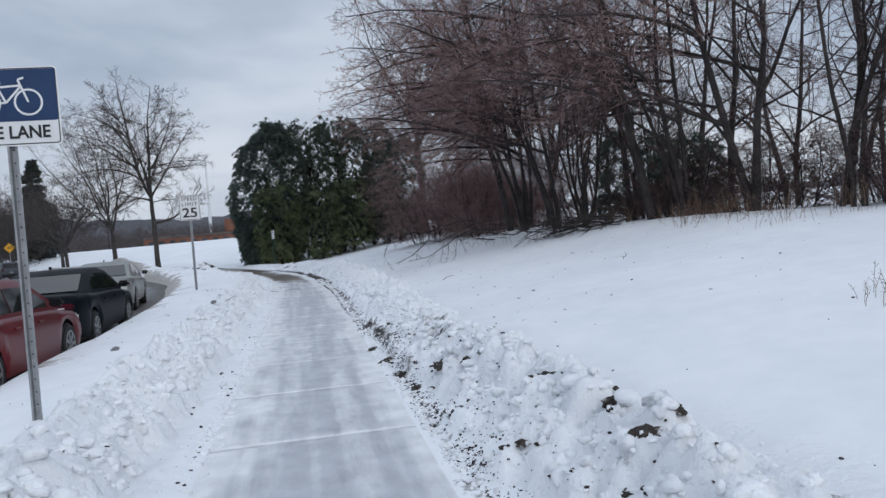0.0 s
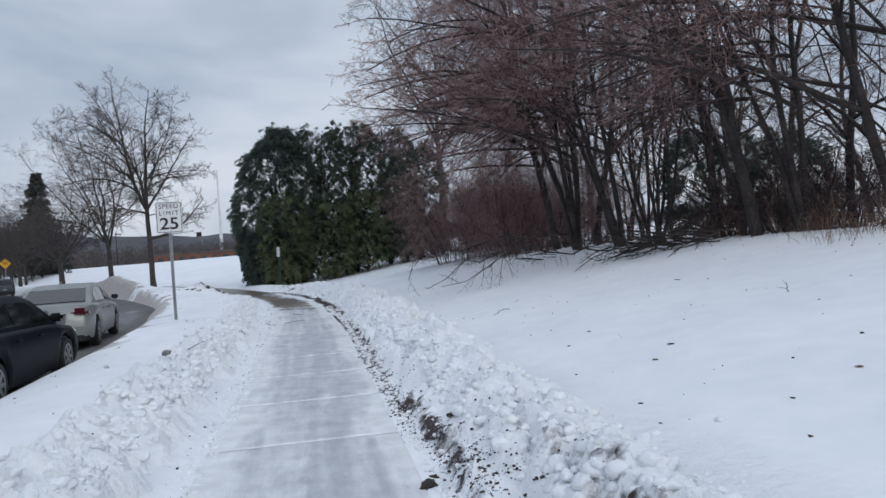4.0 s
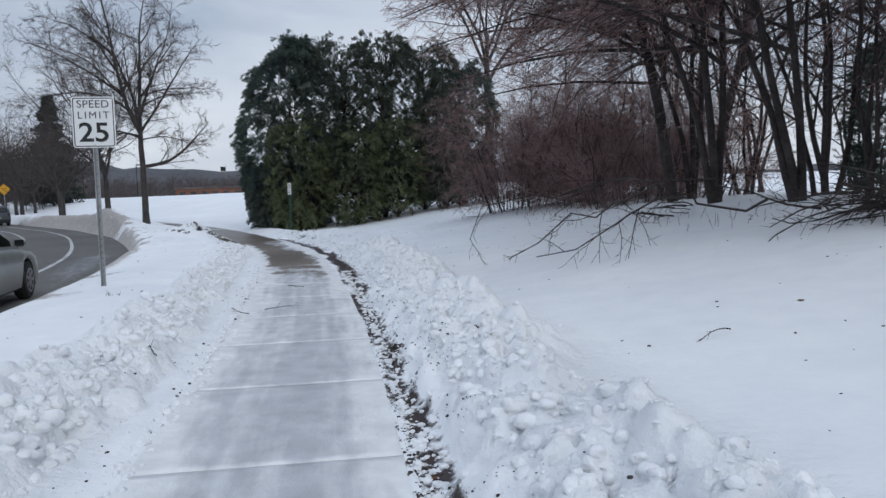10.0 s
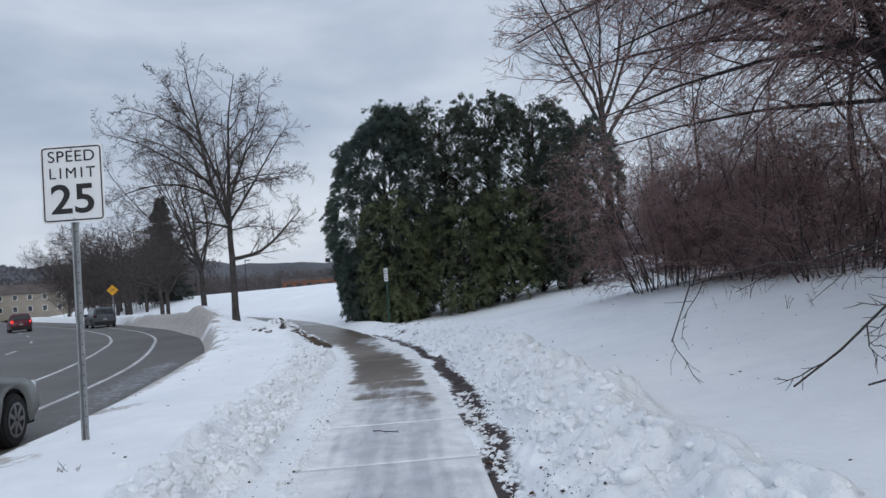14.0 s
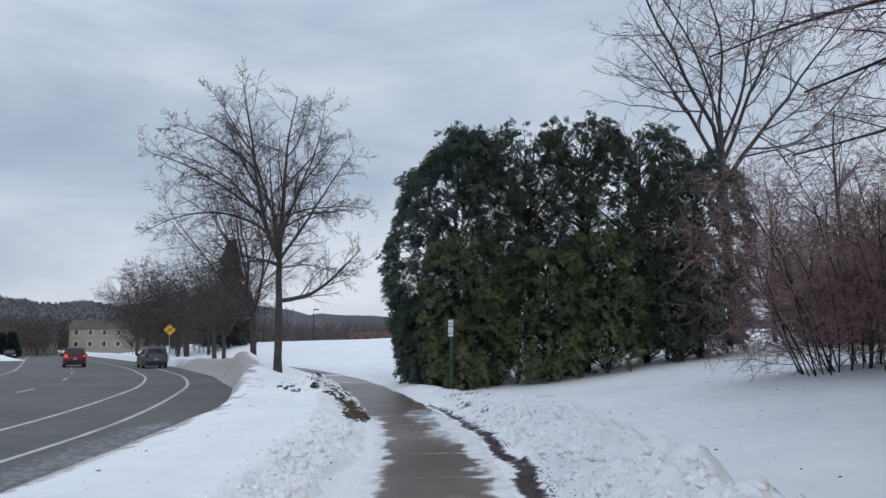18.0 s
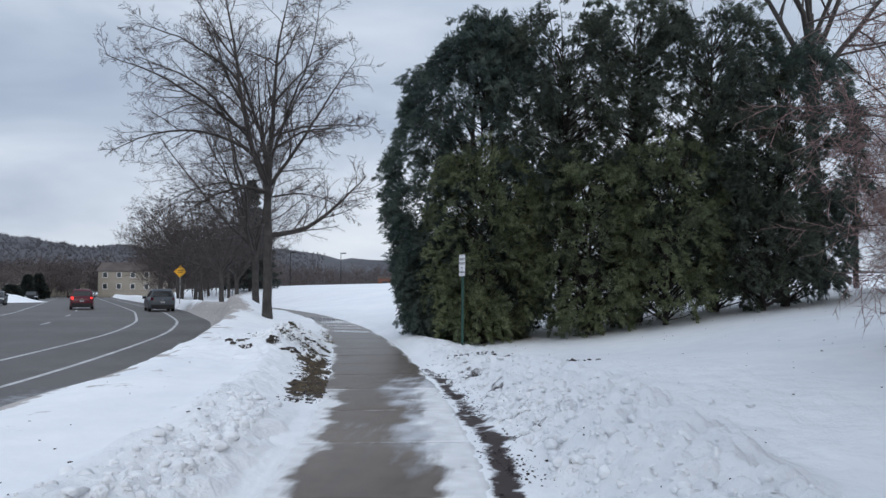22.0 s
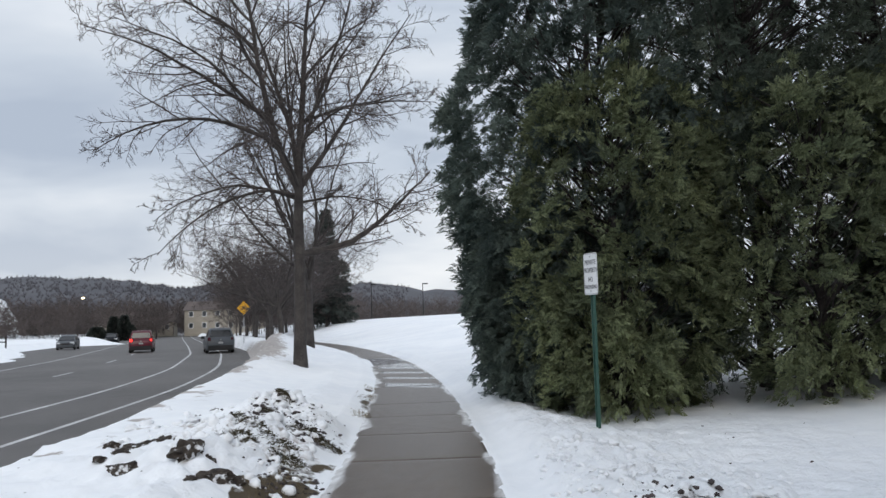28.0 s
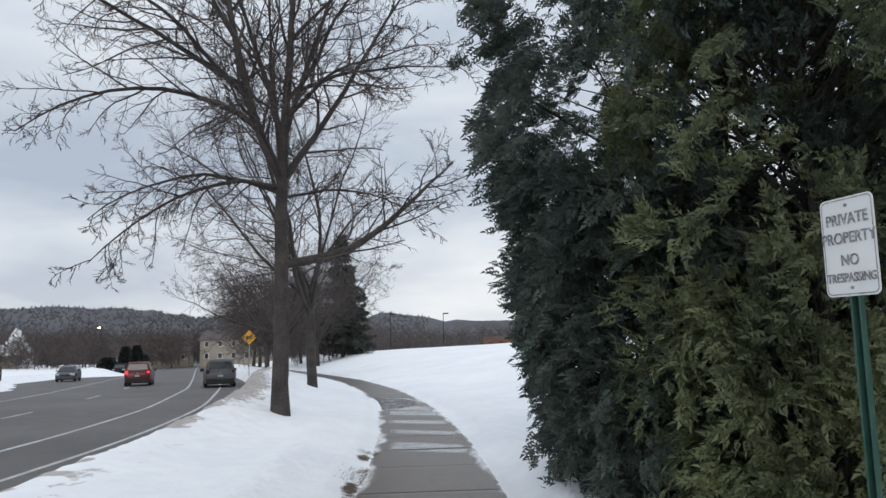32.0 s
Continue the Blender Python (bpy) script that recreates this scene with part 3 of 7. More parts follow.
def build_ground():
    gy = spaced((-1500, -200, 8), (-200, -20, 18), (-20, -2, 24), (-2, 14, 380), (14, 34, 370), (34, 46, 190), (46, 64, 150), (64, 120, 60), (120, 400, 24), (400, 2600, 12))
    gs = spaced((-2500, -400, 6), (-400, -80, 12), (-80, -25, 24), (-25, -9.5, 26), (-9.5, -2.6, 90), (-2.6, 3.0, 190), (3.0, 5.4, 40), (5.4, 8, 10), (8, 30, 24), (30, 120, 12), (120, 400, 6), (400, 2500, 5))
    Y, S = np.meshgrid(gy, gs, indexing="ij")
    X = path_x(Y) + S
    Z = ground_z(X, Y)
    ny, ns = Y.shape
    idx = np.arange(ny * ns).reshape(ny, ns)
    q = np.stack([idx[:-1, :-1], idx[:-1, 1:], idx[1:, 1:], idx[1:, :-1]], axis=2).reshape(-1, 4)
    s, d = path_s(X, Y), edge_d(X, Y)
    n1 = value_noise(X, Y, 0.9, 31)
    # bare strip of soil along the right side of the path
    soil = np.exp(-((s - np.interp(Y, SOIL_Y, SOIL_S) - 0.16 * (n1 - 0.5)) / np.interp(Y, [8, 14, 20, 24, 29, 33], [0.11, 0.12, 0.14, 0.19, 0.14, 0.10])) ** 2) * np.interp(Y, [-4, 2, 6, 10, 16, 20, 27, 32, 34.5, 36.2], [0.44, 0.46, 0.47, 0.56, 0.70, 0.80, 0.84, 0.72, 0.62, 0.0]) * (0.72 + 0.5 * value_noise(X, Y, 0.12, 37))
    soil += np.exp(-((s - 1.22) / 0.28) ** 2) * ease(0.55, 0.75, n1) * np.interp(Y, [-4, 8, 13], [0.56, 0.50, 0.1])
    soil += 0.86 * np.exp(-(((X + 12.2) / 1.1) ** 2 + ((Y - 37.4) / 1.0) ** 2)) * ease(0.30, 0.62, value_noise(X, Y, 0.45, 33)) + 1.1 * np.exp(-(((X + 7.25) / 0.75) ** 2 + ((Y - 36.0) / 0.38) ** 2)) * ease(0.32, 0.60, value_noise(X, Y, 0.26, 47)) + 0.52 * ease(0.60, 0.74, value_noise(X, Y, 0.22, 87)) * np.exp(-((s - 1.15) / 0.35) ** 2) * ease(29, 31, Y) * ease(37, 35, Y)
    turf = 0.92 * ease(0.52, 0.34, np.abs(s + np.interp(Y, [33, 36], [0.95, 1.08])) / 0.50 + 0.75 * (value_noise(X, Y, 0.55, 81) - 0.5) + 0.45 * (value_noise(X, Y, 0.14, 82) - 0.5)) * ease(31.3, 32.8, Y) * ease(37.3, 36.0, Y) * (0.55 + 0.6 * value_noise(X, Y, 0.10, 83)) + 0.95 * np.exp(-((s + 0.86) / 0.13) ** 2) * (ease(39.5, 40.4, Y) * ease(45.0, 43.5, Y) * ease(0.35, 0.6, n1))
    turf = turf + 0.82 * np.exp(-(((X + 11.75) / 0.95) ** 2 + ((Y - 37.0) / 0.8) ** 2)) * ease(0.35, 0.6, value_noise(X, Y, 0.38, 35)) * (s < -0.8)
    soil = np.where(np.abs(s + 0.07) < 0.60, np.where(Y > 25, 0.6, 0), soil)
    broken = np.clip(np.interp(Y, [-9, 28, 34, 42, 60], [1, 1, 0.6, 0.35, 0.3]) * (ease(0.85, 1.15, np.abs(s)) * np.where(s < 0, ease(-2.15, -1.7, s), ease(2.9, 2.0, s)) + 0.35 * ease(0.74, 0.85, np.abs(s)) * ease(1.3, 1.0, np.abs(s))) + 0.8 * np.exp(-((d - 0.6) / 0.9) ** 2) * ease(40, 44, Y), 0.02, 1)
    grit = (0.46 + 0.34 * value_noise(X, Y, 0.8, 34)) * np.exp(-((d - 0.1) / 0.95) ** 2) * np.interp(Y, [20, 27, 42, 46, 62, 90, 200], [0.0, 0.75, 0.85, 1, 1, 0.6, 0.3]) + 0.44 * np.exp(-((d - 0.25) / 0.4) ** 2) * (Y < 42)
    grit += 0.42 * np.exp(-((-d - ROAD_W - 0.4) / 0.8) ** 2)
    grit += 0.55 * np.exp(-((d - 0.9) / 0.9) ** 2) * ease(44, 47, Y) * ease(70, 60, Y) * (0.5 + value_noise(X, Y, 1.1, 38))
    grit += 0.46 * ease(0.60, 0.78, value_noise(X, Y, 0.32, 46)) * ease(3.2, 0.6, d) * (d > 0) * ease(26, 30, Y) * ease(50, 46, Y)
    grit += 0.62 * np.exp(-(((X + 11.9) / 1.2) ** 2 + ((Y - 36.9) / 1.1) ** 2)) * ease(0.35, 0.65, value_noise(X, Y, 0.3, 39)) * (s < -0.9)
    broken = np.clip(broken + 0.8 * ease(1.0, 1.4, s) * ease(5.0, 3.0, s) * ease(28, 32, Y) * ease(44, 39, Y), 0, 1)
    grit += 0.42 * ease(0.60, 0.80, value_noise(X, Y, 0.7, 36)) * ease(2.0, 0.9, d) * (d > 0) * (Y < 24)
    me = mesh_of("ground", np.stack([X, Y, Z], axis=2).reshape(-1, 3), q, SNOW, True, {"soil": soil.ravel(), "turf": turf.ravel(), "grit": grit.ravel(), "broken": broken.ravel()})
    tagged(new("ground", me), "trampled winter snow over soil and turf", "snow", kind="structure")


build_ground()


# ---- road ----
def ribbon(name, y0, y1, step, d_in, d_out, z, mat, attrs=False, dashes=None, thick=0.0):
    """A strip of the road between two distances from its edge line."""
    y = np.arange(y0, y1 + step, step)
    ex, sl = edge_x(y), np.interp(y, FINE, EDGE_SLOPE)
    nrm = np.stack([-np.ones_like(sl), sl], 1) / np.sqrt(1 + sl ** 2)[:, None]
    cols = np.linspace(d_in, d_out, max(2, int(abs(d_out - d_in) / 0.5) + 1 if attrs else 2))
    p = np.stack([ex, y], 1)[:, None, :] + nrm[:, None, :] * cols[None, :, None]
    v = np.concatenate([p, np.full((*p.shape[:2], 1), z)], axis=2)
    n, k = v.shape[:2]
    idx = np.arange(n * k).reshape(n, k)
    q = np.stack([idx[:-1, :-1], idx[1:, :-1], idx[1:, 1:], idx[:-1, 1:]], axis=2).reshape(-1, 4)
    at = None
    if attrs:
        X, Y = v[..., 0], v[..., 1]
        u = np.broadcast_to(cols[None, :], X.shape)
        lane = value_noise(Y * 0.12, u, 0.7, 5)
        salt = 0.30 * np.exp(-((u - 0.5) / 0.7) ** 2) + 0.36 * lane * ease(0.2, 0.8, value_noise(X, Y, 4, 6))
        wet = 0.50 * np.exp(-((u - 0.2) / 0.5) ** 2) * ease(0.4, 0.7, value_noise(X, Y, 2, 7))
        at = {"salt": salt.ravel(), "wet": wet.ravel()}
    flat = v.reshape(-1, 3)
    if thick:
        low = flat - np.array([0, 0, thick])
        m = n * k
        rim = np.concatenate([idx[:, 0], idx[-1, 1:], idx[::-1, -1][1:], idx[0, ::-1][1:-1]])
        nx = np.roll(rim, -1)
        q = np.concatenate([q, np.stack([nx, rim, rim + m, nx + m], 1)])
        flat = np.concatenate([flat, low])
        if at:
            at = {kk: np.concatenate([vv, vv]) for kk, vv in at.items()}
    return mesh_of(name, flat, q, mat, False, at)


road = tagged(new("road", ribbon("road", -120, 500, 0.8, -0.6, ROAD_W + 4.8, ROAD_Z, ASPHALT, True, thick=0.3)), "grey salt-streaked asphalt road in a wide bend", "road", kind="structure")
LINES = tagged(new("road_marking"), "worn white lane lines on asphalt", "road marking", kind="structure")
part("bike_lane_line", ribbon("bike_lane_line", -40, 250, 0.8, 1.38, 1.50, ROAD_Z + 0.005, LINE), None, LINES)
part("edge_line", ribbon("edge_line", -40, 250, 0.8, 3.28, 3.40, ROAD_Z + 0.005, LINE), None, LINES)
part("centre_line", ribbon("centre_line", -40, 250, 0.8, 10.9, 11.02, ROAD_Z + 0.005, LINE), None, LINES)
for i in range(9):
    part("lane_dash", ribbon("lane_dash", 18 + i * 9.0, 20.2 + i * 9.0, 0.4, 7.1, 7.22, ROAD_Z + 0.005, LINE), None, LINES)


# ---- path of concrete slabs ----
def build_path():
    path = tagged(new("pavement"), "concrete footpath, icy at first and then bare and damp", "path", kind="structure")
    fine = np.arange(-12, 130, 0.05)
    arc = np.concatenate(([0], np.cumsum(np.hypot(0.05, np.diff(path_x(fine))))))
    start = np.interp(12.97, fine, arc)
    pitch, gap, half = 1.63, 0.006, 0.73
    first = -int(start / pitch) + 1
    for i in range(first, 55):
        a0, a1 = start + i * pitch + gap / 2, start + (i + 1) * pitch - gap / 2
        nu, nv = (22, 48) if start + i * pitch < np.interp(28, fine, arc) else (22, 24)
        yy = np.interp(np.linspace(a0, a1, nu), arc, fine)
        xx, sl = path_x(yy), np.interp(yy, FINE, PATH_SLOPE)
        nrm = np.stack([np.ones_like(sl), -sl], 1) / np.sqrt(1 + sl ** 2)[:, None]
        sv = np.linspace(-half, half, nv) - 0.07
        P = np.stack([xx, yy], 1)[:, None, :] + nrm[:, None, :] * sv[None, :, None]
        U, S = np.meshgrid(np.linspace(0, 1, nu), sv, indexing="ij")
        tilt = hash2(np.array(float(i)), np.array(3.0), 2) * 0.006
        rim = np.minimum(np.minimum(U * pitch, (1 - U) * pitch), half - np.abs(S + 0.07))
        Z = -0.004 + tilt * U - 0.0025 * ease(0.02, 0.0, rim)
        v = np.concatenate([P, Z[..., None]], axis=2).reshape(-1, 3)
        m = len(v)
        idx = np.arange(m).reshape(nu, nv)
        q = np.stack([idx[:-1, :-1], idx[:-1, 1:], idx[1:, 1:], idx[1:, :-1]], axis=2).reshape(-1, 4)
        rimi = np.concatenate([idx[:, 0], idx[-1, 1:], idx[::-1, -1][1:], idx[0, ::-1][1:-1]])
        nx = np.roll(rimi, -1)
        q = np.concatenate([q, np.stack([rimi, nx, nx + m, rimi + m], 1)])
        v = np.concatenate([v, v - np.array([0, 0, 0.1])])
        X, Y = P[..., 0], P[..., 1]
        tracks = value_noise(S, Y * 0.05, 0.13, 12)
        clear = ease(22.8, 26.4, Y + 2.2 * (value_noise(X, Y, 0.55, 14) - 0.5) + 1.2 * (value_noise(X, Y, 0.17, 24) - 0.5))
        film = (0.98 + 0.14 * value_noise(X, Y * 0.3, 0.8, 11) - 0.20 * tracks * ease(0.60, 0.25, np.abs(S))) * (1 - clear)
        film -= 0.10 * ease(0.58, 0.80, value_noise(S, Y * 0.025, 0.075, 62)) * (1 - clear) * ease(0.7, 0.5, np.abs(S))
        film -= (0.05 * np.exp(-((S + 0.17 - 0.04 * np.sin(Y * 0.31)) / 0.024) ** 2) + 0.04 * np.exp(-((S - 0.26 - 0.03 * np.sin(Y * 0.23 + 1)) / 0.035) ** 2)) * (1 - clear)
        film += clear * 0.84 * ease(-0.10, 0.24, S + 0.5 * (value_noise(X, Y * 0.5, 0.5, 48) - 0.4)) * ease(28.5, 31, Y) * ease(36.0, 33.5, Y) * (0.52 + 0.6 * ease(0.35, 0.65, value_noise(X, Y * 0.6, 0.16, 49)))
        film += clear * 0.30 * ease(0.55, 0.8, value_noise(X, Y, 1.4, 17)) * ease(34, 30, Y)
        pack = (0.04 + 0.50 * value_noise(S, Y * 0.03, 0.07, 13) + 0.26 * value_noise(S, Y * 0.03, 0.21, 63) * value_noise(X, Y, 1.3, 15) + 0.60 * ease(0.34, 0.74, np.abs(S + 0.03) + 0.24 * (value_noise(X, Y, 0.5, 61) - 0.5) + 0.10 * ease(16, 22, Y)) + 0.45 * ease(0.05, 0.0, np.minimum(U, 1 - U) * pitch) + 0.6 * ease(0.66, 0.72, np.abs(S))) * (1 - clear)
        pack += clear * (0.95 * ease(0.28, 0.56, S + 0.22 * (value_noise(X, Y, 0.6, 18) - 0.3) + 0.26 * (value_noise(X, Y * 0.7, 0.13, 84) - 0.5)) * ease(35, 32.5, Y) + 0.9 * ease(0.50, 0.74, -S + 0.20 * (value_noise(X, Y, 0.4, 19) - 0.4) + 0.16 * (value_noise(X, Y, 0.12, 85) - 0.5)) * ease(34, 32, Y))
        wet = clear * (0.34 + 0.40 * value_noise(X, Y, 1.1, 16) + 0.22 * ease(31, 34, Y) * ease(41, 38, Y)) + 0.32 * ease(35, 41, Y)
        pack += clear * 0.7 * ease(0.62, 0.74, np.abs(S + 0.07) + 0.22 * (value_noise(X, Y, 0.5, 73) - 0.35)) * ease(33, 35, Y)
        pack += clear * 0.36 * ease(0.05, 0.0, np.minimum(U, 1 - U) * pitch) * ease(36.5, 33, Y) * (0.5 + value_noise(S, Y, 0.3, 86))
        puddle = 0.95 * ease(0.48, 0.62, value_noise(S * 0.35, Y, 0.85, 71)) * ease(41.5, 43.5, Y) * ease(62, 50, Y) * ease(0.72, 0.4, np.abs(S))
        at = {"puddle": puddle, "film": film, "pack": pack, "wet": wet, "tread": 0.05 + 0.40 * (1 - clear) * value_noise(X, Y, 0.6, 29)}
        part("slab", mesh_of("slab", v, q, CONCRETE, False, {k: np.concatenate([a.ravel(), a.ravel()]) for k, a in at.items()}), None, path)


build_path()


# ---- bare trees ----
def split_tree(name, levels, at, rz, label, mats, category="tree", group="", scale=1.0):
    """levels: for each order of branching its (points, radii, sides). Stems and limbs are parts each; what is finer stays joined."""
    ob = thing(name, label, category, at, rz, group, scale=scale)
    for i, (p, r, sides) in enumerate(levels):
        mat = mats[min(i, len(mats) - 1)]
        if i < 2 and len(p) <= 60:
            for j in range(len(p)):
                v, q = tubes(p[j:j + 1], r[j:j + 1], sides)
                part(("trunk", "limb")[i] if len(levels) > 4 else ("stem", "limb")[i], mesh_of("limb", v, q, mat, True), None, ob)
        else:
            v, q = spikes(p, r * 1.25) if p.shape[1] == 2 else tubes(p, r, sides)
            tagged(part(("stem", "limb", "branchwork", "twigwork", "fine_twigwork")[min(i, 4)], mesh_of("twigwork", v, q, mat), None, ob), kind="stuff")
    return ob


def street_tree(seed, height, r, fork, kids=(6, 12, 8, 6), spread=27, lean=0.0, pull=None, fine=0.004):
    """An open-grown bare tree: a short stem that splits into long arching leaders, then ever finer twigs."""
    rng = np.random.default_rng(seed)
    k = 8
    trunk = wander(rng, np.zeros((1, 3)) - np.array([[0, 0, 0.25]]), np.array([[lean, 0.0, 1.0]]), np.array([fork * 1.35 + 0.25]), k, 0.03, 0.03)
    tr = np.interp(np.linspace(0, 1, k), [0, 0.12, 0.7, 1.0], [1.3, 1.0, 0.85, 0.45])[None, :] * r
    l1, r1 = sprout(rng, trunk, tr, kids[0], 0.68, 1.0, spread, (height - fork) / (fork * 1.35) * 0.95, 11, 0.10, 0.02, rscale=0.60, rmin=0.03, taper=0.10, tip_short=0.1, pull=pull, slim=0.0125, vary=(0.80, 1.0))
    l2, r2 = sprout(rng, l1, r1, kids[1], 0.14, 1.0, 50, 0.44, 8, 0.13, 0.02, rscale=0.5, rmin=0.009, taper=0.25, tip_short=0.62, slim=0.012)
    l3, r3 = sprout(rng, l2, r2, kids[2], 0.12, 1.0, 46, 0.44, 4, 0.16, 0.0, rscale=0.5, rmin=0.0055, taper=0.5, slim=0.011)
    l4, r4 = sprout(rng, l3, r3, kids[3], 0.10, 1.0, 44, 0.62, 2, 0.15, 0.0, rscale=0.6, rmin=fine, taper=0.5)
    return [(trunk, tr, 12), (l1, r1, 7), (l2, r2, 4), (l3, r3, 3), (l4, r4, 3)]


def low_limb(seed, levels, start, way, length, r, lift, kids=(15, 9, 6)):
    """One more limb with its twigs, added to a tree."""
    rng = np.random.default_rng(seed)
    k1, k2, k3, k4 = [lv[0].shape[1] for lv in levels[1:]]
    a = wander(rng, np.array([start]), np.array([way]), np.array([length]), k1, 0.07, lift)
    ra = np.linspace(1, 0.25, k1)[None, :] * r
    b, rb = sprout(rng, a, ra, kids[0], 0.18, 1.0, 48, 0.40, k2, 0.13, lift * 0.6, rscale=0.5, rmin=0.009, taper=0.3, slim=0.012)
    c, rc = sprout(rng, b, rb, kids[1], 0.12, 1.0, 46, 0.45, k3, 0.16, lift * 0.3, rmin=0.0055, taper=0.5, slim=0.011)
    e, re = sprout(rng, c, rc, kids[2], 0.10, 1.0, 44, 0.6, k4, 0.15, 0.0, rmin=0.0048, taper=0.5)
    extra = [None, (a, ra), (b, rb), (c, rc), (e, re)]
    out = []
    for i, (p, q, sides) in enumerate(levels):
        if extra[i] is None:
            out.append((p, q, sides))
        else:
            ep, eq = extra[i]
            out.append((np.concatenate([p, ep]), np.concatenate([q, eq]), sides))
    return out


TREE_MATS = [BARK, BARK, TWIG, TWIG, TWIG]
def locust_tree(seed, limbs):
    """An old open tree: trunk, steep leaders, then limbs that arch out and down. limbs: (height, way round, rise, length, lift)."""
    rng = np.random.default_rng(seed)
    trunk = wander(rng, np.array([[0, 0, -0.25]]), np.array([[-0.05, 0.0, 1.0]]), np.array([5.6]), 8, 0.03, 0.0)
    tr = np.interp(np.linspace(0, 1, 8), [0, 0.10, 0.5, 0.8, 1.0], [1.3, 1.0, 0.88, 0.76, 0.55])[None, :] * 0.160
    lead = np.array([[math.cos(radians(az + 36)) * math.cos(radians(el)), math.sin(radians(az + 36)) * math.cos(radians(el)), math.sin(radians(el))] for az, el in ((180, 66), (40, 84), (2, 60), (110, 70), (150, 76), (-35, 72))])
    top = wander(rng, trunk[0, [6, 7, 6, 6, 7, 7]], lead, np.array([7.4, 6.6, 5.8, 6.0, 6.6, 6.0]), 11, 0.055, 0.02)
    tr1 = np.linspace(1, 0.14, 11)[None, :] * np.array([[0.110], [0.100], [0.075], [0.060], [0.070], [0.060]])
    starts, ways, lens, lifts = [], [], [], []
    for z, az, el, L, lift in limbs:
        axis = trunk[0] if z < 5.2 else top[0 if 90 < az % 360 < 270 else 1]
        starts.append([np.interp(z, axis[:, 2], axis[:, c]) for c in range(3)])
        a, e = math.radians(az + 36), math.radians(el)
        ways.append([math.cos(a) * math.cos(e), math.sin(a) * math.cos(e), math.sin(e)])
        lens.append(L)
        lifts.append(lift)
    lens = np.array(lens) * 0.88
    arms = wander(rng, np.array(starts), np.array(ways), lens, 11, 0.10, np.array(lifts))
    ar = np.linspace(1, 0.16, 11)[None, :] * (0.0125 * lens)[:, None]
    ar[0] *= 1.7
    l1, r1 = np.concatenate([top, arms]), np.concatenate([tr1, ar])
    l2, r2 = sprout(rng, l1, r1, 16, 0.12, 1.0, 44, 0.38, 8, 0.14, -0.010, rscale=0.55, rmin=0.010, taper=0.3, tip_short=0.45, slim=0.013)
    l3, r3 = sprout(rng, l2, r2, 9, 0.12, 1.0, 48, 0.42, 4, 0.18, 0.0, rscale=0.5, rmin=0.007, taper=0.5, slim=0.011)
    l4, r4 = sprout(rng, l3, r3, 5, 0.15, 1.0, 44, 0.60, 2, 0.15, 0.0, rscale=0.6, rmin=0.0055, taper=0.5)
    return [(trunk, tr, 12), (l1, r1, 7), (l2, r2, 4), (l3, r3, 3), (l4, r4, 3)]


main = locust_tree(12, ((2.85, -3, 12, 5.4, 0.07), (5.6, 180, 42, 5.8, -0.12), (6.5, 178, 26, 5.8, -0.02), (6.2, 205, 45, 5.2, -0.08), (7.6, 150, 50, 5.0, -0.04), (8.2, 190, 48, 4.6, -0.03),
                        (6.3, 5, 42, 4.8, -0.02), (6.4, -15, 26, 4.2, -0.05), (7.6, 20, 46, 4.4, -0.02), (4.3, 170, 15, 4.4, -0.09), (4.6, -100, 30, 4.6, -0.06), (4.8, 95, 35, 4.6, -0.05),
                        (5.8, -60, 40, 4.4, -0.06), (5.6, 120, 40, 4.6, -0.06), (4.4, -160, 20, 4.6, -0.09), (4.2, 10, 20, 3.4, -0.06), (9.0, 175, 55, 3.6, -0.03), (9.0, -20, 55, 3.4, -0.03)))
split_tree("street_tree", main, (-18.4, 46.3, gz(-18.4, 46.3)), 0, "tall bare honey-locust beside the path, with one low arching limb", TREE_MATS)
second = street_tree(23, 13.8, 0.19, 2.9, (8, 14, 9, 5), 36, fine=0.006)
split_tree("street_tree", second, (-26.2, 57.5, gz(-26.2, 57.5) - 0.1), 40, "bare street tree behind a ploughed snow heap", TREE_MATS)
third = split_tree("street_tree", street_tree(31, 9.8, 0.17, 2.1, (9, 14, 7, 4), 48, fine=0.0115), (-34.8, 66.5, gz(-34.8, 66.5) - 0.05), 100, "bare grey street tree in a row along the road", TREE_MATS, group="street trees along the bend")
for x, y, rz, sc in ((-40.5, 76.5, 10, 1.1), (-46.8, 80.0, 160, 1.2), (-52.0, 87, 70, 1.15), (-57, 92.5, 220, 1.3), (-64, 99, 300, 1.3), (-71, 107, 20, 1.4), (-80, 116, 190, 1.4), (-90, 126, 250, 1.45), (-60, 103, 120, 1.2), (-75, 119, 75, 1.3), (-150, 164, 140, 1.1), (-172, 158, 280, 1.2)):
    copy_thing(third, pose(x, y, gz(x, y) - 0.1, 0, 0, rz) @ Matrix.Scale(sc, 4))


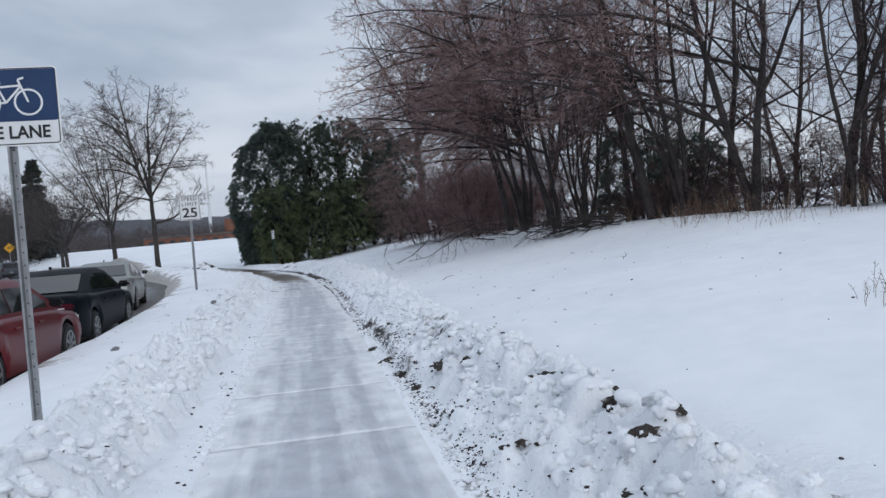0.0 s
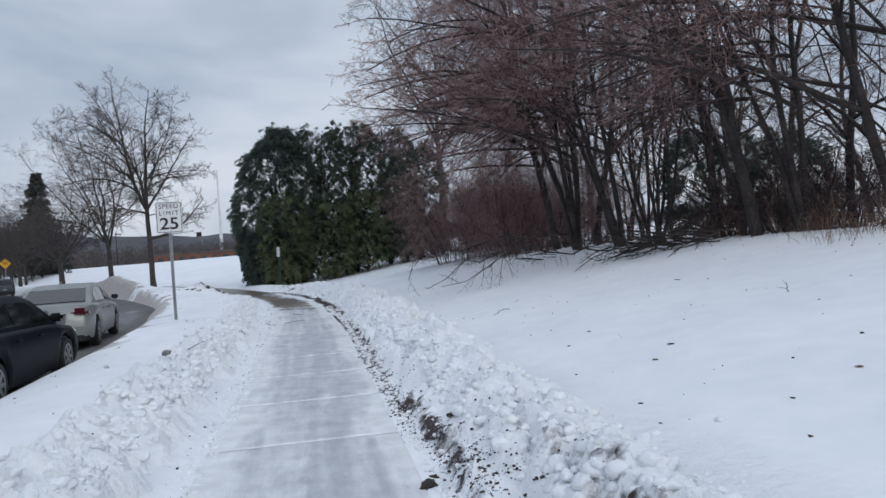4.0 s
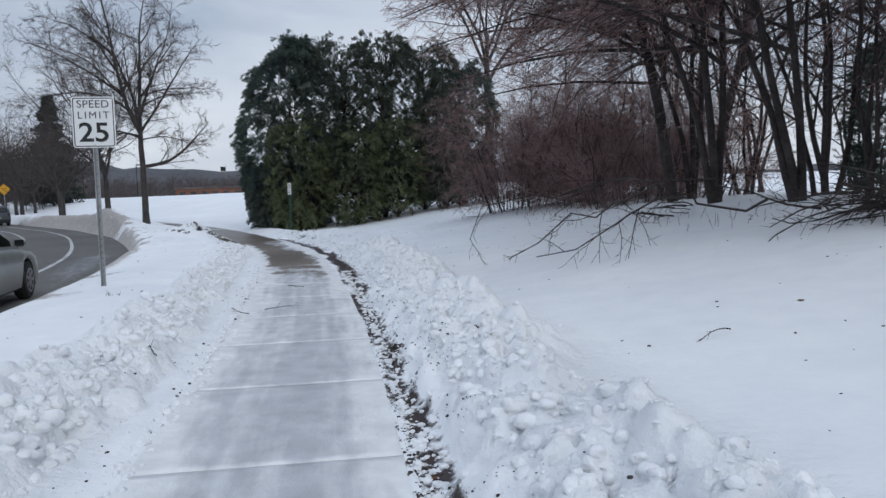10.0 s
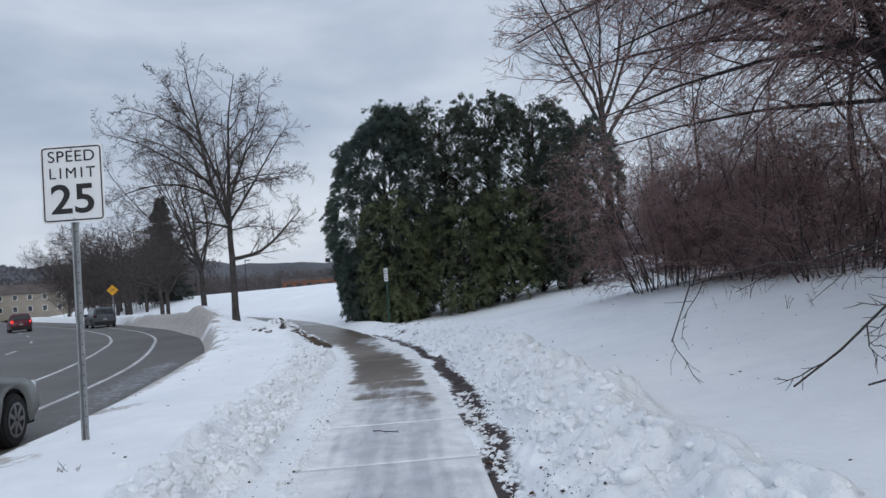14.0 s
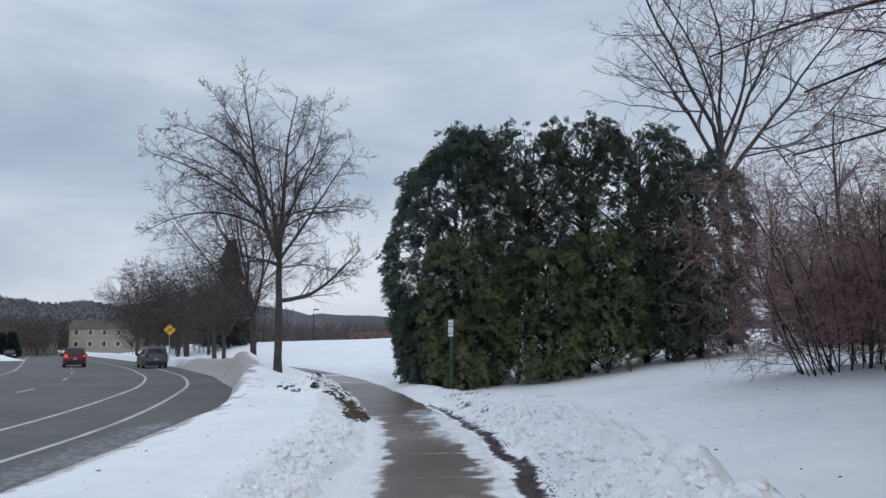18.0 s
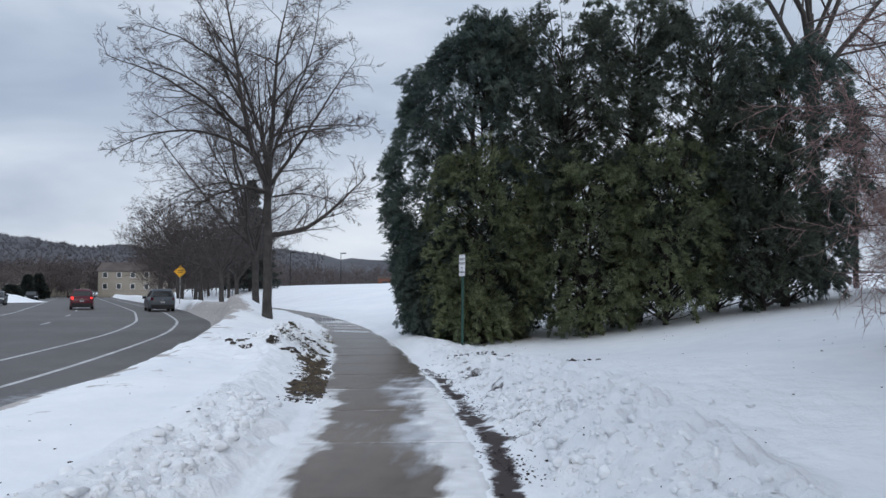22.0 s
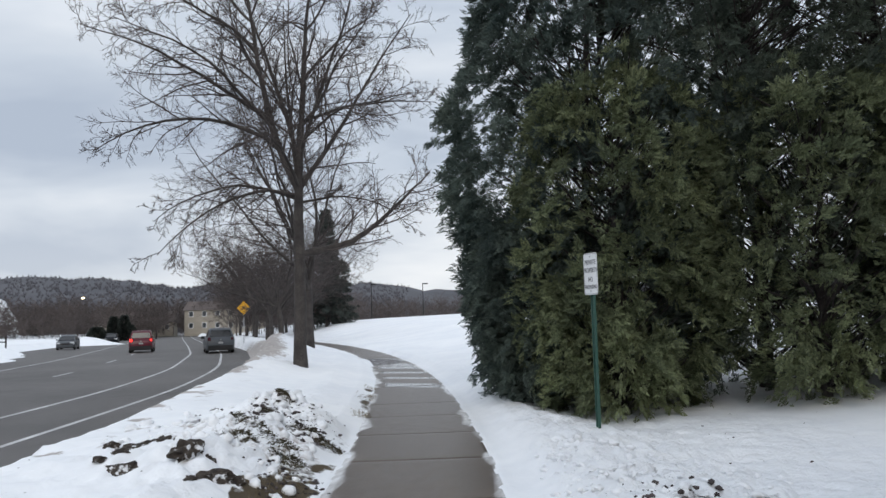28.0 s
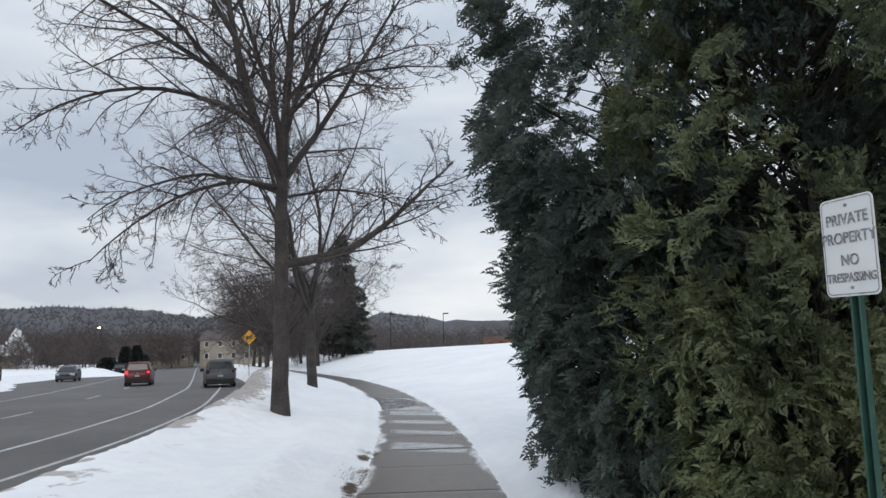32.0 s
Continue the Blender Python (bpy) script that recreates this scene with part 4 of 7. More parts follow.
# ---- woods on the rise beside the path ----
def wood_tree(seed, height, r, lean, stems=1, kids=(10, 8, 7, 6), droop=0.0, fork=0.2, spread=54, ratio=0.42, pull=None):
    rng = np.random.default_rng(seed)
    k = 11
    ways = np.array([[lean + rng.normal(0, 0.16 if stems > 1 else 0.03), rng.normal(0, 0.16 if stems > 1 else 0.05), 1.0] for _ in range(stems)])
    starts = np.array([[rng.normal(0, 0.14) if stems > 1 else 0, rng.normal(0, 0.14) if stems > 1 else 0, -0.35] for _ in range(stems)])
    lens = height * rng.uniform(0.75, 1.0, stems)
    trunk = wander(rng, starts, ways, lens, k, 0.08, 0.02)
    tr = np.linspace(1, 0.12, k)[None, :] * r * rng.uniform(0.7, 1.0, (stems, 1))
    l1, r1 = sprout(rng, trunk, tr, kids[0], fork, 0.97, spread, ratio, 8, 0.15, 0.03, rscale=0.55, rmin=0.014, taper=0.2, pull=pull, slim=0.016)
    l2, r2 = sprout(rng, l1, r1, kids[1], 0.12, 1.0, 50, 0.46, 6, 0.18, droop, rscale=0.5, rmin=0.008, taper=0.35)
    l3, r3 = sprout(rng, l2, r2, kids[2], 0.10, 1.0, 50, 0.50, 3, 0.18, droop, rscale=0.5, rmin=0.0055, taper=0.5)
    l4, r4 = sprout(rng, l3, r3, kids[3], 0.08, 1.0, 48, 0.62, 2, 0.15, droop, rscale=0.6, rmin=0.0038, taper=0.6)
    return [(trunk, tr, 10), (l1, r1, 6), (l2, r2, 4), (l3, r3, 3), (l4, r4, 3)]


WOOD_MATS = [BARK_DARK, BARK_DARK, TWIG_DARK, TWIG_DARK, TWIG_DARK]


def build_woods():
    rng = random.Random(4)
    kinds = [
        wood_tree(101, 13, 0.14, 0.05, 1, (14, 8, 6, 5)), wood_tree(102, 12, 0.10, -0.16, 3, (7, 7, 5, 5)), wood_tree(103, 14, 0.12, 0.10, 1, (15, 8, 6, 5)),
        wood_tree(104, 9, 0.07, -0.10, 4, (7, 6, 5, 4)), wood_tree(105, 11, 0.15, -0.24, 2, (9, 7, 6, 5)),
    ]
    for i, (z, stem, way, L) in enumerate(((2.2, 0, (-0.85, -0.3, 0.45), 6.0), (3.4, 1, (-0.9, 0.2, 0.5), 6.5), (4.4, 0, (-0.7, -0.6, 0.4), 5.5), (2.8, 1, (0.3, -0.8, 0.6), 5.0))):
        axis = kinds[4][0][0][stem]
        foot = tuple(np.interp(z, axis[:, 2], axis[:, c]) for c in range(3))
        kinds[4] = low_limb(130 + i, kinds[4], foot, way, L, 0.065, -0.03, (12, 7, 5))
    labels = ["tall bare tree with a dark upright trunk", "clump of dark leaning stems from one root", "tall straight bare tree at the wood's edge", "thicket of thin bare stems", "bare tree that leans over the snow bank"]
    firsts = []
    spots = [(6.0, 21.6, 1, 20), (5.8, 19.6, 0, 200), (7.9, 18.0, 4, -12), (8.6, 21.0, 2, 90), (9.4, 16.4, 1, 160), (11.0, 19.2, 0, 300), (10.6, 14.0, 2, 45), (12.5, 16.0, 3, 120), (13.0, 21.5, 1, 210),
             (12.2, 11.5, 0, 100), (14.5, 13.5, 2, 250), (7.2, 25.0, 3, 30), (9.2, 25.5, 0, 70), (4.6, 23.0, 3, 310), (7.0, 29.5, 2, 140), (10.0, 30.0, 4, 260), (4.6, 31.0, 0, 10), (6.4, 33.0, 3, 180),
             (5.6, 36.3, 2, 60), (8.0, 36.5, 1, 330), (6.5, 40.5, 0, 120), (5.0, 25.4, 3, 20), (11.5, 37.0, 3, 0), (13.5, 27.0, 2, 77), (16.0, 33.0, 0, 147), (16.5, 23.0, 4, 12), (17.5, 17.5, 1, 99), (2.7, 27.4, 0, 222)]
    for x, y, kind, rz in spots:
        z = gz(x, y)
        sc = rng.uniform(0.85, 1.12)
        if kind >= len(firsts) or firsts[kind] is None:
            while len(firsts) <= kind:
                firsts.append(None)
            firsts[kind] = split_tree("wood_tree", kinds[kind], (x, y, z), rz, labels[kind], WOOD_MATS, group="trees of the wood")
        else:
            copy_thing(firsts[kind], pose(x, y, z, 0, 0, rz) @ Matrix.Scale(sc, 4))


build_woods()
tall = street_tree(143, 17.0, 0.20, 6.0, (7, 15, 8, 5), 22, fine=0.006)
split_tree("tall_tree", tall, (-1.0, 48.0, gz(-1, 48)), 30, "tall bare tree with steep forks behind the hedge", [BARK, BARK, TWIG, TWIG, TWIG])
behind = split_tree("tall_tree", wood_tree(141, 12.5, 0.14, 0.0, 1, (14, 8, 6, 5), 0.02, 0.2, 42), (3.5, 50.0, gz(3.5, 50)), 80, "slim bare tree behind the hedge", [BARK, BARK, TWIG, TWIG, TWIG])
copy_thing(behind, pose(7.0, 54.0, gz(7, 54), 0, 0, 200) @ Matrix.Scale(1.1, 4))
copy_thing(behind, pose(1.5, 56.0, gz(1.5, 56), 0, 0, 310) @ Matrix.Scale(0.9, 4))


# ---- russet thicket ----
def thicket(seed, stems, height, radius, kids=(7, 7, 6), droop=-0.04):
    rng = np.random.default_rng(seed)
    ang, rr = rng.random(stems) * 2 * np.pi, np.sqrt(rng.random(stems))
    base = np.stack([np.cos(ang) * rr * radius * 0.5, np.sin(ang) * rr * radius * 0.5, np.full(stems, -0.2)], 1)
    way = np.stack([np.cos(ang) * rr * radius / height * 0.8, np.sin(ang) * rr * radius / height * 0.8, np.ones(stems)], 1)
    trunk = wander(rng, base, way, height * rng.uniform(0.6, 1.0, stems), 8, 0.12, -0.03)
    tr = np.linspace(1, 0.25, 8)[None, :] * rng.uniform(0.010, 0.026, (stems, 1))
    l1, r1 = sprout(rng, trunk, tr, kids[0], 0.05, 1.0, 60, 0.45, 6, 0.16, droop, rmin=0.008, taper=0.3, tip_short=0.3)
    l2, r2 = sprout(rng, l1, r1, kids[1], 0.05, 1.0, 55, 0.55, 3, 0.2, droop, rmin=0.0055, taper=0.5)
    l3, r3 = sprout(rng, l2, r2, kids[2], 0.05, 1.0, 52, 0.62, 2, 0.2, droop, rmin=0.004, taper=0.6)
    return [(trunk, tr, 6), (l1, r1, 4), (l2, r2, 3), (l3, r3, 3)]


RED_MATS = [BARK_DARK, TWIG_DARK, TWIG_RED, TWIG_RED]
russet = split_tree("thicket_shrub", thicket(201, 42, 5.2, 2.6, (8, 8, 7)), (-0.35, 34.3, gz(-0.35, 34.3)), 0, "dense russet-brown leafless shrub at the hedge's end", RED_MATS, "shrub", "russet shrubs", 0.84)
for x, y, rz, sc in ((1.6, 33.0, 80, 1.0), (2.4, 35.8, 40, 1.0), (1.7, 42.6, 200, 0.85), (1.7, 45.0, 290, 1.1)):
    copy_thing(russet, pose(x, y, gz(x, y), 0, 0, rz) @ Matrix.Scale(sc, 4))
brush = split_tree("underbrush_shrub", thicket(202, 22, 3.0, 2.2, (7, 6, 5)), (7.4, 20.2, gz(7.4, 20.2)), 0, "dark leafless underbrush below the trees", [BARK_DARK, TWIG_DARK, TWIG_DARK, TWIG_DARK], "shrub", "underbrush of the wood")
for x, y, rz, sc in ((7.8, 23.0, 50, 0.8), (5.9, 22.2, 280, 0.6), (9.6, 23.5, 170, 1.1), (9.0, 19.4, 100, 1.1), (10.4, 16.2, 150, 1.0), (12.0, 13.4, 200, 1.1), (16.0, 11.0, 130, 1.3), (11.2, 18.4, 240, 1.0), (11.6, 15.4, 40, 1.1), (13.6, 14.4, 290, 1.25)):
    copy_thing(brush, pose(x, y, gz(x, y), 0, 0, rz) @ Matrix.Scale(sc, 4))


scrub = split_tree("scrub_shrub", thicket(203, 24, 3.8, 2.3, (7, 6, 6)), (3.6, 31.4, gz(3.6, 31.4)), 0, "russet leafless scrub at the foot of the trees", RED_MATS, "shrub", "scrub under the trees")
for x, y, rz, sc in ((2.0, 29.6, 130, 0.8), (5.2, 33.6, 20, 1.1), (3.4, 34.0, 310, 1.1)):
    copy_thing(scrub, pose(x, y, gz(x, y), 0, 0, rz) @ Matrix.Scale(sc, 4))


def drooping_tree():
    """A wide low tree whose long limbs reach out level over the snow and hang at their ends."""
    levels = wood_tree(301, 10.5, 0.095, -0.03, 3, (11, 8, 7, 6), -0.015, 0.30, 62, 0.50, (-0.55, -0.10, 0.0))
    rng = np.random.default_rng(302)
    for i in range(13):
        axis = levels[0][0][i % 3]
        z = 2.6 + 0.36 * i
        a = radians(180 + rng.uniform(-75, 75))
        foot = tuple(np.interp(z, axis[:, 2], axis[:, c]) for c in range(3))
        levels = low_limb(i + 1, levels, foot, (math.cos(a), math.sin(a), rng.uniform(0.15, 0.45)), rng.uniform(4.2, 6.4), 0.052, rng.uniform(-0.075, -0.045), (13, 8, 5))
    return split_tree("spreading_tree", levels, (2.97, 25.65, gz(2.97, 25.65)), 0, "many-stemmed spreading tree with russet branches drooping towards the snow", [BARK_DARK, BARK_DARK, TWIG_DARK, TWIG_RED, TWIG_RED], group="spreading trees at the wood's edge")


spreading = drooping_tree()
for x, y, rz, sc in ((3.9, 23.9, -30, 0.95), (3.6, 29.4, 12, 0.95), (6.6, 19.4, -14, 0.95)):
    copy_thing(spreading, pose(x, y, gz(x, y), 0, 0, rz) @ Matrix.Scale(sc, 4))


def hanging_branch(seed, tip, root, r, label):
    """A single drooping branch whose forked tip hangs over the snow."""
    rng = np.random.default_rng(seed)
    t = np.linspace(0, 1, 9)[:, None]
    a, b = np.array(root), np.array(tip)
    p = a * (1 - t) + b * t + np.array([0, 0, 1.0]) * (np.sin(t * np.pi) * 0.3) + rng.normal(0, 0.11, (9, 3)) * (t > 0)
    main_p, main_r = p[None], np.linspace(1, 0.3, 9)[None, :] * r
    l1, r1 = sprout(rng, main_p, main_r, 7, 0.30, 1.0, 40, 0.24, 5, 0.18, 0.01, rmin=0.006, taper=0.4)
    l2, r2 = sprout(rng, l1, r1, 5, 0.2, 1.0, 48, 0.45, 3, 0.2, 0.02, rmin=0.004, taper=0.5)
    ob = thing("hanging_branch", label, "branch", group="branches over the snow")
    for nm, pp, rr, sides in (("bough", main_p, main_r, 6), ("twigwork", l1, r1, 4), ("fine_twigwork", l2, r2, 3)):
        v, q = tubes(pp, rr, sides)
        tagged(part(nm, mesh_of(nm, v, q, BARK_DARK), None, ob), kind="" if nm == "bough" else "stuff")


for i, (tip, root) in enumerate((((-2.1, 22.5, 0.84), (2.4, 23.6, 1.55)), ((-1.1, 20.7, 0.50), (1.6, 22.6, 1.25)), ((-1.0, 20.4, 0.40), (2.6, 22.0, 1.2)))):
    hanging_branch(320 + i, tip, root, 0.022, "bare branch hanging low over the snow field")


# ---- foliage of sprays ----
def spray_template(blades, length, width, droop):
    """A flat frond: a fan of narrow scale-leaf blades from one base."""
    v, f = [], []
    for i in range(blades):
        a = (i / (blades - 1) - 0.5) * 1.7
        L = length * (1 - 0.32 * abs(a))
        c, s = math.cos(a), math.sin(a)
        o = len(v)
        for q, ww in ((0.0, 0.0), (0.62, 1.0), (1.0, 0.0), (0.62, -1.0)):
            px, py = s * L * q, c * L * q
            v.append((px + c * width * ww, py - s * width * ww, -droop * (q * L) ** 2 / length + 0.3 * width * abs(ww)))
        f.append((o, o + 1, o + 2, o + 3))
    return np.array(v), np.array(f)


def feather_template(pairs, length, reach, width, droop):
    """A feathery frond: short narrow side shoots in pairs along an arching axis, and one at its tip."""
    v, f = [], []
    for i in range(2 * pairs + 1):
        t = (i // 2 + 0.5 * (i % 2)) / pairs
        side = 0 if i == 2 * pairs else (1 if i % 2 else -1)
        L = reach * (1.0 - 0.45 * t) if side else reach * 0.9
        a = side * 0.72
        c, s = math.cos(a), math.sin(a)
        y0 = length * t * 0.8
        o = len(v)
        for q, ww in ((0.0, -0.5), (0.42, 1.0), (1.0, -0.1)):
            px, py = s * L * q + c * width * ww, y0 + c * L * q - s * width * ww
            v.append((px, py, -droop * py * py / length + 0.12 * abs(px)))
        f.append((o, o + 1, o + 2))
    return np.array(v), np.array(f)


def scatter_sprays(rng, pos, out, size, template, hang, flat=None):
    """Copies of the frond at pos, growing along out and hanging down; flat gives the way across each frond."""
    tv, tf = template
    n = len(pos)
    d = unit(out + rng.normal(0, 0.22, (n, 3)) + np.array([0, 0, -1.0]) * hang[:, None])
    across = rng.normal(0, 1, (n, 3)) if flat is None else flat + rng.normal(0, 0.45, (n, 3))
    side = unit(np.cross(d, across))
    up = np.cross(side, d)
    v = pos[:, None, :] + size[:, None, None] * (tv[None, :, 0:1] * side[:, None, :] + tv[None, :, 1:2] * d[:, None, :] + tv[None, :, 2:3] * up[:, None, :])
    f = (tf[None, :, :] + (np.arange(n) * len(tv))[:, None, None]).reshape(-1, tf.shape[1])
    return v.reshape(-1, 3), f


def value_noise3(p, scale, seed=0):
    """Smooth noise in space, for points (n, 3)."""
    q = p / scale
    i = np.floor(q)
    f = q - i
    f = f * f * (3 - 2 * f)
    out = 0.0
    for dx in (0, 1):
        for dy in (0, 1):
            for dz in (0, 1):
                w = (f[:, 0] if dx else 1 - f[:, 0]) * (f[:, 1] if dy else 1 - f[:, 1]) * (f[:, 2] if dz else 1 - f[:, 2])
                out = out + w * hash2(i[:, 0] + dx + 37.7 * (i[:, 2] + dz), i[:, 1] + dy + 11.3 * (i[:, 2] + dz), seed)
    return out


def arborvitae(seed, height, radius, count, at, label, mat, lowest=0.5, lean=0.0, airy=0.45, name="arborvitae", group="arborvitae hedge", prof=((0, 0.75), (0.1, 0.92), (0.35, 1.0), (0.70, 0.96), (0.88, 0.80), (0.96, 0.58), (1.0, 0.30))):
    """A hedge conifer: stem, boughs and a ragged coat of fronds in upright tufts."""
    rng = np.random.default_rng(seed)
    ob = thing(name, label, "hedge tree" if name == "arborvitae" else "shrub", at, 0, group)
    stem = wander(rng, np.array([[0, 0, -0.2]]), np.array([[lean / height, 0, 1.0]]), np.array([height * 0.95]), 9, 0.02, 0.0)
    sr = np.linspace(1, 0.12, 9)[None, :] * (0.115 if height > 6 else 0.07)
    v, q = tubes(stem, sr, 9)
    part("trunk", mesh_of("trunk", v, q, BARK_DARK, True), None, ob)
    nb = 90 + count // 260
    t = np.where(rng.random(nb) < 0.3, 0.45 * rng.random(nb), rng.random(nb) ** (0.55 if height > 6 else 0.85))
    hh = lowest + (height - lowest) * 0.95 * t
    ang = rng.random(nb) * 2 * np.pi
    reach = radius * np.interp((hh - lowest) / (height - lowest), [p[0] for p in prof], [p[1] for p in prof]) * rng.uniform(0.76, 1.0, nb)
    start = np.stack([lean * hh / height, np.zeros(nb), np.maximum(0.1, hh - 0.75 * reach)], 1)
    rise = np.minimum(rng.uniform(0.35, 1.0, nb), (hh - start[:, 2] + 0.2) / reach) + 0.35 * t ** 6
    way = np.stack([np.cos(ang), np.sin(ang), rise], 1)
    b = wander(rng, start, way, reach * 1.02 * np.sqrt(1 + np.minimum(rise, 1) ** 2), 6, 0.08, 0.03)
    v, q = tubes(b, np.linspace(1, 0.25, 6)[None, :] * rng.uniform(0.010, 0.024, (nb, 1)), 4)
    tagged(part("boughwork", mesh_of("boughwork", v, q, BARK_DARK), None, ob), kind="stuff")
    # drooping tufts sit along the outer part of each bough
    per = 20
    nt = max(400, count // per)
    bi = rng.integers(0, nb, nt)
    f = np.where(rng.random(nt) < 0.12, rng.uniform(0.2, 0.55, nt), np.minimum(1.0, 0.5 + 0.55 * rng.random(nt) ** 0.7)) * 4.999
    i = np.clip(f.astype(int), 0, 4)
    fr = (f - i)[:, None]
    centre = b[bi, i] * (1 - fr) + b[bi, i + 1] * fr + rng.normal(0, 0.06, (nt, 3))
    # and an outer coat of tufts over the whole crown
    coat = rng.random(nt) < 0.55
    ct, ca = rng.random(nt), rng.random(nt) * 2 * np.pi
    cr = radius * np.interp(ct, [p[0] for p in prof], [p[1] for p in prof])
    skin = np.stack([lean * ct + cr * np.cos(ca), cr * np.sin(ca), lowest + (height - lowest) * 0.96 * ct], 1)
    cr = 0.74 + 0.30 * value_noise3(skin + np.array(at), 0.55, 93)
    skin[:, 0] = lean * ct + (skin[:, 0] - lean * ct) * cr
    skin[:, 1] *= cr
    centre = np.where(coat[:, None], skin, centre)
    # foliage stands in clumps with open spaces between them, more open high up
    w = centre + np.array(at)
    clump = 0.42 * value_noise3(w * np.array([1, 1, 0.75]), 0.40, 91) + 0.58 * value_noise3(w, 0.17, 92)
    stay = (clump > airy - 0.05 * coat + 0.02 * ease(4.0, 5.5, w[:, 2]) * (height > 6) - 0.14 * ease(0.78, 0.95, centre[:, 2] / height)) | (rng.random(nt) < 0.04)
    centre = centre[stay]
    nt = len(centre)
    droop = unit(np.stack([centre[:, 0] - lean * centre[:, 2] / height, centre[:, 1], np.zeros(nt)], 1) + rng.normal(0, 0.5, (nt, 3))) + np.array([0, 0, 0.1])
    n = nt * per
    cen, ln = np.repeat(centre, per, axis=0), np.repeat(droop, per, axis=0)
    u = rng.random(n)
    side = np.repeat(unit(np.cross(droop, rng.normal(0, 1, (nt, 3)))), per, axis=0)
    fan = rng.uniform(-1, 1, n)
    along_t = ln * (u * 0.30)[:, None] - np.array([0, 0, 1.0]) * (u ** 2 * 0.22)[:, None] + side * (fan * 0.12 * (1.1 - u))[:, None]
    pos = cen + along_t + rng.normal(0, 1, (n, 3)) * np.array([0.03, 0.03, 0.03])
    out = unit(ln) * 0.9 + side * (fan * 0.55)[:, None]
    sag = np.repeat(rng.uniform(-0.35, 0.5, nt), per) + 0.4 * u
    v, q = scatter_sprays(rng, pos, out, rng.uniform(0.75, 1.3, n), feather_template(3, 0.098, 0.062, 0.0155, 0.35), sag, np.repeat(rng.normal(0, 1, (nt, 3)) * np.array([1, 1, 0.5]), per, axis=0))
    tagged(part("foliage", mesh_of("foliage", v, q, mat), None, ob), kind="stuff")
    return ob


WIDE = ((0, 0.58), (0.10, 0.70), (0.30, 0.84), (0.42, 1.0), (0.52, 0.98), (0.62, 0.92), (0.73, 0.84), (0.88, 0.46), (1.0, 0.10))
DOME = ((0, 0.60), (0.1, 0.82), (0.35, 0.95), (0.70, 1.0), (0.84, 0.92), (0.93, 0.72), (1.0, 0.42))
# x, y, top, radius, lowest, lean, foliage, outline, fronds, openness
HEDGE = [(-10.2, 42.6, 8.7, 2.45, 0.10, 0.65, LEAF_DEEP, WIDE, 76000, 0.395), (-10.5, 41.7, 3.0, 1.0, 0.05, 0.0, LEAF_DEEP, DOME, 12500, 0.44),
         (-9.3, 41.2, 4.75, 1.30, 0.10, 0.0, LEAF, DOME, 27000, 0.49), (-7.6, 42.6, 8.45, 1.80, 0.25, 0.0, LEAF_MID, DOME, 39000, 0.525), (-6.9, 41.5, 4.3, 1.20, 0.20, 0.0, LEAF, DOME, 17000, 0.515),
         (-5.85, 42.8, 8.6, 1.80, 0.35, 0.0, LEAF_MID, DOME, 39000, 0.525), (-5.2, 41.8, 4.8, 1.25, 0.35, 0.0, LEAF, DOME, 17000, 0.515), (-4.1, 43.2, 8.25, 1.80, 0.40, 0.0, LEAF_MID, DOME, 39000, 0.525),
         (-2.5, 43.6, 7.3, 1.65, 0.35, 0.0, LEAF_DEEP, DOME, 38000, 0.49), (-3.1, 42.4, 4.6, 1.15, 0.35, 0.0, LEAF_MID, DOME, 10500, 0.51)]
for i, (x, y, h, r, low, lean, mat, prof, count, airy) in enumerate(HEDGE):
    text = "dark green arborvitae of a tall untrimmed hedge" if h > 6 else "shorter bushy arborvitae at the front of the hedge"
    arborvitae(400 + i, h - gz(x, y), r, count, (x, y, gz(x, y) - 0.05), text, mat, 0.15 + low, lean, airy, prof=prof)
for i, (x, y, h, r) in enumerate(((7.0, 25.6, 3.3, 1.3), (8.2, 23.4, 2.6, 1.1))):
    arborvitae(440 + i, h, r, 9000, (x, y, gz(x, y) - 0.05), "dark evergreen juniper under the bare trees", LEAF_DEEP, 0.2, 0.0, 0.42, "juniper_bush", "junipers in the wood")


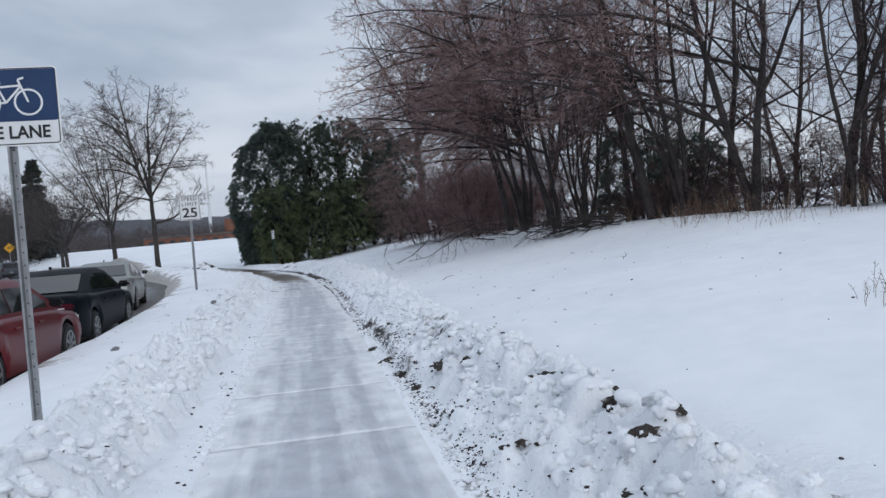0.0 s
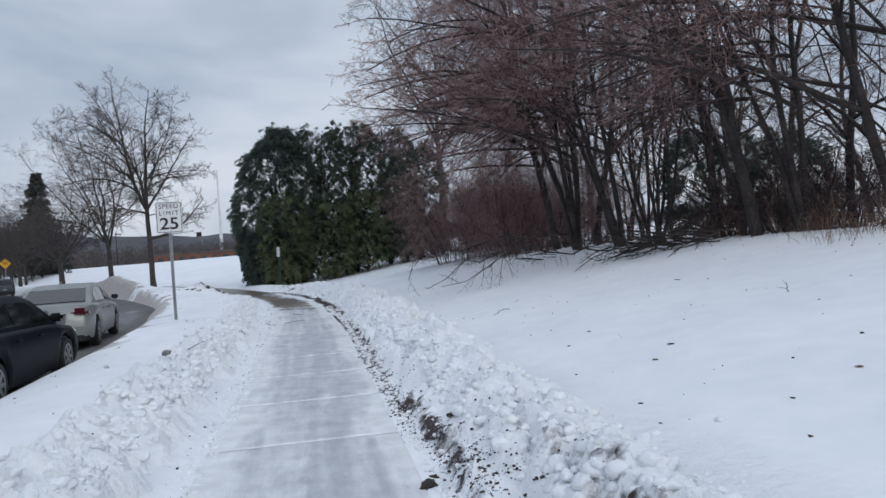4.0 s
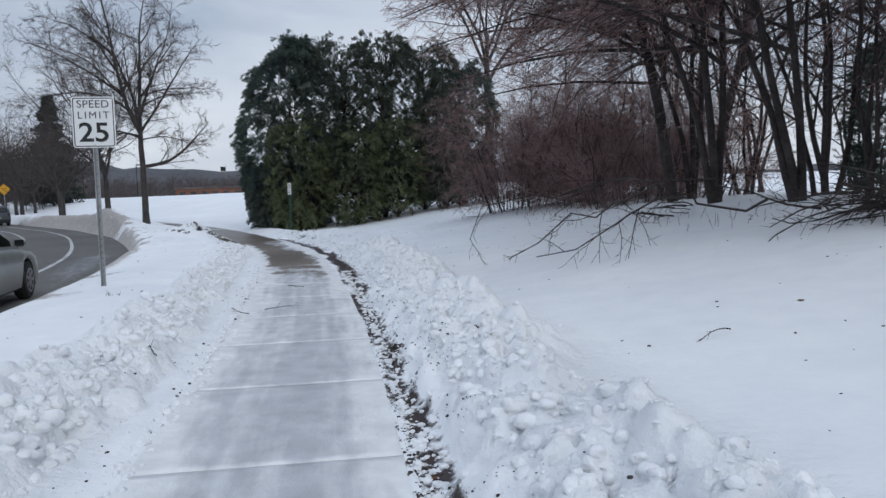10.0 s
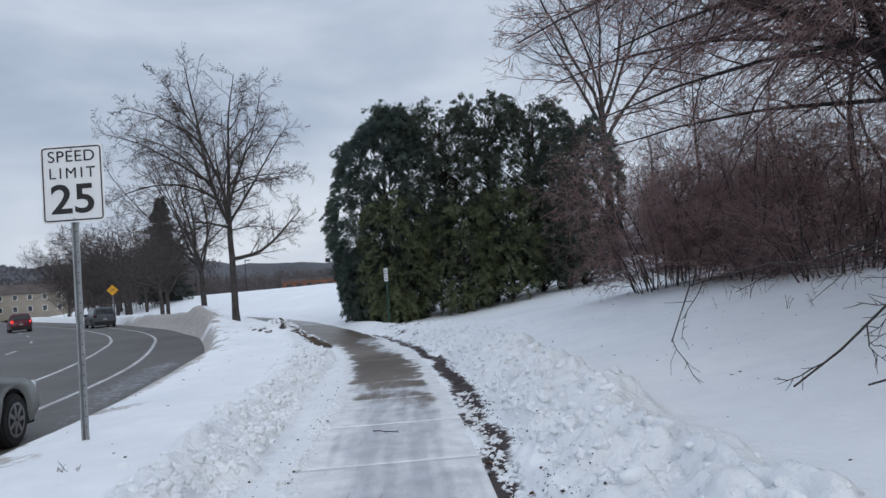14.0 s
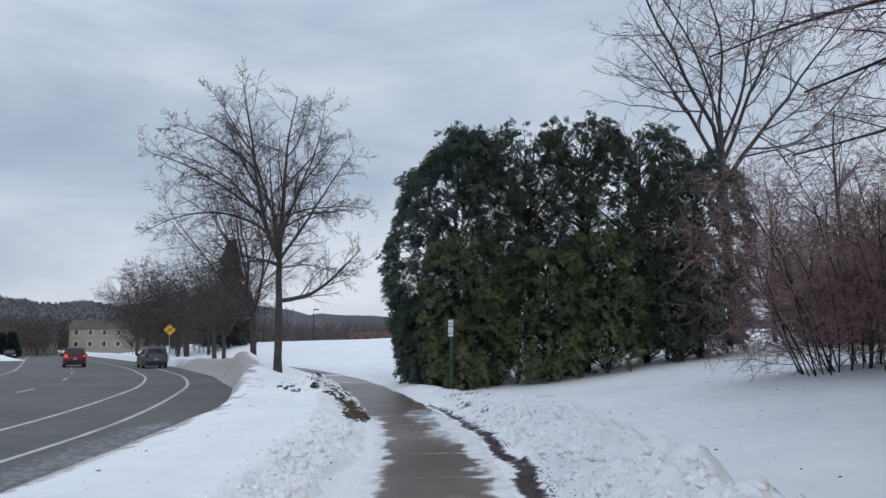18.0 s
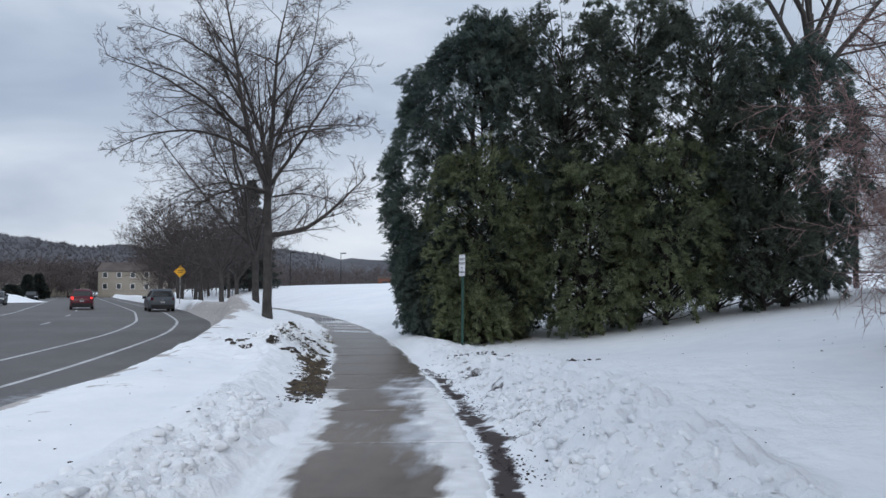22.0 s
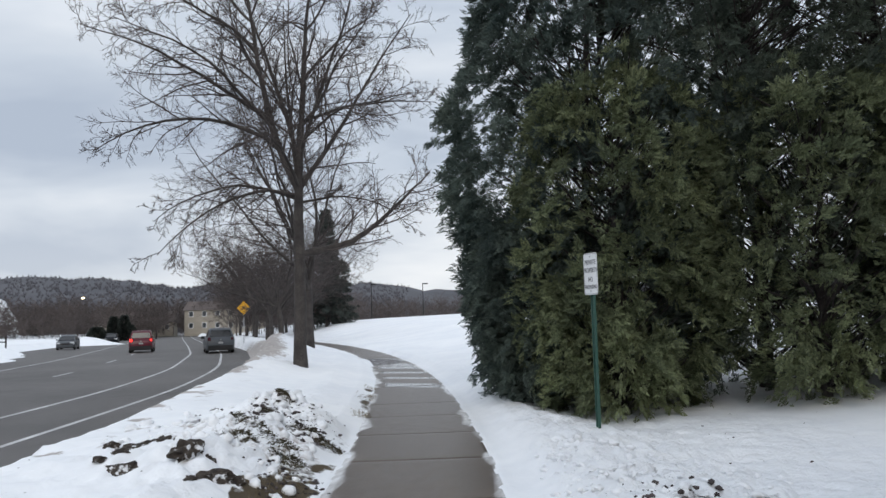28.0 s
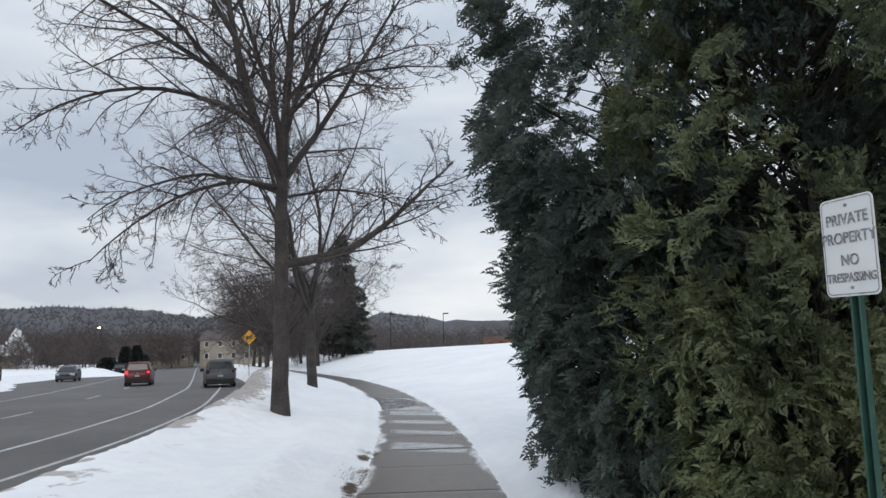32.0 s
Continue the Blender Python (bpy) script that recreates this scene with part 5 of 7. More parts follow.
def spruce(seed, height, radius, count):
    rng = np.random.default_rng(seed)
    ob = thing("spruce_tree", "dark evergreen spruce among bare trees", "tree", (0, 0, 0), 0, "spruces by the road")
    stem = wander(rng, np.array([[0, 0, -0.3]]), np.array([[0, 0, 1.0]]), np.array([height]), 7, 0.01, 0.0)
    v, q = tubes(stem, np.linspace(1, 0.05, 7)[None, :] * 0.22, 8)
    part("trunk", mesh_of("trunk", v, q, BARK_DARK, True), None, ob)
    nb = 190
    t = rng.random(nb)
    hh = 1.6 + (height - 1.7) * t
    ang = rng.random(nb) * 2 * np.pi
    reach = radius * (1 - t) ** 0.9 * rng.uniform(0.6, 1.1, nb) + 0.15
    b = wander(rng, np.stack([0 * hh, 0 * hh, hh], 1), np.stack([np.cos(ang), np.sin(ang), np.full(nb, 0.12)], 1), reach, 6, 0.06, -0.05)
    v, q = tubes(b, np.linspace(1, 0.25, 6)[None, :] * np.full((nb, 1), 0.03), 3)
    tagged(part("boughwork", mesh_of("boughwork", v, q, BARK_DARK), None, ob), kind="stuff")
    bi = rng.integers(0, nb, count)
    f = rng.uniform(0.12, 1.0, count) * 5
    i = np.clip(f.astype(int), 0, 4)
    fr = (f - i)[:, None]
    pos = b[bi, i] * (1 - fr) + b[bi, i + 1] * fr + rng.normal(0, 0.10, (count, 3))
    v, q = scatter_sprays(rng, pos, unit(np.stack([pos[:, 0], pos[:, 1], 0 * pos[:, 0]], 1)), rng.uniform(2.8, 4.6, count), spray_template(5, 0.17, 0.016, 0.5), rng.uniform(0.1, 0.9, count))
    tagged(part("needles", mesh_of("needles", v, q, SPRUCE), None, ob), kind="stuff")
    return ob


firstspruce = spruce(500, 16.5, 4.9, 3300)
firstspruce.matrix_basis = pose(-62.7, 111.7, 0.4)
for x, y, sc in ((-66, 118, 0.8), (-172, 178, 0.45), (-190, 161, 0.5)):
    copy_thing(firstspruce, pose(x, y, 0.4, 0, 0, x * 7) @ Matrix.Scale(sc, 4))


# ---- signs ----
def text_mesh(words, size, mat, align="CENTER", stretch=1.0, bold=0.0):
    cu = bpy.data.curves.new("lettering", "FONT")
    cu.body, cu.size, cu.align_x, cu.align_y, cu.extrude, cu.offset = words, size, align, "CENTER", 0.0015, bold
    cu.space_character = 1.32 if words == "LIMIT" else 1.06 if words == "SPEED" else 1.0
    tmp = bpy.data.objects.new("lettering_tmp", cu)
    scene.collection.objects.link(tmp)
    me = bpy.data.meshes.new_from_object(tmp.evaluated_get(bpy.context.evaluated_depsgraph_get()))
    bpy.data.objects.remove(tmp)
    for v in me.vertices:
        v.co = Vector((v.co.x * stretch, -v.co.z, v.co.y))
    me.materials.clear()
    me.materials.append(mat)
    return me


def plate(w, h, r, t=0.003, y=0.0, cx=0.0, cz=0.0):
    """A thin plate in the x-z plane with rounded corners, its face towards -y."""
    bm = bmesh.new()
    vs = []
    for qx, qz, a0 in ((1, 1, 0), (-1, 1, 90), (-1, -1, 180), (1, -1, 270)):
        for i in range(6):
            a = radians(a0 + i * 18)
            vs.append(bm.verts.new((cx + qx * (w / 2 - r) + r * math.cos(a), y, cz + qz * (h / 2 - r) + r * math.sin(a))))
    face = bm.faces.new(vs)
    ext = bmesh.ops.extrude_face_region(bm, geom=[face])["geom"]
    for v in ext:
        if isinstance(v, bmesh.types.BMVert):
            v.co.y += t
    bmesh.ops.recalc_face_normals(bm, faces=bm.faces[:])
    return bm


def rim(w, h, r, band, y, cx=0.0, cz=0.0, t=0.0012):
    """A border line as a closed flat band."""
    bm = bmesh.new()
    rings = []
    for inset in (0, band):
        ring = []
        for qx, qz, a0 in ((1, 1, 0), (-1, 1, 90), (-1, -1, 180), (1, -1, 270)):
            for i in range(6):
                a = radians(a0 + i * 18)
                rr = max(0.004, r - inset)
                ring.append(bm.verts.new((cx + qx * (w / 2 - r) + rr * math.cos(a), y, cz + qz * (h / 2 - r) + rr * math.sin(a))))
        rings.append(ring)
    n = len(rings[0])
    for i in range(n):
        bm.faces.new((rings[0][i], rings[0][(i + 1) % n], rings[1][(i + 1) % n], rings[1][i]))
    return bm


def channel_post(h, mat, name, parent, w=0.075, y=0.012):
    """A perforated U-channel post with its row of holes as dark insets."""
    bm = bmesh.new()
    prof = [(-w / 2, 0), (-w * 0.30, 0), (-w * 0.20, 0.032), (w * 0.20, 0.032), (w * 0.30, 0), (w / 2, 0), (w / 2, 0.006), (w * 0.34, 0.006), (w * 0.24, 0.038), (-w * 0.24, 0.038), (-w * 0.34, 0.006), (-w / 2, 0.006)]
    low = [bm.verts.new((px, y + py, -0.5)) for px, py in prof]
    top = [bm.verts.new((px, y + py, h)) for px, py in prof]
    n = len(prof)
    for i in range(n):
        bm.faces.new((low[i], low[(i + 1) % n], top[(i + 1) % n], top[i]))
    bm.faces.new(top)
    post = part(name, bm, mat, parent)
    holes = bmesh.new()
    z = 0.12
    while z < h - 0.05:
        cyl(0.006, 0.006, -0.001, 0.003, 8, Matrix.Translation((0, y + 0.0315, z)) @ Matrix.Rotation(radians(90), 4, "X"), holes)
        z += 0.10
    part("bolt_holes", holes, UNDER, post)
    return post


def speed_sign():
    x, y = -7.5, 21.6
    z0 = gz(x, y)
    sign = thing("speed_limit_sign", "white speed limit 25 sign on a steel post in the snow", "road sign", (x, y, z0), 11)
    channel_post(2.95 - z0, STEEL, "post", sign)
    c = 2.605 - z0
    panel = part("panel", plate(0.61, 0.76, 0.04, 0.004, 0.004, 0, c), WHITE, sign)
    part("border", rim(0.58, 0.73, 0.035, 0.014, 0.0025, 0, c), BLACK, panel)
    for word, size, dz, st in (("SPEED", 0.158, 0.265, 1.04), ("LIMIT", 0.152, 0.10, 1.0), ("25", 0.40, -0.165, 1.12)):
        part("lettering", text_mesh(word, size, BLACK, stretch=st, bold=0.0 if size < 0.3 else 0.006), None, panel, m=pose(0, 0.001, c + dz))
    for dz in (0.345, -0.345):
        part("bolt", cyl(0.010, 0.010, 0, 0.006, 8, Matrix.Translation((0, 0.004, c + dz)) @ Matrix.Rotation(radians(90), 4, "X")), STEEL, panel)


def bike_sign():
    x, y = -3.27, 5.58
    z0 = gz(x, y)
    sign = thing("bike_lane_sign", "blue and white bike lane sign on a steel post", "road sign", (x, y, z0), 10)
    channel_post(2.88 - z0, STEEL, "post", sign)
    c = 2.58 - z0
    w, h = 0.74, 0.61
    panel = part("panel", plate(w, h, 0.03, 0.004, 0.004, 0, c), WHITE, sign)
    part("blue_field", plate(w - 0.03, 0.40, 0.02, 0.002, 0.0015, 0, c + 0.085), BLUE, panel, "dark blue upper field")
    part("border", rim(w - 0.02, h - 0.02, 0.025, 0.008, 0.003, 0, c), BLACK, panel)
    part("lettering", text_mesh("BIKE LANE", 0.135, BLACK, stretch=0.92, bold=0.003), None, panel, m=pose(0, 0.001, c - 0.205))
    # the bicycle: two wheels and a frame of bars
    bm = bmesh.new()
    cz = c + 0.075

    def ring(cx, r):
        n = 28
        for i in range(n):
            a, b = 2 * math.pi * i / n, 2 * math.pi * (i + 1) / n
            vs = [bm.verts.new((cx + rr * math.cos(t), 0.0, cz - 0.045 + rr * math.sin(t))) for rr, t in ((r, a), (r, b), (r - 0.016, b), (r - 0.016, a))]
            bm.faces.new(vs)

    def bar(x0, z0b, x1, z1b, wd=0.016):
        dx, dz = x1 - x0, z1b - z0b
        L = math.hypot(dx, dz)
        nx, nz = -dz / L * wd / 2, dx / L * wd / 2
        bm.faces.new([bm.verts.new((px, -0.0005, cz + pz)) for px, pz in ((x0 + nx, z0b + nz), (x1 + nx, z1b + nz), (x1 - nx, z1b - nz), (x0 - nx, z0b - nz))])

    ring(-0.15, 0.105)
    ring(0.15, 0.105)
    for seg in ((-0.15, -0.045, -0.065, 0.075), (-0.065, 0.075, 0.095, 0.085), (-0.15, -0.045, -0.01, -0.045), (-0.01, -0.045, -0.075, 0.10), (-0.01, -0.045, 0.10, 0.075), (0.15, -0.045, 0.085, 0.13), (0.085, 0.13, 0.13, 0.145), (-0.115, 0.105, -0.04, 0.105)):
        bar(*seg)
    bmesh.ops.recalc_face_normals(bm, faces=bm.faces[:])
    part("bicycle_symbol", bm, WHITE, panel, "white bicycle outline")


def private_sign():
    x, y = -9.23, 39.2
    z0 = 0.04
    sign = thing("private_property_sign", "faded white private property sign on a green post", "sign", (x, y, z0), 0)
    sign.matrix_basis = pose(x, y, z0, 0, 1.2, -48)
    channel_post(1.98 - z0, GREENPOST, "post", sign, 0.06)
    c = 1.785 - z0
    panel = part("panel", plate(0.305, 0.457, 0.03, 0.003, 0.006, 0, c), WHITE, sign)
    part("border", rim(0.29, 0.442, 0.025, 0.005, 0.0045, 0, c), FADED, panel)
    for word, size, dz in (("PRIVATE", 0.072, 0.125), ("PROPERTY", 0.072, 0.038), ("NO", 0.072, -0.065), ("TRESPASSING", 0.058, -0.145)):
        part("lettering", text_mesh(word, size, FADED, stretch=0.80 if len(word) > 9 else 0.9, bold=0.001), None, panel, m=pose(0, 0.0035, c + dz))
    for dz in (0.19, -0.19):
        part("bolt", cyl(0.008, 0.008, 0, 0.006, 8, Matrix.Translation((0, 0.006, c + dz)) @ Matrix.Rotation(radians(90), 4, "X")), STEEL, panel)


def diamond_sign():
    x, y = -45.4, 75.4
    z0 = gz(x, y)
    sign = thing("warning_sign", "yellow diamond warning sign on a post beside the road", "road sign", (x, y, z0), 25)
    part("post", cyl(0.03, 0.03, -0.3, 3.4 - z0, 8), STEEL, sign)
    c = 2.9 - z0
    bm = plate(0.762, 0.762, 0.04, 0.004, -0.034, 0, 0)
    panel = part("panel", bm, YELLOW, sign, m=pose(0, 0, c, 0, 45, 0))
    part("border", rim(0.72, 0.72, 0.03, 0.015, -0.0355, 0, 0), BLACK, panel)
    for dz in (0.07, -0.07):
        part("lettering_bar", box(-0.22, -0.036, -0.02 + dz, 0.22, -0.0345, 0.03 + dz), BLACK, panel, m=pose(0, 0, 0, 0, -45, 0))


speed_sign()
bike_sign()
private_sign()
diamond_sign()


# ---- vehicles ----
def car(name, label, at, rz, paint_mat, L=4.6, W=1.8, H=1.43, kind="sedan", lit=False, category="car", plate_on=True):
    """A car that points along +y, built as lofted shells: body, cabin, panes, wheels and lamps. at is the middle, on the road."""
    ob = thing(name, label, category, at, rz)
    hl, hw = L / 2, W / 2
    wr = 0.33 if kind == "sedan" else 0.36
    axles = (-hl * 0.585, hl * 0.60)
    # side line of the shoulder and of the roof, from tail to nose
    if kind == "sedan":
        belt = [(-1, 0.62), (-0.985, 0.90), (-0.94, 0.985), (-0.70, 1.00), (-0.45, 0.96), (0.30, 0.92), (0.45, 0.90), (0.80, 0.80), (0.95, 0.70), (1, 0.52)]
        roof = [(-0.72, 1.00), (-0.36, H - 0.09), (-0.22, H - 0.015), (-0.10, H), (0.04, H - 0.005), (0.20, H - 0.07), (0.50, 0.91)]
    elif kind == "suv":
        belt = [(-1, 0.72), (-0.985, 1.02), (-0.90, 1.06), (-0.5, 1.03), (0.30, 1.00), (0.46, 0.99), (0.82, 0.90), (0.96, 0.78), (1, 0.55)]
        roof = [(-0.955, 1.06), (-0.86, H - 0.12), (-0.76, H), (-0.1, H), (0.14, H - 0.06), (0.47, 1.00)]
    elif kind == "pickup":
        belt = [(-1, 0.75), (-0.99, 1.04), (-0.95, 1.08), (-0.4, 1.07), (0.30, 1.07), (0.40, 1.07), (0.84, 1.02), (0.97, 0.90), (1, 0.6)]
        roof = [(-0.965, 1.08), (-0.90, H - 0.08), (-0.86, H), (0.02, H), (0.12, H - 0.05), (0.38, 1.08)]
    else:
        belt = [(-1, 0.70), (-0.97, 0.98), (-0.88, 1.0), (-0.4, 0.97), (0.30, 0.93), (0.55, 0.88), (0.85, 0.78), (0.96, 0.66), (1, 0.52)]
        roof = [(-0.93, 1.0), (-0.72, H - 0.10), (-0.4, H), (0.0, H - 0.01), (0.22, H - 0.12), (0.58, 0.88)]
    ys = np.unique(np.concatenate([np.linspace(-1, 1, 49), [a / hl + k * wr * 1.18 / hl for a in axles for k in np.linspace(-1, 1, 11)]])) * hl
    bz = np.interp(ys / hl, [b[0] for b in belt], [b[1] for b in belt])
    sill = np.full_like(ys, 0.24 if kind != "pickup" else 0.36)
    sill = np.where(np.abs(ys) > hl * 0.9, sill + 0.06, sill)
    for a in axles:
        ra = wr * 1.18
        inside = np.abs(ys - a) < ra
        sill = np.where(inside, np.maximum(sill, wr + np.sqrt(np.clip(ra ** 2 - (ys - a) ** 2, 0, None))), sill)
    taper = 1 - 0.13 * np.clip((np.abs(ys) / hl - 0.72) / 0.28, 0, 1) ** 2
    bm = bmesh.new()
    rows = []
    for y, b, s0, tp in zip(ys, bz, sill, taper):
        w = hw * tp
        s0 = min(s0, b - 0.10)
        half = [(w * 0.955, s0), (w, s0 + (b - s0) * 0.35), (w * 0.995, s0 + (b - s0) * 0.65), (w * 0.965, b - 0.06), (w * 0.92, b), (w * 0.5, b + 0.025), (0, b + 0.03)]
        pts = [(-px, pz) for px, pz in half] + [(px, pz) for px, pz in reversed(half[:-1])]
        rows.append([bm.verts.new((px, y, pz)) for px, pz in pts])
    for r0, r1 in zip(rows, rows[1:]):
        for i in range(len(r0) - 1):
            bm.faces.new((r0[i], r1[i], r1[i + 1], r0[i + 1]))
    bm.faces.new(rows[0])
    bm.faces.new(list(reversed(rows[-1])))
    for f in bm.faces:
        f.smooth = True
    bmesh.ops.recalc_face_normals(bm, faces=bm.faces[:])
    body = part("body", bm, paint_mat, ob)
    # cabin with inward-leaning sides
    rn = [(p[0] * hl, p[1]) for p in roof]
    bm = bmesh.new()
    base = lambda y: float(np.interp(y / hl, [b[0] for b in belt], [b[1] for b in belt])) - 0.02
    wt, wb = hw * 0.70, hw * 0.90

    def width_at(z):
        return wb + (wt - wb) * min(1, max(0, (z - 0.98) / (H - 0.98)))

    yy = np.linspace(rn[0][0], rn[-1][0], 31)
    rz_ = np.interp(yy, [p[0] for p in rn], [p[1] for p in rn])
    rows = []
    for y, z in zip(yy, rz_):
        b = base(y)
        z = max(z, b + 0.005)
        w = width_at(z)
        pts = [(-wb, b), (-(w + 0.012), z - 0.07 * (z - b)), (-w * 0.93, z), (0, z + 0.03 * (z - b)), (w * 0.93, z), (w + 0.012, z - 0.07 * (z - b)), (wb, b)]
        rows.append([bm.verts.new((px, y, pz)) for px, pz in pts])
    for r0, r1 in zip(rows, rows[1:]):
        for i in range(len(r0) - 1):
            bm.faces.new((r0[i], r1[i], r1[i + 1], r0[i + 1])).smooth = True
    bmesh.ops.recalc_face_normals(bm, faces=bm.faces[:])
    part("cabin", bm, paint_mat, ob)

    # panes a few millimetres proud of the cabin
    def pane(name_, corners, push):
        g = bmesh.new()
        c = [Vector(p) for p in corners]
        nrm = (c[1] - c[0]).cross(c[3] - c[0]).normalized()
        if nrm.dot((c[0] + c[1] + c[2] + c[3]) / 4 - Vector((0, 0, 0.8))) < 0:
            nrm = -nrm
        vs = [g.verts.new(p + nrm * push) for p in c]
        g.faces.new(vs)
        back = [g.verts.new(p - nrm * 0.01) for p in c]
        n = len(vs)
        for i in range(n):
            g.faces.new((vs[i], vs[(i + 1) % n], back[(i + 1) % n], back[i]))
        bmesh.ops.recalc_face_normals(g, faces=g.faces[:])
        part(name_, g, GLASS, ob)

    def slope(y):
        return float(np.interp(y, [p[0] for p in rn], [p[1] for p in rn]))

    i0, i1 = (0, 1)
    ra, rb = rn[0], rn[1]
    fa, fb = rn[-1], rn[-2]
    lo, hi = 0.10, 0.92
    for nm, (y0, z0), (y1, z1), sgn in (("rear_window", ra, rb, -1), ("windscreen", fa, fb, 1)):
        p0 = (y0 + (y1 - y0) * lo, z0 + (z1 - z0) * lo)
        p1 = (y0 + (y1 - y0) * hi, z0 + (z1 - z0) * hi)
        w0, w1 = width_at(p0[1]) * 0.86, width_at(p1[1]) * 0.86
        q = 0.0
        pane(nm, [(-w0, p0[0], p0[1] + q), (w0, p0[0], p0[1] + q), (w1, p1[0], p1[1] + q), (-w1, p1[0], p1[1] + q)], 0.022)
    ztop = H - 0.115
    span0, span1 = rn[1][0], rn[-2][0]
    cuts = {"sedan": [(-0.44, -0.20), (-0.185, 0.10), (0.115, 0.34)], "suv": [(-0.80, -0.50), (-0.46, -0.12), (-0.09, 0.30)], "pickup": [(-0.84, -0.36), (-0.30, -0.12), (-0.09, 0.24)], "hatch": [(-0.62, -0.34), (-0.30, 0.06), (0.09, 0.40)]}[kind]
    for side in (-1, 1):
        for a, b in cuts:
            y0, y1 = a * hl, b * hl
            c = []
            for y in (y0, y1):
                top = min(ztop, slope(y) - 0.10)
                c.append((y, base(y) + 0.075, max(base(y) + 0.10, top)))
            f = lambda y, z: side * (wb + (width_at(slope(y)) + 0.012 - wb) * (z - base(y)) / max(0.05, slope(y) - 0.07 * (slope(y) - base(y)) - base(y)))
            pane("side_window", [(f(c[0][0], c[0][1]), c[0][0], c[0][1]), (f(c[1][0], c[1][1]), c[1][0], c[1][1]), (f(c[1][0], c[1][2]), c[1][0], c[1][2]), (f(c[0][0], c[0][2]), c[0][0], c[0][2])], 0.007)
        m = part("mirror", box(side * (hw - 0.02), hl * 0.26, 0.96, side * (hw + 0.17), hl * 0.26 + 0.11, 1.09, 0.04), UNDER if paint_mat == PAINT_RED else paint_mat, ob)
        part("mirror_glass", box(side * (hw + 0.01), hl * 0.26 - 0.006, 0.98, side * (hw + 0.15), hl * 0.26 + 0.0, 1.08), GLASS, m)
        for y in (0.05 * hl, -0.30 * hl):
            part("door_handle", box(side * (hw * 0.985), y, 0.80, side * (hw * 1.0 + 0.022), y + 0.17, 0.825, 0.006), paint_mat, ob)
        silver = paint_mat == PAINT_SILVER and kind == "sedan"
        tz, th = (0.82, 0.20 if silver else 0.10) if kind in ("sedan", "hatch") else (0.94, 0.17)
        tl = part("tail_light", box(side * hw * (0.54 if silver else 0.44) if kind == "sedan" else side * hw * 0.70, -hl * (1.014 if silver else 0.992), tz - th / 2, side * hw * (0.945 if silver else 0.865), -hl * (0.885 if silver else 0.90), tz + th / 2, 0.08 if silver else 0.025), TAIL_LIT if lit else TAIL, ob)
        part("reflector", box(side * hw * 0.50, -hl * 0.995, tz - 0.035, side * hw * 0.70, -hl * 0.989, tz - 0.015), HEAD, tl) if kind == "sedan" and not silver else None
        part("head_light", box(side * hw * 0.52, hl * 0.86, 0.60, side * hw * 0.88, hl * 0.965, 0.74, 0.03), HEAD, ob)
    part("rear_bumper", box(-hw * 0.88, -hl * 1.012, 0.30, hw * 0.88, -hl * 0.93, 0.56, 0.04), paint_mat if kind == "sedan" else UNDER, ob)
    part("diffuser", box(-hw * 0.84, -hl * 1.016, 0.20, hw * 0.84, -hl * 0.9, 0.335, 0.02), UNDER, ob)
    if kind == "sedan":
        part("plate_recess", box(-hw * 0.42, -hl * 1.008, 0.60, hw * 0.42, -hl * 0.99, 0.80, 0.008), RIM, ob)
        part("boot_trim", box(-hw * 0.44, -hl * 1.014, 0.79, hw * 0.44, -hl * 0.99, 0.812, 0.004), UNDER, ob)
    part("trunk_seam", box(-hw * 0.62, -hl * 0.999, 0.565, hw * 0.62, -hl * 0.97, 0.577), UNDER, ob)
    part("front_bumper", box(-hw * 0.84, hl * 0.93, 0.26, hw * 0.84, hl * 1.012, 0.52, 0.04), paint_mat, ob)
    part("grille", box(-hw * 0.45, hl * 0.985, 0.52, hw * 0.45, hl * 1.008, 0.66, 0.01), UNDER, ob)
    if plate_on:
        part("number_plate", box(-0.15, -hl * 1.016, 0.63 if kind != "pickup" else 0.42, 0.15, -hl * 0.985, 0.75 if kind != "pickup" else 0.56, 0.01), STEEL, ob, "grey number plate")
    part("badge", cyl(0.05, 0.05, 0, 0.012, 14, Matrix.Translation((0, -hl * 0.985, 0.88)) @ Matrix.Rotation(radians(90), 4, "X")), RIM, ob)
    part("aerial", box(-0.02, -hl * 0.30, H + 0.02, 0.02, -hl * 0.30 + 0.10, H + 0.075, 0.012), paint_mat, ob)
    part("underbody", box(-hw * 0.86, -hl * 0.93, 0.19, hw * 0.86, hl * 0.93, 0.56), UNDER, ob)
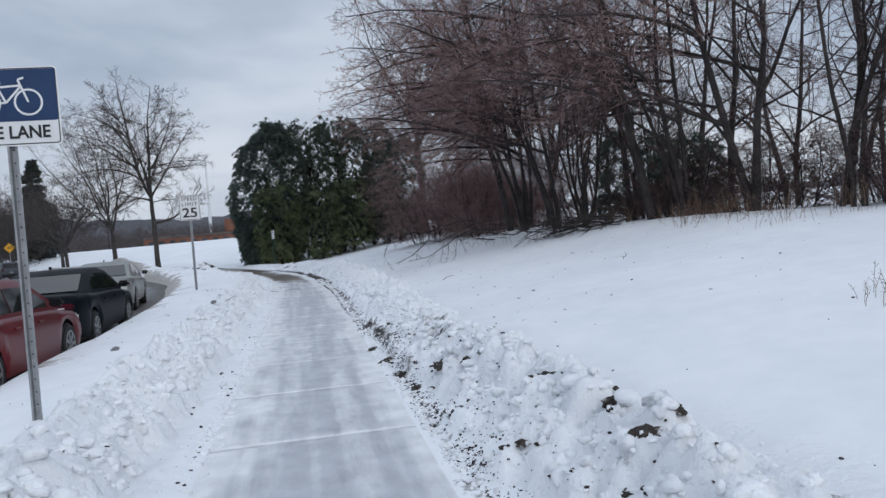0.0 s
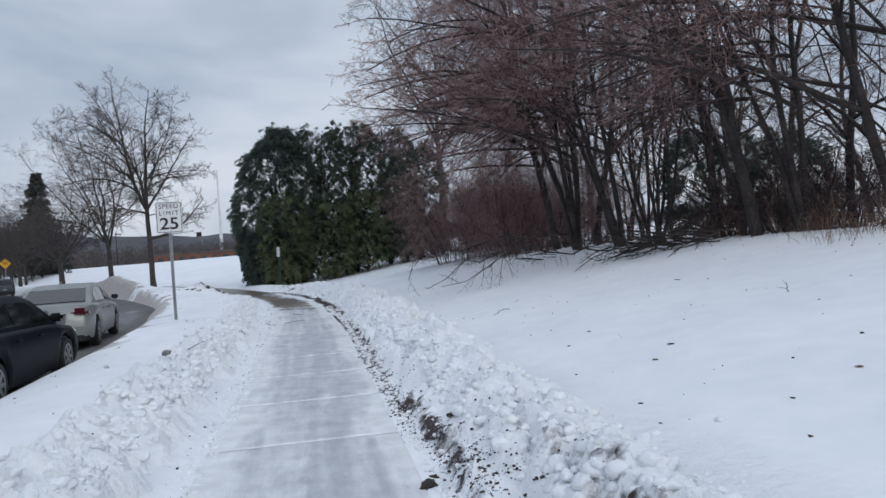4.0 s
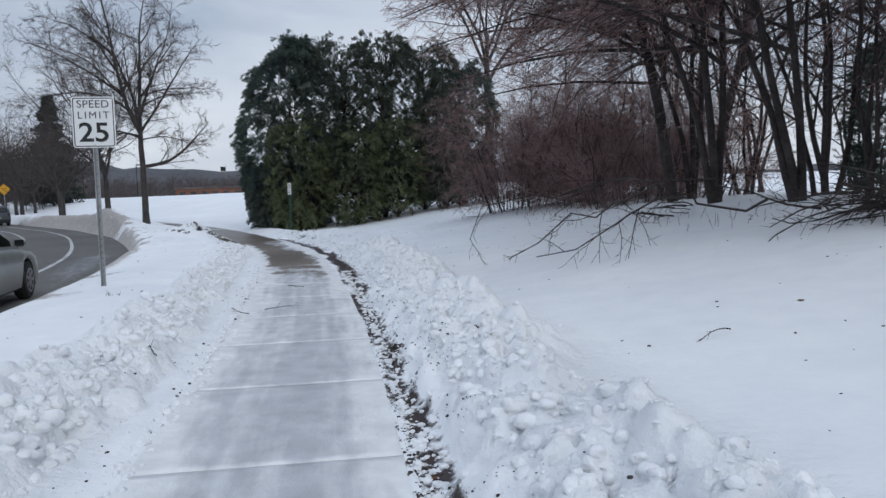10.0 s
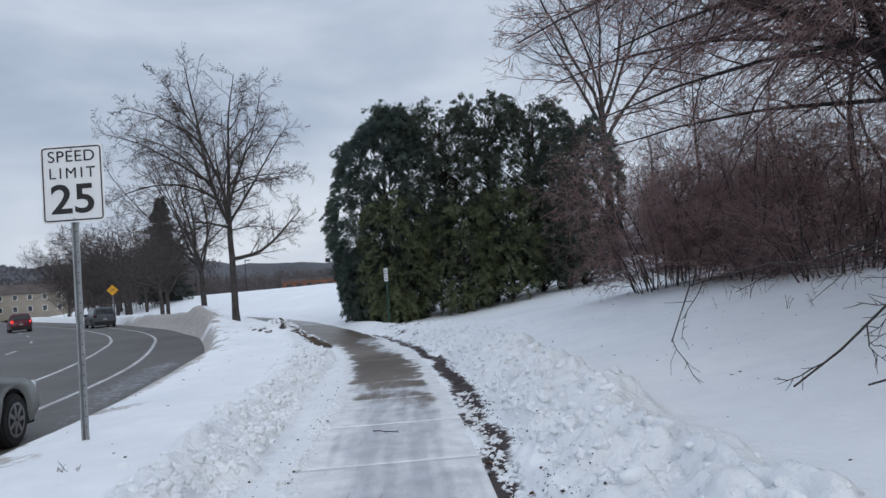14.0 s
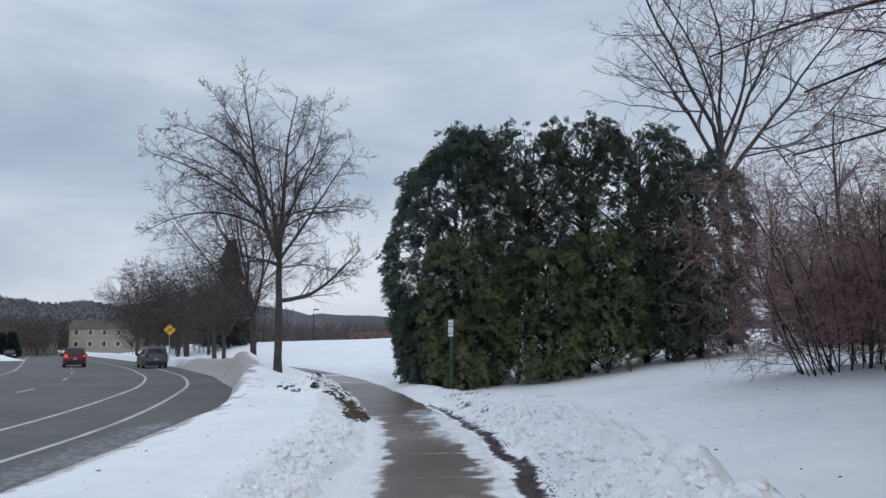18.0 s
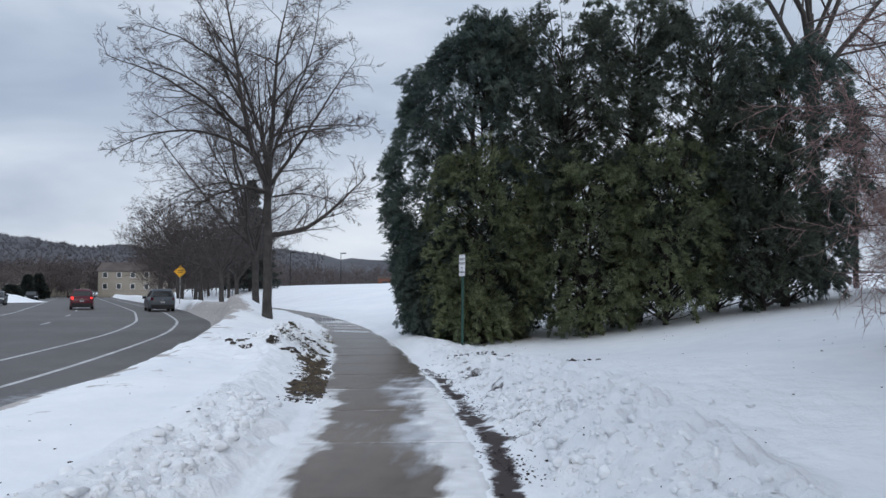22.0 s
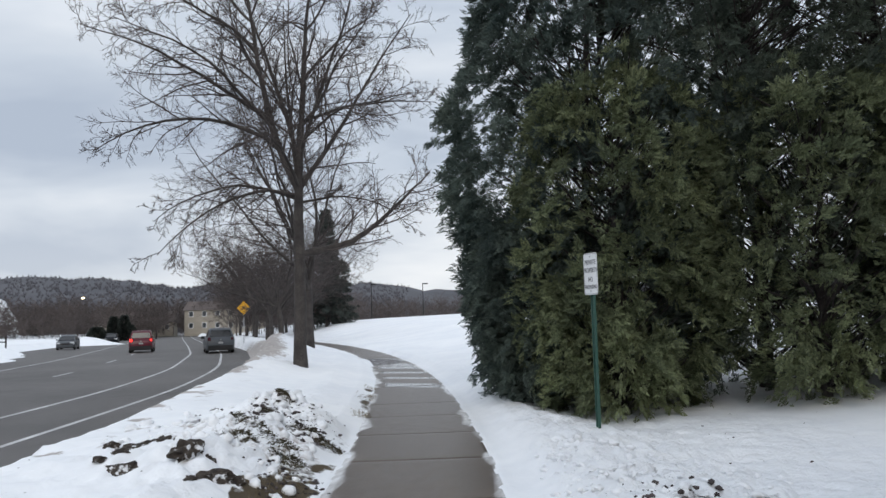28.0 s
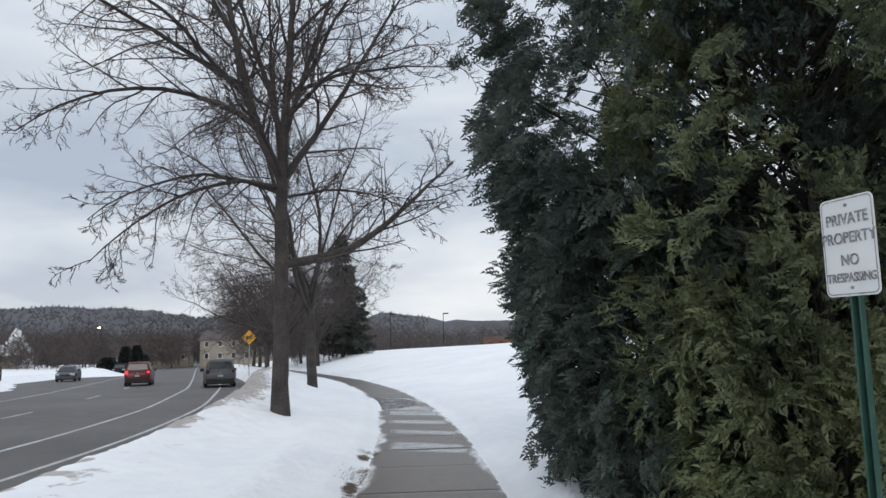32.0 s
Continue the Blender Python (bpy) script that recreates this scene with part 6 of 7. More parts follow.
    for a in axles:
        for side in (-1, 1):
            rot = Matrix.Translation((side * (hw - 0.115), a, wr)) @ Matrix.Rotation(radians(90), 4, "Y")
            g = cyl(wr, wr, -0.10, 0.10, 28, rot)
            bmesh.ops.bevel(g, geom=[e for e in g.edges if len(e.link_faces) == 2 and any(len(f.verts) > 4 for f in e.link_faces)], offset=0.03, segments=2, affect="EDGES")
            wheel = part("wheel", cyl(0.05, 0.05, -0.10, 0.105, 12, rot), UNDER, ob)
            part("tyre", g, RUBBER, wheel)
            g = bmesh.new()
            cyl(wr * 0.64, wr * 0.64, side * 0.098 - 0.004, side * 0.098 + 0.004, 24, rot, g)
            part("rim_back", g, UNDER, wheel)
            g = bmesh.new()
            for i in range(7):
                sp = Matrix.Rotation(2 * math.pi * i / 7, 4, "Z")
                before = len(g.verts)
                box(-0.026, 0.02, side * 0.104 - 0.006, 0.026, wr * 0.62, side * 0.104 + 0.006, bm=g)
                g.verts.ensure_lookup_table()
                for v in g.verts[before:]:
                    v.co = rot @ sp @ v.co
            for i in range(28):
                a0, a1 = 2 * math.pi * i / 28, 2 * math.pi * (i + 1) / 28
                g.faces.new([g.verts.new(rot @ Vector((rr * math.cos(t), rr * math.sin(t), side * 0.108))) for rr, t in ((wr * 0.66, a0), (wr * 0.66, a1), (wr * 0.56, a1), (wr * 0.56, a0))])
            bmesh.ops.recalc_face_normals(g, faces=g.faces[:])
            part("rim", g, RIM, wheel)
    return ob


def along(y):
    """Heading of the road there, in degrees, for a car that points along +y."""
    return math.degrees(math.atan(-float(np.interp(y, FINE, EDGE_SLOPE))))


def placed(name, label, xr, yr, xf, yf, paint_mat, W, base_frac=(-0.585, 0.60), L=4.6, **kw):
    """By the right-hand wheels: rear and front contact points."""
    dx, dy = xf - xr, yf - yr
    n = math.hypot(dx, dy)
    ux, uy = dx / n, dy / n
    mid = (sum(base_frac) / 2) * L / 2
    cx, cy = (xr + xf) / 2 - ux * mid, (yr + yf) / 2 - uy * mid
    lx, ly = -uy, ux
    off = W / 2 - 0.06
    return car(name, label, (cx + lx * off, cy + ly * off, ROAD_Z), math.degrees(math.atan2(-ux, uy)), paint_mat, L=L, W=W, **kw)


placed("parked_sedan", "dusty red sedan parked at the snowy kerb", -5.35, 8.3, -5.85, 10.95, PAINT_RED, 1.80)
placed("parked_sedan", "black sedan with salt film parked at the kerb", -6.5, 13.2, -7.1, 15.85, PAINT_BLACK, 1.84, L=4.8)
placed("parked_sedan", "silver sedan parked at the kerb, clean of snow", -8.98, 20.7, -9.78, 23.25, PAINT_SILVER, 1.78, L=4.55)
car("parked_suv", "dark grey sport utility car parked in the bend", (-42.6, 69.6, ROAD_Z), along(70) + 2, PAINT_GREY, L=4.55, W=1.86, H=1.66, kind="suv")
car("maroon_suv", "maroon sport utility car with lit tail lights driving away", (-52.5, 72.0, ROAD_Z), along(74), PAINT_MAROON, L=4.28, W=1.78, H=1.65, kind="suv", lit=True)
car("silver_hatchback", "silver-grey hatchback facing this way on the far side", (-73.5, 81.5, ROAD_Z), along(90) + 180, PAINT_GREY, L=4.4, W=1.76, H=1.5, kind="hatch")
car("dark_hatchback", "dark hatchback parked on the far side of the road", (-93.5, 103.5, ROAD_Z), along(115) + 180, PAINT_BLACK, L=4.3, W=1.76, H=1.48, kind="hatch")


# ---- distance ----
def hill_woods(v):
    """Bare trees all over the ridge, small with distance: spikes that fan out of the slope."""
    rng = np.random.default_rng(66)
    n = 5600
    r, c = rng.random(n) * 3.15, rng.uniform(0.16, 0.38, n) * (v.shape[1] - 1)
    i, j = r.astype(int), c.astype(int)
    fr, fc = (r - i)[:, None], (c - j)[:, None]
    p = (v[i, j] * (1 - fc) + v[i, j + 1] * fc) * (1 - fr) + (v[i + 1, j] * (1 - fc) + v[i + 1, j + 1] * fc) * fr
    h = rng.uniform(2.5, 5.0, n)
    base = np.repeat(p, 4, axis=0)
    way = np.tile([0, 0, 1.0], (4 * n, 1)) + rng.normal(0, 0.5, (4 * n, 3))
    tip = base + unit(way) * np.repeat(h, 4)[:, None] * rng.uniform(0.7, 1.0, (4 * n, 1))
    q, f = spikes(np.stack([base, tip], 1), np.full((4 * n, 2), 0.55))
    # same haze as the ridge, mixed into the twigs' blue-grey colour
    tagged(new("ridge_woods", mesh_of("ridge_woods", q, f, material("haze_tinted_woods", (0.066, 0.065, 0.074), (0.098, 0.096, 0.106), 0.02, 0.95, bump=0.0, island=0.06))), "bare woods on the far ridge", "woods", kind="stuff")


def hills():
    """A long wooded ridge on the left, and lower ground that closes the view."""
    ang = np.radians(np.linspace(-115, 115, 240))
    rows = []
    for i, (dist, f) in enumerate(((520, 0.0), (640, 0.35), (800, 0.72), (980, 1.0), (1250, 0.9), (1500, 0.6))):
        deg = -np.degrees(ang)
        top = np.interp(deg, [-115, -60, -30, -10, 5, 18, 26, 30, 36, 44, 50, 54, 60, 66, 80, 115], [20, 20, 22, 26, 36, 40, 42, 46, 50, 54, 60, 64, 64, 56, 50, 46])
        x, y = np.sin(ang) * dist, np.cos(ang) * dist
        n = value_noise(x, y, 70, 41) - 0.5
        z = -1 + f * (top * dist / 900 + 14 * n + 9 * (value_noise(x, y, 22, 42) - 0.5))
        rows.append(np.stack([x, y, z], 1))
    v = np.stack(rows)
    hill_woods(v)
    n, k = v.shape[:2]
    idx = np.arange(n * k).reshape(n, k)
    q = np.stack([idx[:-1, :-1], idx[1:, :-1], idx[1:, 1:], idx[:-1, 1:]], axis=2).reshape(-1, 4)
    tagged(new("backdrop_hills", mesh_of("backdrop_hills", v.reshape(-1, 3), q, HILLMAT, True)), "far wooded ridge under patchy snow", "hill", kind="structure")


hills()


def far_woods(seed, count, where, label, height=(7, 11), twigs=26, ratio=0.5, thick=1.0):
    """Distant leafless trees that nobody could count: upright stems with fans of twigs."""
    rng = np.random.default_rng(seed)
    x, y, z = where(rng, count)
    h = rng.uniform(*height, count)
    base = np.stack([x, y, z - 0.5], 1)
    stem = wander(rng, base, np.tile([0, 0, 1.0], (count, 1)) + rng.normal(0, 0.10, (count, 3)), h * 0.75, 4, 0.08, 0.02)
    sr = np.linspace(1, 0.3, 4)[None, :] * (0.007 * h)[:, None]
    l1, r1 = sprout(rng, stem, sr, twigs, 0.10, 1.0, 58, ratio, 2, 0.12, 0.08, rmin=0.05 * thick, taper=0.5)
    l2, r2 = sprout(rng, l1, r1, 3, 0.2, 1.0, 46, 0.6, 2, 0.1, 0.05, rmin=0.045 * thick, taper=0.6)
    v, q = merge([tubes(stem, sr, 3), tubes(l1, r1, 3)])
    v2, q2 = spikes(l2, r2 * 1.3)
    ob = new("far_woods", mesh_of("far_woods", v, q, FARWOOD))
    tagged(ob, label, "woods", kind="stuff")
    tagged(part("twigwork", mesh_of("twigwork", v2, q2, FARWOOD), None, ob), kind="stuff")


def band(a0, a1, d0, d1):
    def where(rng, n):
        a = np.radians(rng.uniform(a0, a1, n))
        d = rng.uniform(d0, d1, n)
        return -np.sin(a) * d, np.cos(a) * d, np.full(n, 0.8)
    return where


far_woods(61, 520, band(10, 37, 300, 350), "far belt of leafless woods behind the snow field", (10, 15), 11, 0.6)
far_woods(62, 480, band(34, 66, 215, 290), "leafless woods behind the houses", (6, 13), 13, 0.7, 1.2)
far_woods(64, 170, band(41.5, 63, 188, 222), "brown leafless scrub round the houses", (4, 9), 18, 0.85, 1.0)
far_woods(65, 360, band(38, 66, 235, 300), "leafless woods behind the houses", (7, 12), 13, 0.8, 1.3)
far_woods(67, 110, band(29, 35.5, 125, 195), "bare trees behind the street row", (6, 10.5), 16, 0.8, 0.7)
far_woods(63, 110, band(-50, 10, 110, 170), "bare woods behind the rise", (5, 8), 14)


def house(name, label, at, rz, w, d, h, roof_h, wall_mat, roof_mat, storeys=1, bays=3, snow=False, gable_front=False):
    ob = thing(name, label, "house", at, rz)
    wall = part("wall", box(-w / 2, -d / 2, -1.0, w / 2, d / 2, h), wall_mat, ob)
    bm = bmesh.new()
    o = 0.4
    pts = [(-w / 2 - o, -d / 2 - o, h - 0.1), (w / 2 + o, -d / 2 - o, h - 0.1), (w / 2 + o, d / 2 + o, h - 0.1), (-w / 2 - o, d / 2 + o, h - 0.1)]
    ridge = [(0, -d / 2 - o, h + roof_h), (0, d / 2 + o, h + roof_h)] if gable_front else [(-w / 2 - o, 0, h + roof_h), (w / 2 + o, 0, h + roof_h)]
    v = [bm.verts.new(p) for p in pts + ridge]
    faces = ((0, 1, 4), (1, 2, 5, 4), (2, 3, 5), (3, 0, 4, 5)) if gable_front else ((0, 1, 5, 4), (1, 2, 5), (2, 3, 4, 5), (3, 0, 4))
    for f in faces:
        bm.faces.new([v[i] for i in f])
    bm.faces.new([v[i] for i in (3, 2, 1, 0)])
    bmesh.ops.recalc_face_normals(bm, faces=bm.faces[:])
    part("roof", bm, CLOD if snow else roof_mat, ob)
    for s in range(storeys):
        for b in range(bays):
            cx = -w / 2 + w * (b + 0.5) / bays
            z0 = 0.9 + s * 2.8
            win = part("window", box(cx - 0.55, -d / 2 - 0.06, z0, cx + 0.55, -d / 2 - 0.01, z0 + 1.35), WHITE, ob)
            part("pane", box(cx - 0.46, -d / 2 - 0.08, z0 + 0.08, cx + 0.46, -d / 2 - 0.055, z0 + 1.27), PANE, win)
    return ob


house("apartment_house", "tan two-storey house behind the bend", (-134, 172, 0.8), 30, 19, 9, 5.4, 2.2, STUCCO, ROOF, 2, 6)
house("low_house", "long low house with brown roof among trees", (-166, 172, 0.8), 40, 20, 10, 2.8, 3.0, STUCCO, ROOF, 1, 6)
house("gabled_house", "white steep-gabled house with snow on its roof", (-186, 148, 1.6), 52, 6.5, 11, 2.6, 6.2, SIDING, ROOF, 1, 2, True, True)
house("low_house", "low tan house with a snow-covered roof across the road", (-180, 135, 1.2), 54, 15, 9, 2.6, 2.4, STUCCO, ROOF, 1, 3, True)
chimney = thing("chimney_house", "tan house with a tall square chimney", "house", (-199, 147, 1.6), 52)
part("wall", box(-6, -4, -1, 6, 4, 4.4), STUCCO, chimney)
part("roof", box(-6.4, -4.4, 4.4, 6.4, 4.4, 5.0, 0.1), ROOF, chimney)
part("chimney", box(-1.5, -1.3, 5.0, 1.5, 1.3, 11.4, 0.05), STUCCO, chimney)
part("chimney_cap", box(-1.7, -1.5, 11.4, 1.7, 1.5, 11.7, 0.03), CLOD, chimney)


def brick_hall():
    """The long orange-brick building seen over the snow field."""
    ob = thing("brick_building", "long low orange-brick building beyond the snow field", "building", (-84, 240, 2.6), -4)
    part("wall", box(-13, -6, -1.5, 22, 6, 2.6), BRICK, ob)
    part("parapet", box(-13.3, -6.3, 2.6, 22.3, 6.3, 3.3), ROOF, ob)
    part("upper_storey", box(14, -5, 2.6, 22, 5, 7.5), BRICK, ob)
    for i in range(9):
        x = -11.5 + i * 3.6
        win = part("window", box(x, -6.12, 0.7, x + 1.9, -6.02, 1.9), ROOF, ob)
        part("pane", box(x + 0.1, -6.18, 0.8, x + 1.8, -6.10, 1.8), PANE, win)


brick_hall()


def lamp_post(x, y, h):
    ob = thing("lamp_post", "tall car-park lamp post with a flat head", "lamp post", (x, y, 1.0), 20, "car-park lamps")
    part("pole", cyl(0.11, 0.08, -1.0, h, 10), UNDER, ob)
    part("lamp_head", box(-0.1, -0.3, h, 1.3, 0.3, h + 0.25, 0.05), UNDER, ob)


lamp_post(-92, 172, 9.2)
lamp_post(-88, 190, 9.8)
mast = thing("flag_mast", "pale mast rising behind the far building", "mast", (-113, 353, 1.0))
part("mast_base", cyl(0.9, 0.7, -1, 22, 10), SIDING, mast)
part("mast_top", cyl(0.55, 0.35, 22, 46, 10), SIDING, mast)
pole = thing("flagpole", "thin flagpole with a dark limp flag", "flagpole", (-118, 340, 1.0))
part("pole", cyl(0.12, 0.06, -1, 17, 8), STEEL, pole)
part("flag", box(-2.4, -0.06, 14, 0, 0.06, 16, 0.02), UNDER, pole)


def street_light():
    ob = thing("street_light", "street light burning beside the far houses", "street lamp", (-181, 168, 0.8), 30)
    part("pole", cyl(0.12, 0.08, -0.5, 10.2, 8), UNDER, ob)
    part("arm", box(-0.06, -1.6, 10.1, 0.06, 0.1, 10.25), UNDER, ob)
    part("lamp", box(-0.30, -2.2, 9.95, 0.30, -1.4, 10.25, 0.06), LAMPGLOW, ob)


street_light()


# ---- broken snow, soil and litter ----
def icosa(fine):
    bm = bmesh.new()
    bmesh.ops.create_icosphere(bm, subdivisions=fine, radius=1)
    v = np.array([tuple(x.co) for x in bm.verts])
    bm.verts.index_update()
    f = np.array([[x.index for x in fc.verts] for fc in bm.faces])
    bm.free()
    return v, f


ICO_V, ICO_F = icosa(1)
ICO2_V, ICO2_F = icosa(2)


def chunks(name, label, category, rng, x, y, size, mat, sink=0.3, flat=0.7, rough=0.28, smooth=False):
    """Many uneven lumps lying on the ground, joined: nobody could count them."""
    n = len(x)
    z = ground_z(x, y) + size * flat * (1 - 2 * sink) * 0.5
    iv, jf = (ICO2_V, ICO2_F) if smooth else (ICO_V, ICO_F)
    # rounded but uneven: a few random swells over each lump
    swell = np.zeros((n, len(iv)))
    for amp, freq in ((1.0, 1.6), (0.6, 3.4)):
        ax = rng.normal(0, freq, (n, 1, 3))
        swell += amp * np.sin((iv[None] * ax).sum(2) + rng.random((n, 1)) * 6.283)
    sc = size[:, None, None] * (1 + rough * swell[..., None] + rng.normal(0, rough * 0.36, (n, len(iv), 1))) * np.stack([rng.uniform(0.7, 1.3, n), rng.uniform(0.7, 1.3, n), np.full(n, flat)], 1)[:, None, :]
    a = rng.random(n) * 6.283
    v = iv[None] * sc
    vx = v[..., 0] * np.cos(a)[:, None] - v[..., 1] * np.sin(a)[:, None]
    vy = v[..., 0] * np.sin(a)[:, None] + v[..., 1] * np.cos(a)[:, None]
    v = np.stack([vx, vy, v[..., 2]], 2) + np.stack([x, y, z], 1)[:, None, :]
    f = (jf[None] + (np.arange(n) * len(iv))[:, None, None]).reshape(-1, 3)
    return tagged(new(name, mesh_of(name, v.reshape(-1, 3), f, mat, smooth)), label, category, kind="stuff")


def from_path(s, y):
    sl = np.interp(y, FINE, PATH_SLOPE)
    return path_x(y) + s / np.sqrt(1 + sl ** 2), y - s * sl / np.sqrt(1 + sl ** 2)


def scatter_ground():
    rng = np.random.default_rng(77)
    n = 9000
    y = rng.uniform(-1, 32, n)
    s = np.where(rng.random(n) < 0.5, 1.05 + np.abs(rng.normal(0, 0.40, n)), -1.15 - np.abs(rng.normal(0, 0.27, n)))
    x, y = from_path(s, y)
    chunks("snow_clods", "broken clods of shovelled snow along the path", "snow", rng, x, y, 0.010 + 0.044 * rng.random(n) ** 3.0, CLOD, 0.56, 0.75, 0.30, True)
    n = 20000
    y = rng.uniform(-1, 35.8, n)
    s = np.interp(y, SOIL_Y, SOIL_S) + np.where(rng.random(n) < 0.3, np.abs(rng.normal(0, 0.22, n)), rng.normal(0, 0.06, n)) + 0.03 * np.sin(y * 1.7)
    keep = value_noise(s * 2, y, 0.35, 56) > 0.38
    x, y = from_path(s[keep], y[keep])
    n = len(x)
    chunks("soil_clods", "dark wet soil crumbs along the path's edge", "soil", rng, x, y, 0.003 + 0.010 * rng.random(n) ** 4, SOIL)
    n = 900
    y = rng.uniform(-1, 10, n)
    s = 0.95 + np.abs(rng.normal(0, 0.22, n))
    keep = value_noise(s, y, 0.5, 55) > 0.68
    x, y = from_path(s[keep], y[keep])
    chunks("sod_clods", "torn turf and soil in the shovelled snow", "soil", rng, x, y, 0.003 + 0.014 * rng.random(len(x)) ** 3.5, SOIL)
    # crumbs of snow and specks of dirt along both edges
    n = 5200
    y = rng.uniform(2, 24, n)
    side = np.where(rng.random(n) < 0.5, 1, -1)
    s = side * (0.74 + np.abs(rng.normal(0, 0.10, n)) - 0.05)
    x, y = from_path(s, y)
    chunks("snow_crumbs", "small snow crumbs along the path's edges", "snow", rng, x, y, 0.004 + 0.026 * rng.random(n) ** 2.6, CLOD, 0.5, 0.7, 0.36, True)
    n = 320
    y = rng.uniform(2, 26, n)
    s = -0.74 - np.abs(rng.normal(0, 0.16, n))
    x, y = from_path(s, y)
    chunks("dirt_specks", "specks of dark soil and bark on trodden snow", "soil", rng, x, y, 0.003 + 0.014 * rng.random(n) ** 3, SOIL)
    # heap of sods left of the path
    n = 1100
    x = rng.normal(-12.3, 0.55, n)
    y = 37.6 - (x + 12.3) * 0.5 + rng.normal(0, 0.5, n)
    keep = (path_s(x, y) < -0.95) & (value_noise(x, y, 0.4, 57) > 0.42)
    chunks("sod_heap", "crumbs of torn sod in a heap of dirty snow", "soil", rng, x[keep], y[keep], 0.004 + 0.026 * rng.random(keep.sum()) ** 3, SOIL, 0.4, 0.6, 0.30, True)
    n = 700
    x = rng.normal(-12.2, 0.7, n)
    y = 37.4 - (x + 12.2) * 0.5 + rng.normal(0, 0.7, n)
    keep = path_s(x, y) < -1.0
    chunks("heap_snow", "snow lumps in the sod heap", "snow", rng, x[keep], y[keep], 0.012 + 0.055 * rng.random(keep.sum()) ** 3, CLOD, 0.58, 0.8, 0.30, True)
    x, y = rng.normal(-7.25, 0.6, 260), rng.normal(36.0, 0.24, 260)
    chunks("soil_clods", "soil crumbs on the snow before the hedge", "soil", rng, x, y, 0.006 + 0.035 * rng.random(260) ** 3, SOIL, 0.3, 0.6)
    n = 1500
    y = rng.uniform(30, 37.5, n)
    x, y = from_path(0.95 + np.abs(rng.normal(0, 0.75, n)), y)
    chunks("snow_clods", "trampled broken snow before the hedge", "snow", rng, x, y, 0.006 + 0.03 * rng.random(n) ** 2.6, CLOD, 0.5, 0.65, 0.40, True)
    # crumbs of soil over the bare turf strip
    n = 1500
    y = rng.uniform(32.2, 36.9, n)
    s = -np.interp(y, [33, 36], [0.95, 1.08]) + rng.normal(0, 0.15, n)
    x, y = from_path(s, y)
    chunks("turf_crumbs", "dark crumbs of soil over bare turf", "soil", rng, x, y, 0.004 + 0.02 * rng.random(n) ** 3, SOIL, 0.3, 0.6)
    # gritty lumps on the ploughed bank
    n = 260
    y = rng.uniform(46, 62, n)
    d = np.abs(rng.normal(0.7, 0.5, n))
    sl = np.interp(y, FINE, EDGE_SLOPE)
    x = edge_x(y) + d / np.sqrt(1 + sl ** 2)
    chunks("bank_lumps", "gritty frozen lumps on the ploughed bank", "snow", rng, x, y, 0.008 + 0.04 * rng.random(n) ** 3, material("gritty_snow", (0.40, 0.37, 0.345), (0.66, 0.64, 0.62), 6, 0.85, bump=0.5, island=0.2), 0.3, 0.8, 0.2)
    # specks of bark and leaf on the snow
    n = 900
    y = rng.uniform(1, 40, n)
    s = np.where(rng.random(n) < 0.3, rng.uniform(-4.5, -0.9, n), rng.uniform(1.3, 12, n))
    x, y = from_path(s, y)
    chunks("bark_specks", "specks of bark and leaf on the snow", "litter", rng, x, y, 0.006 + 0.014 * rng.random(n) ** 3, SOIL, 0.2, 0.45)


scatter_ground()


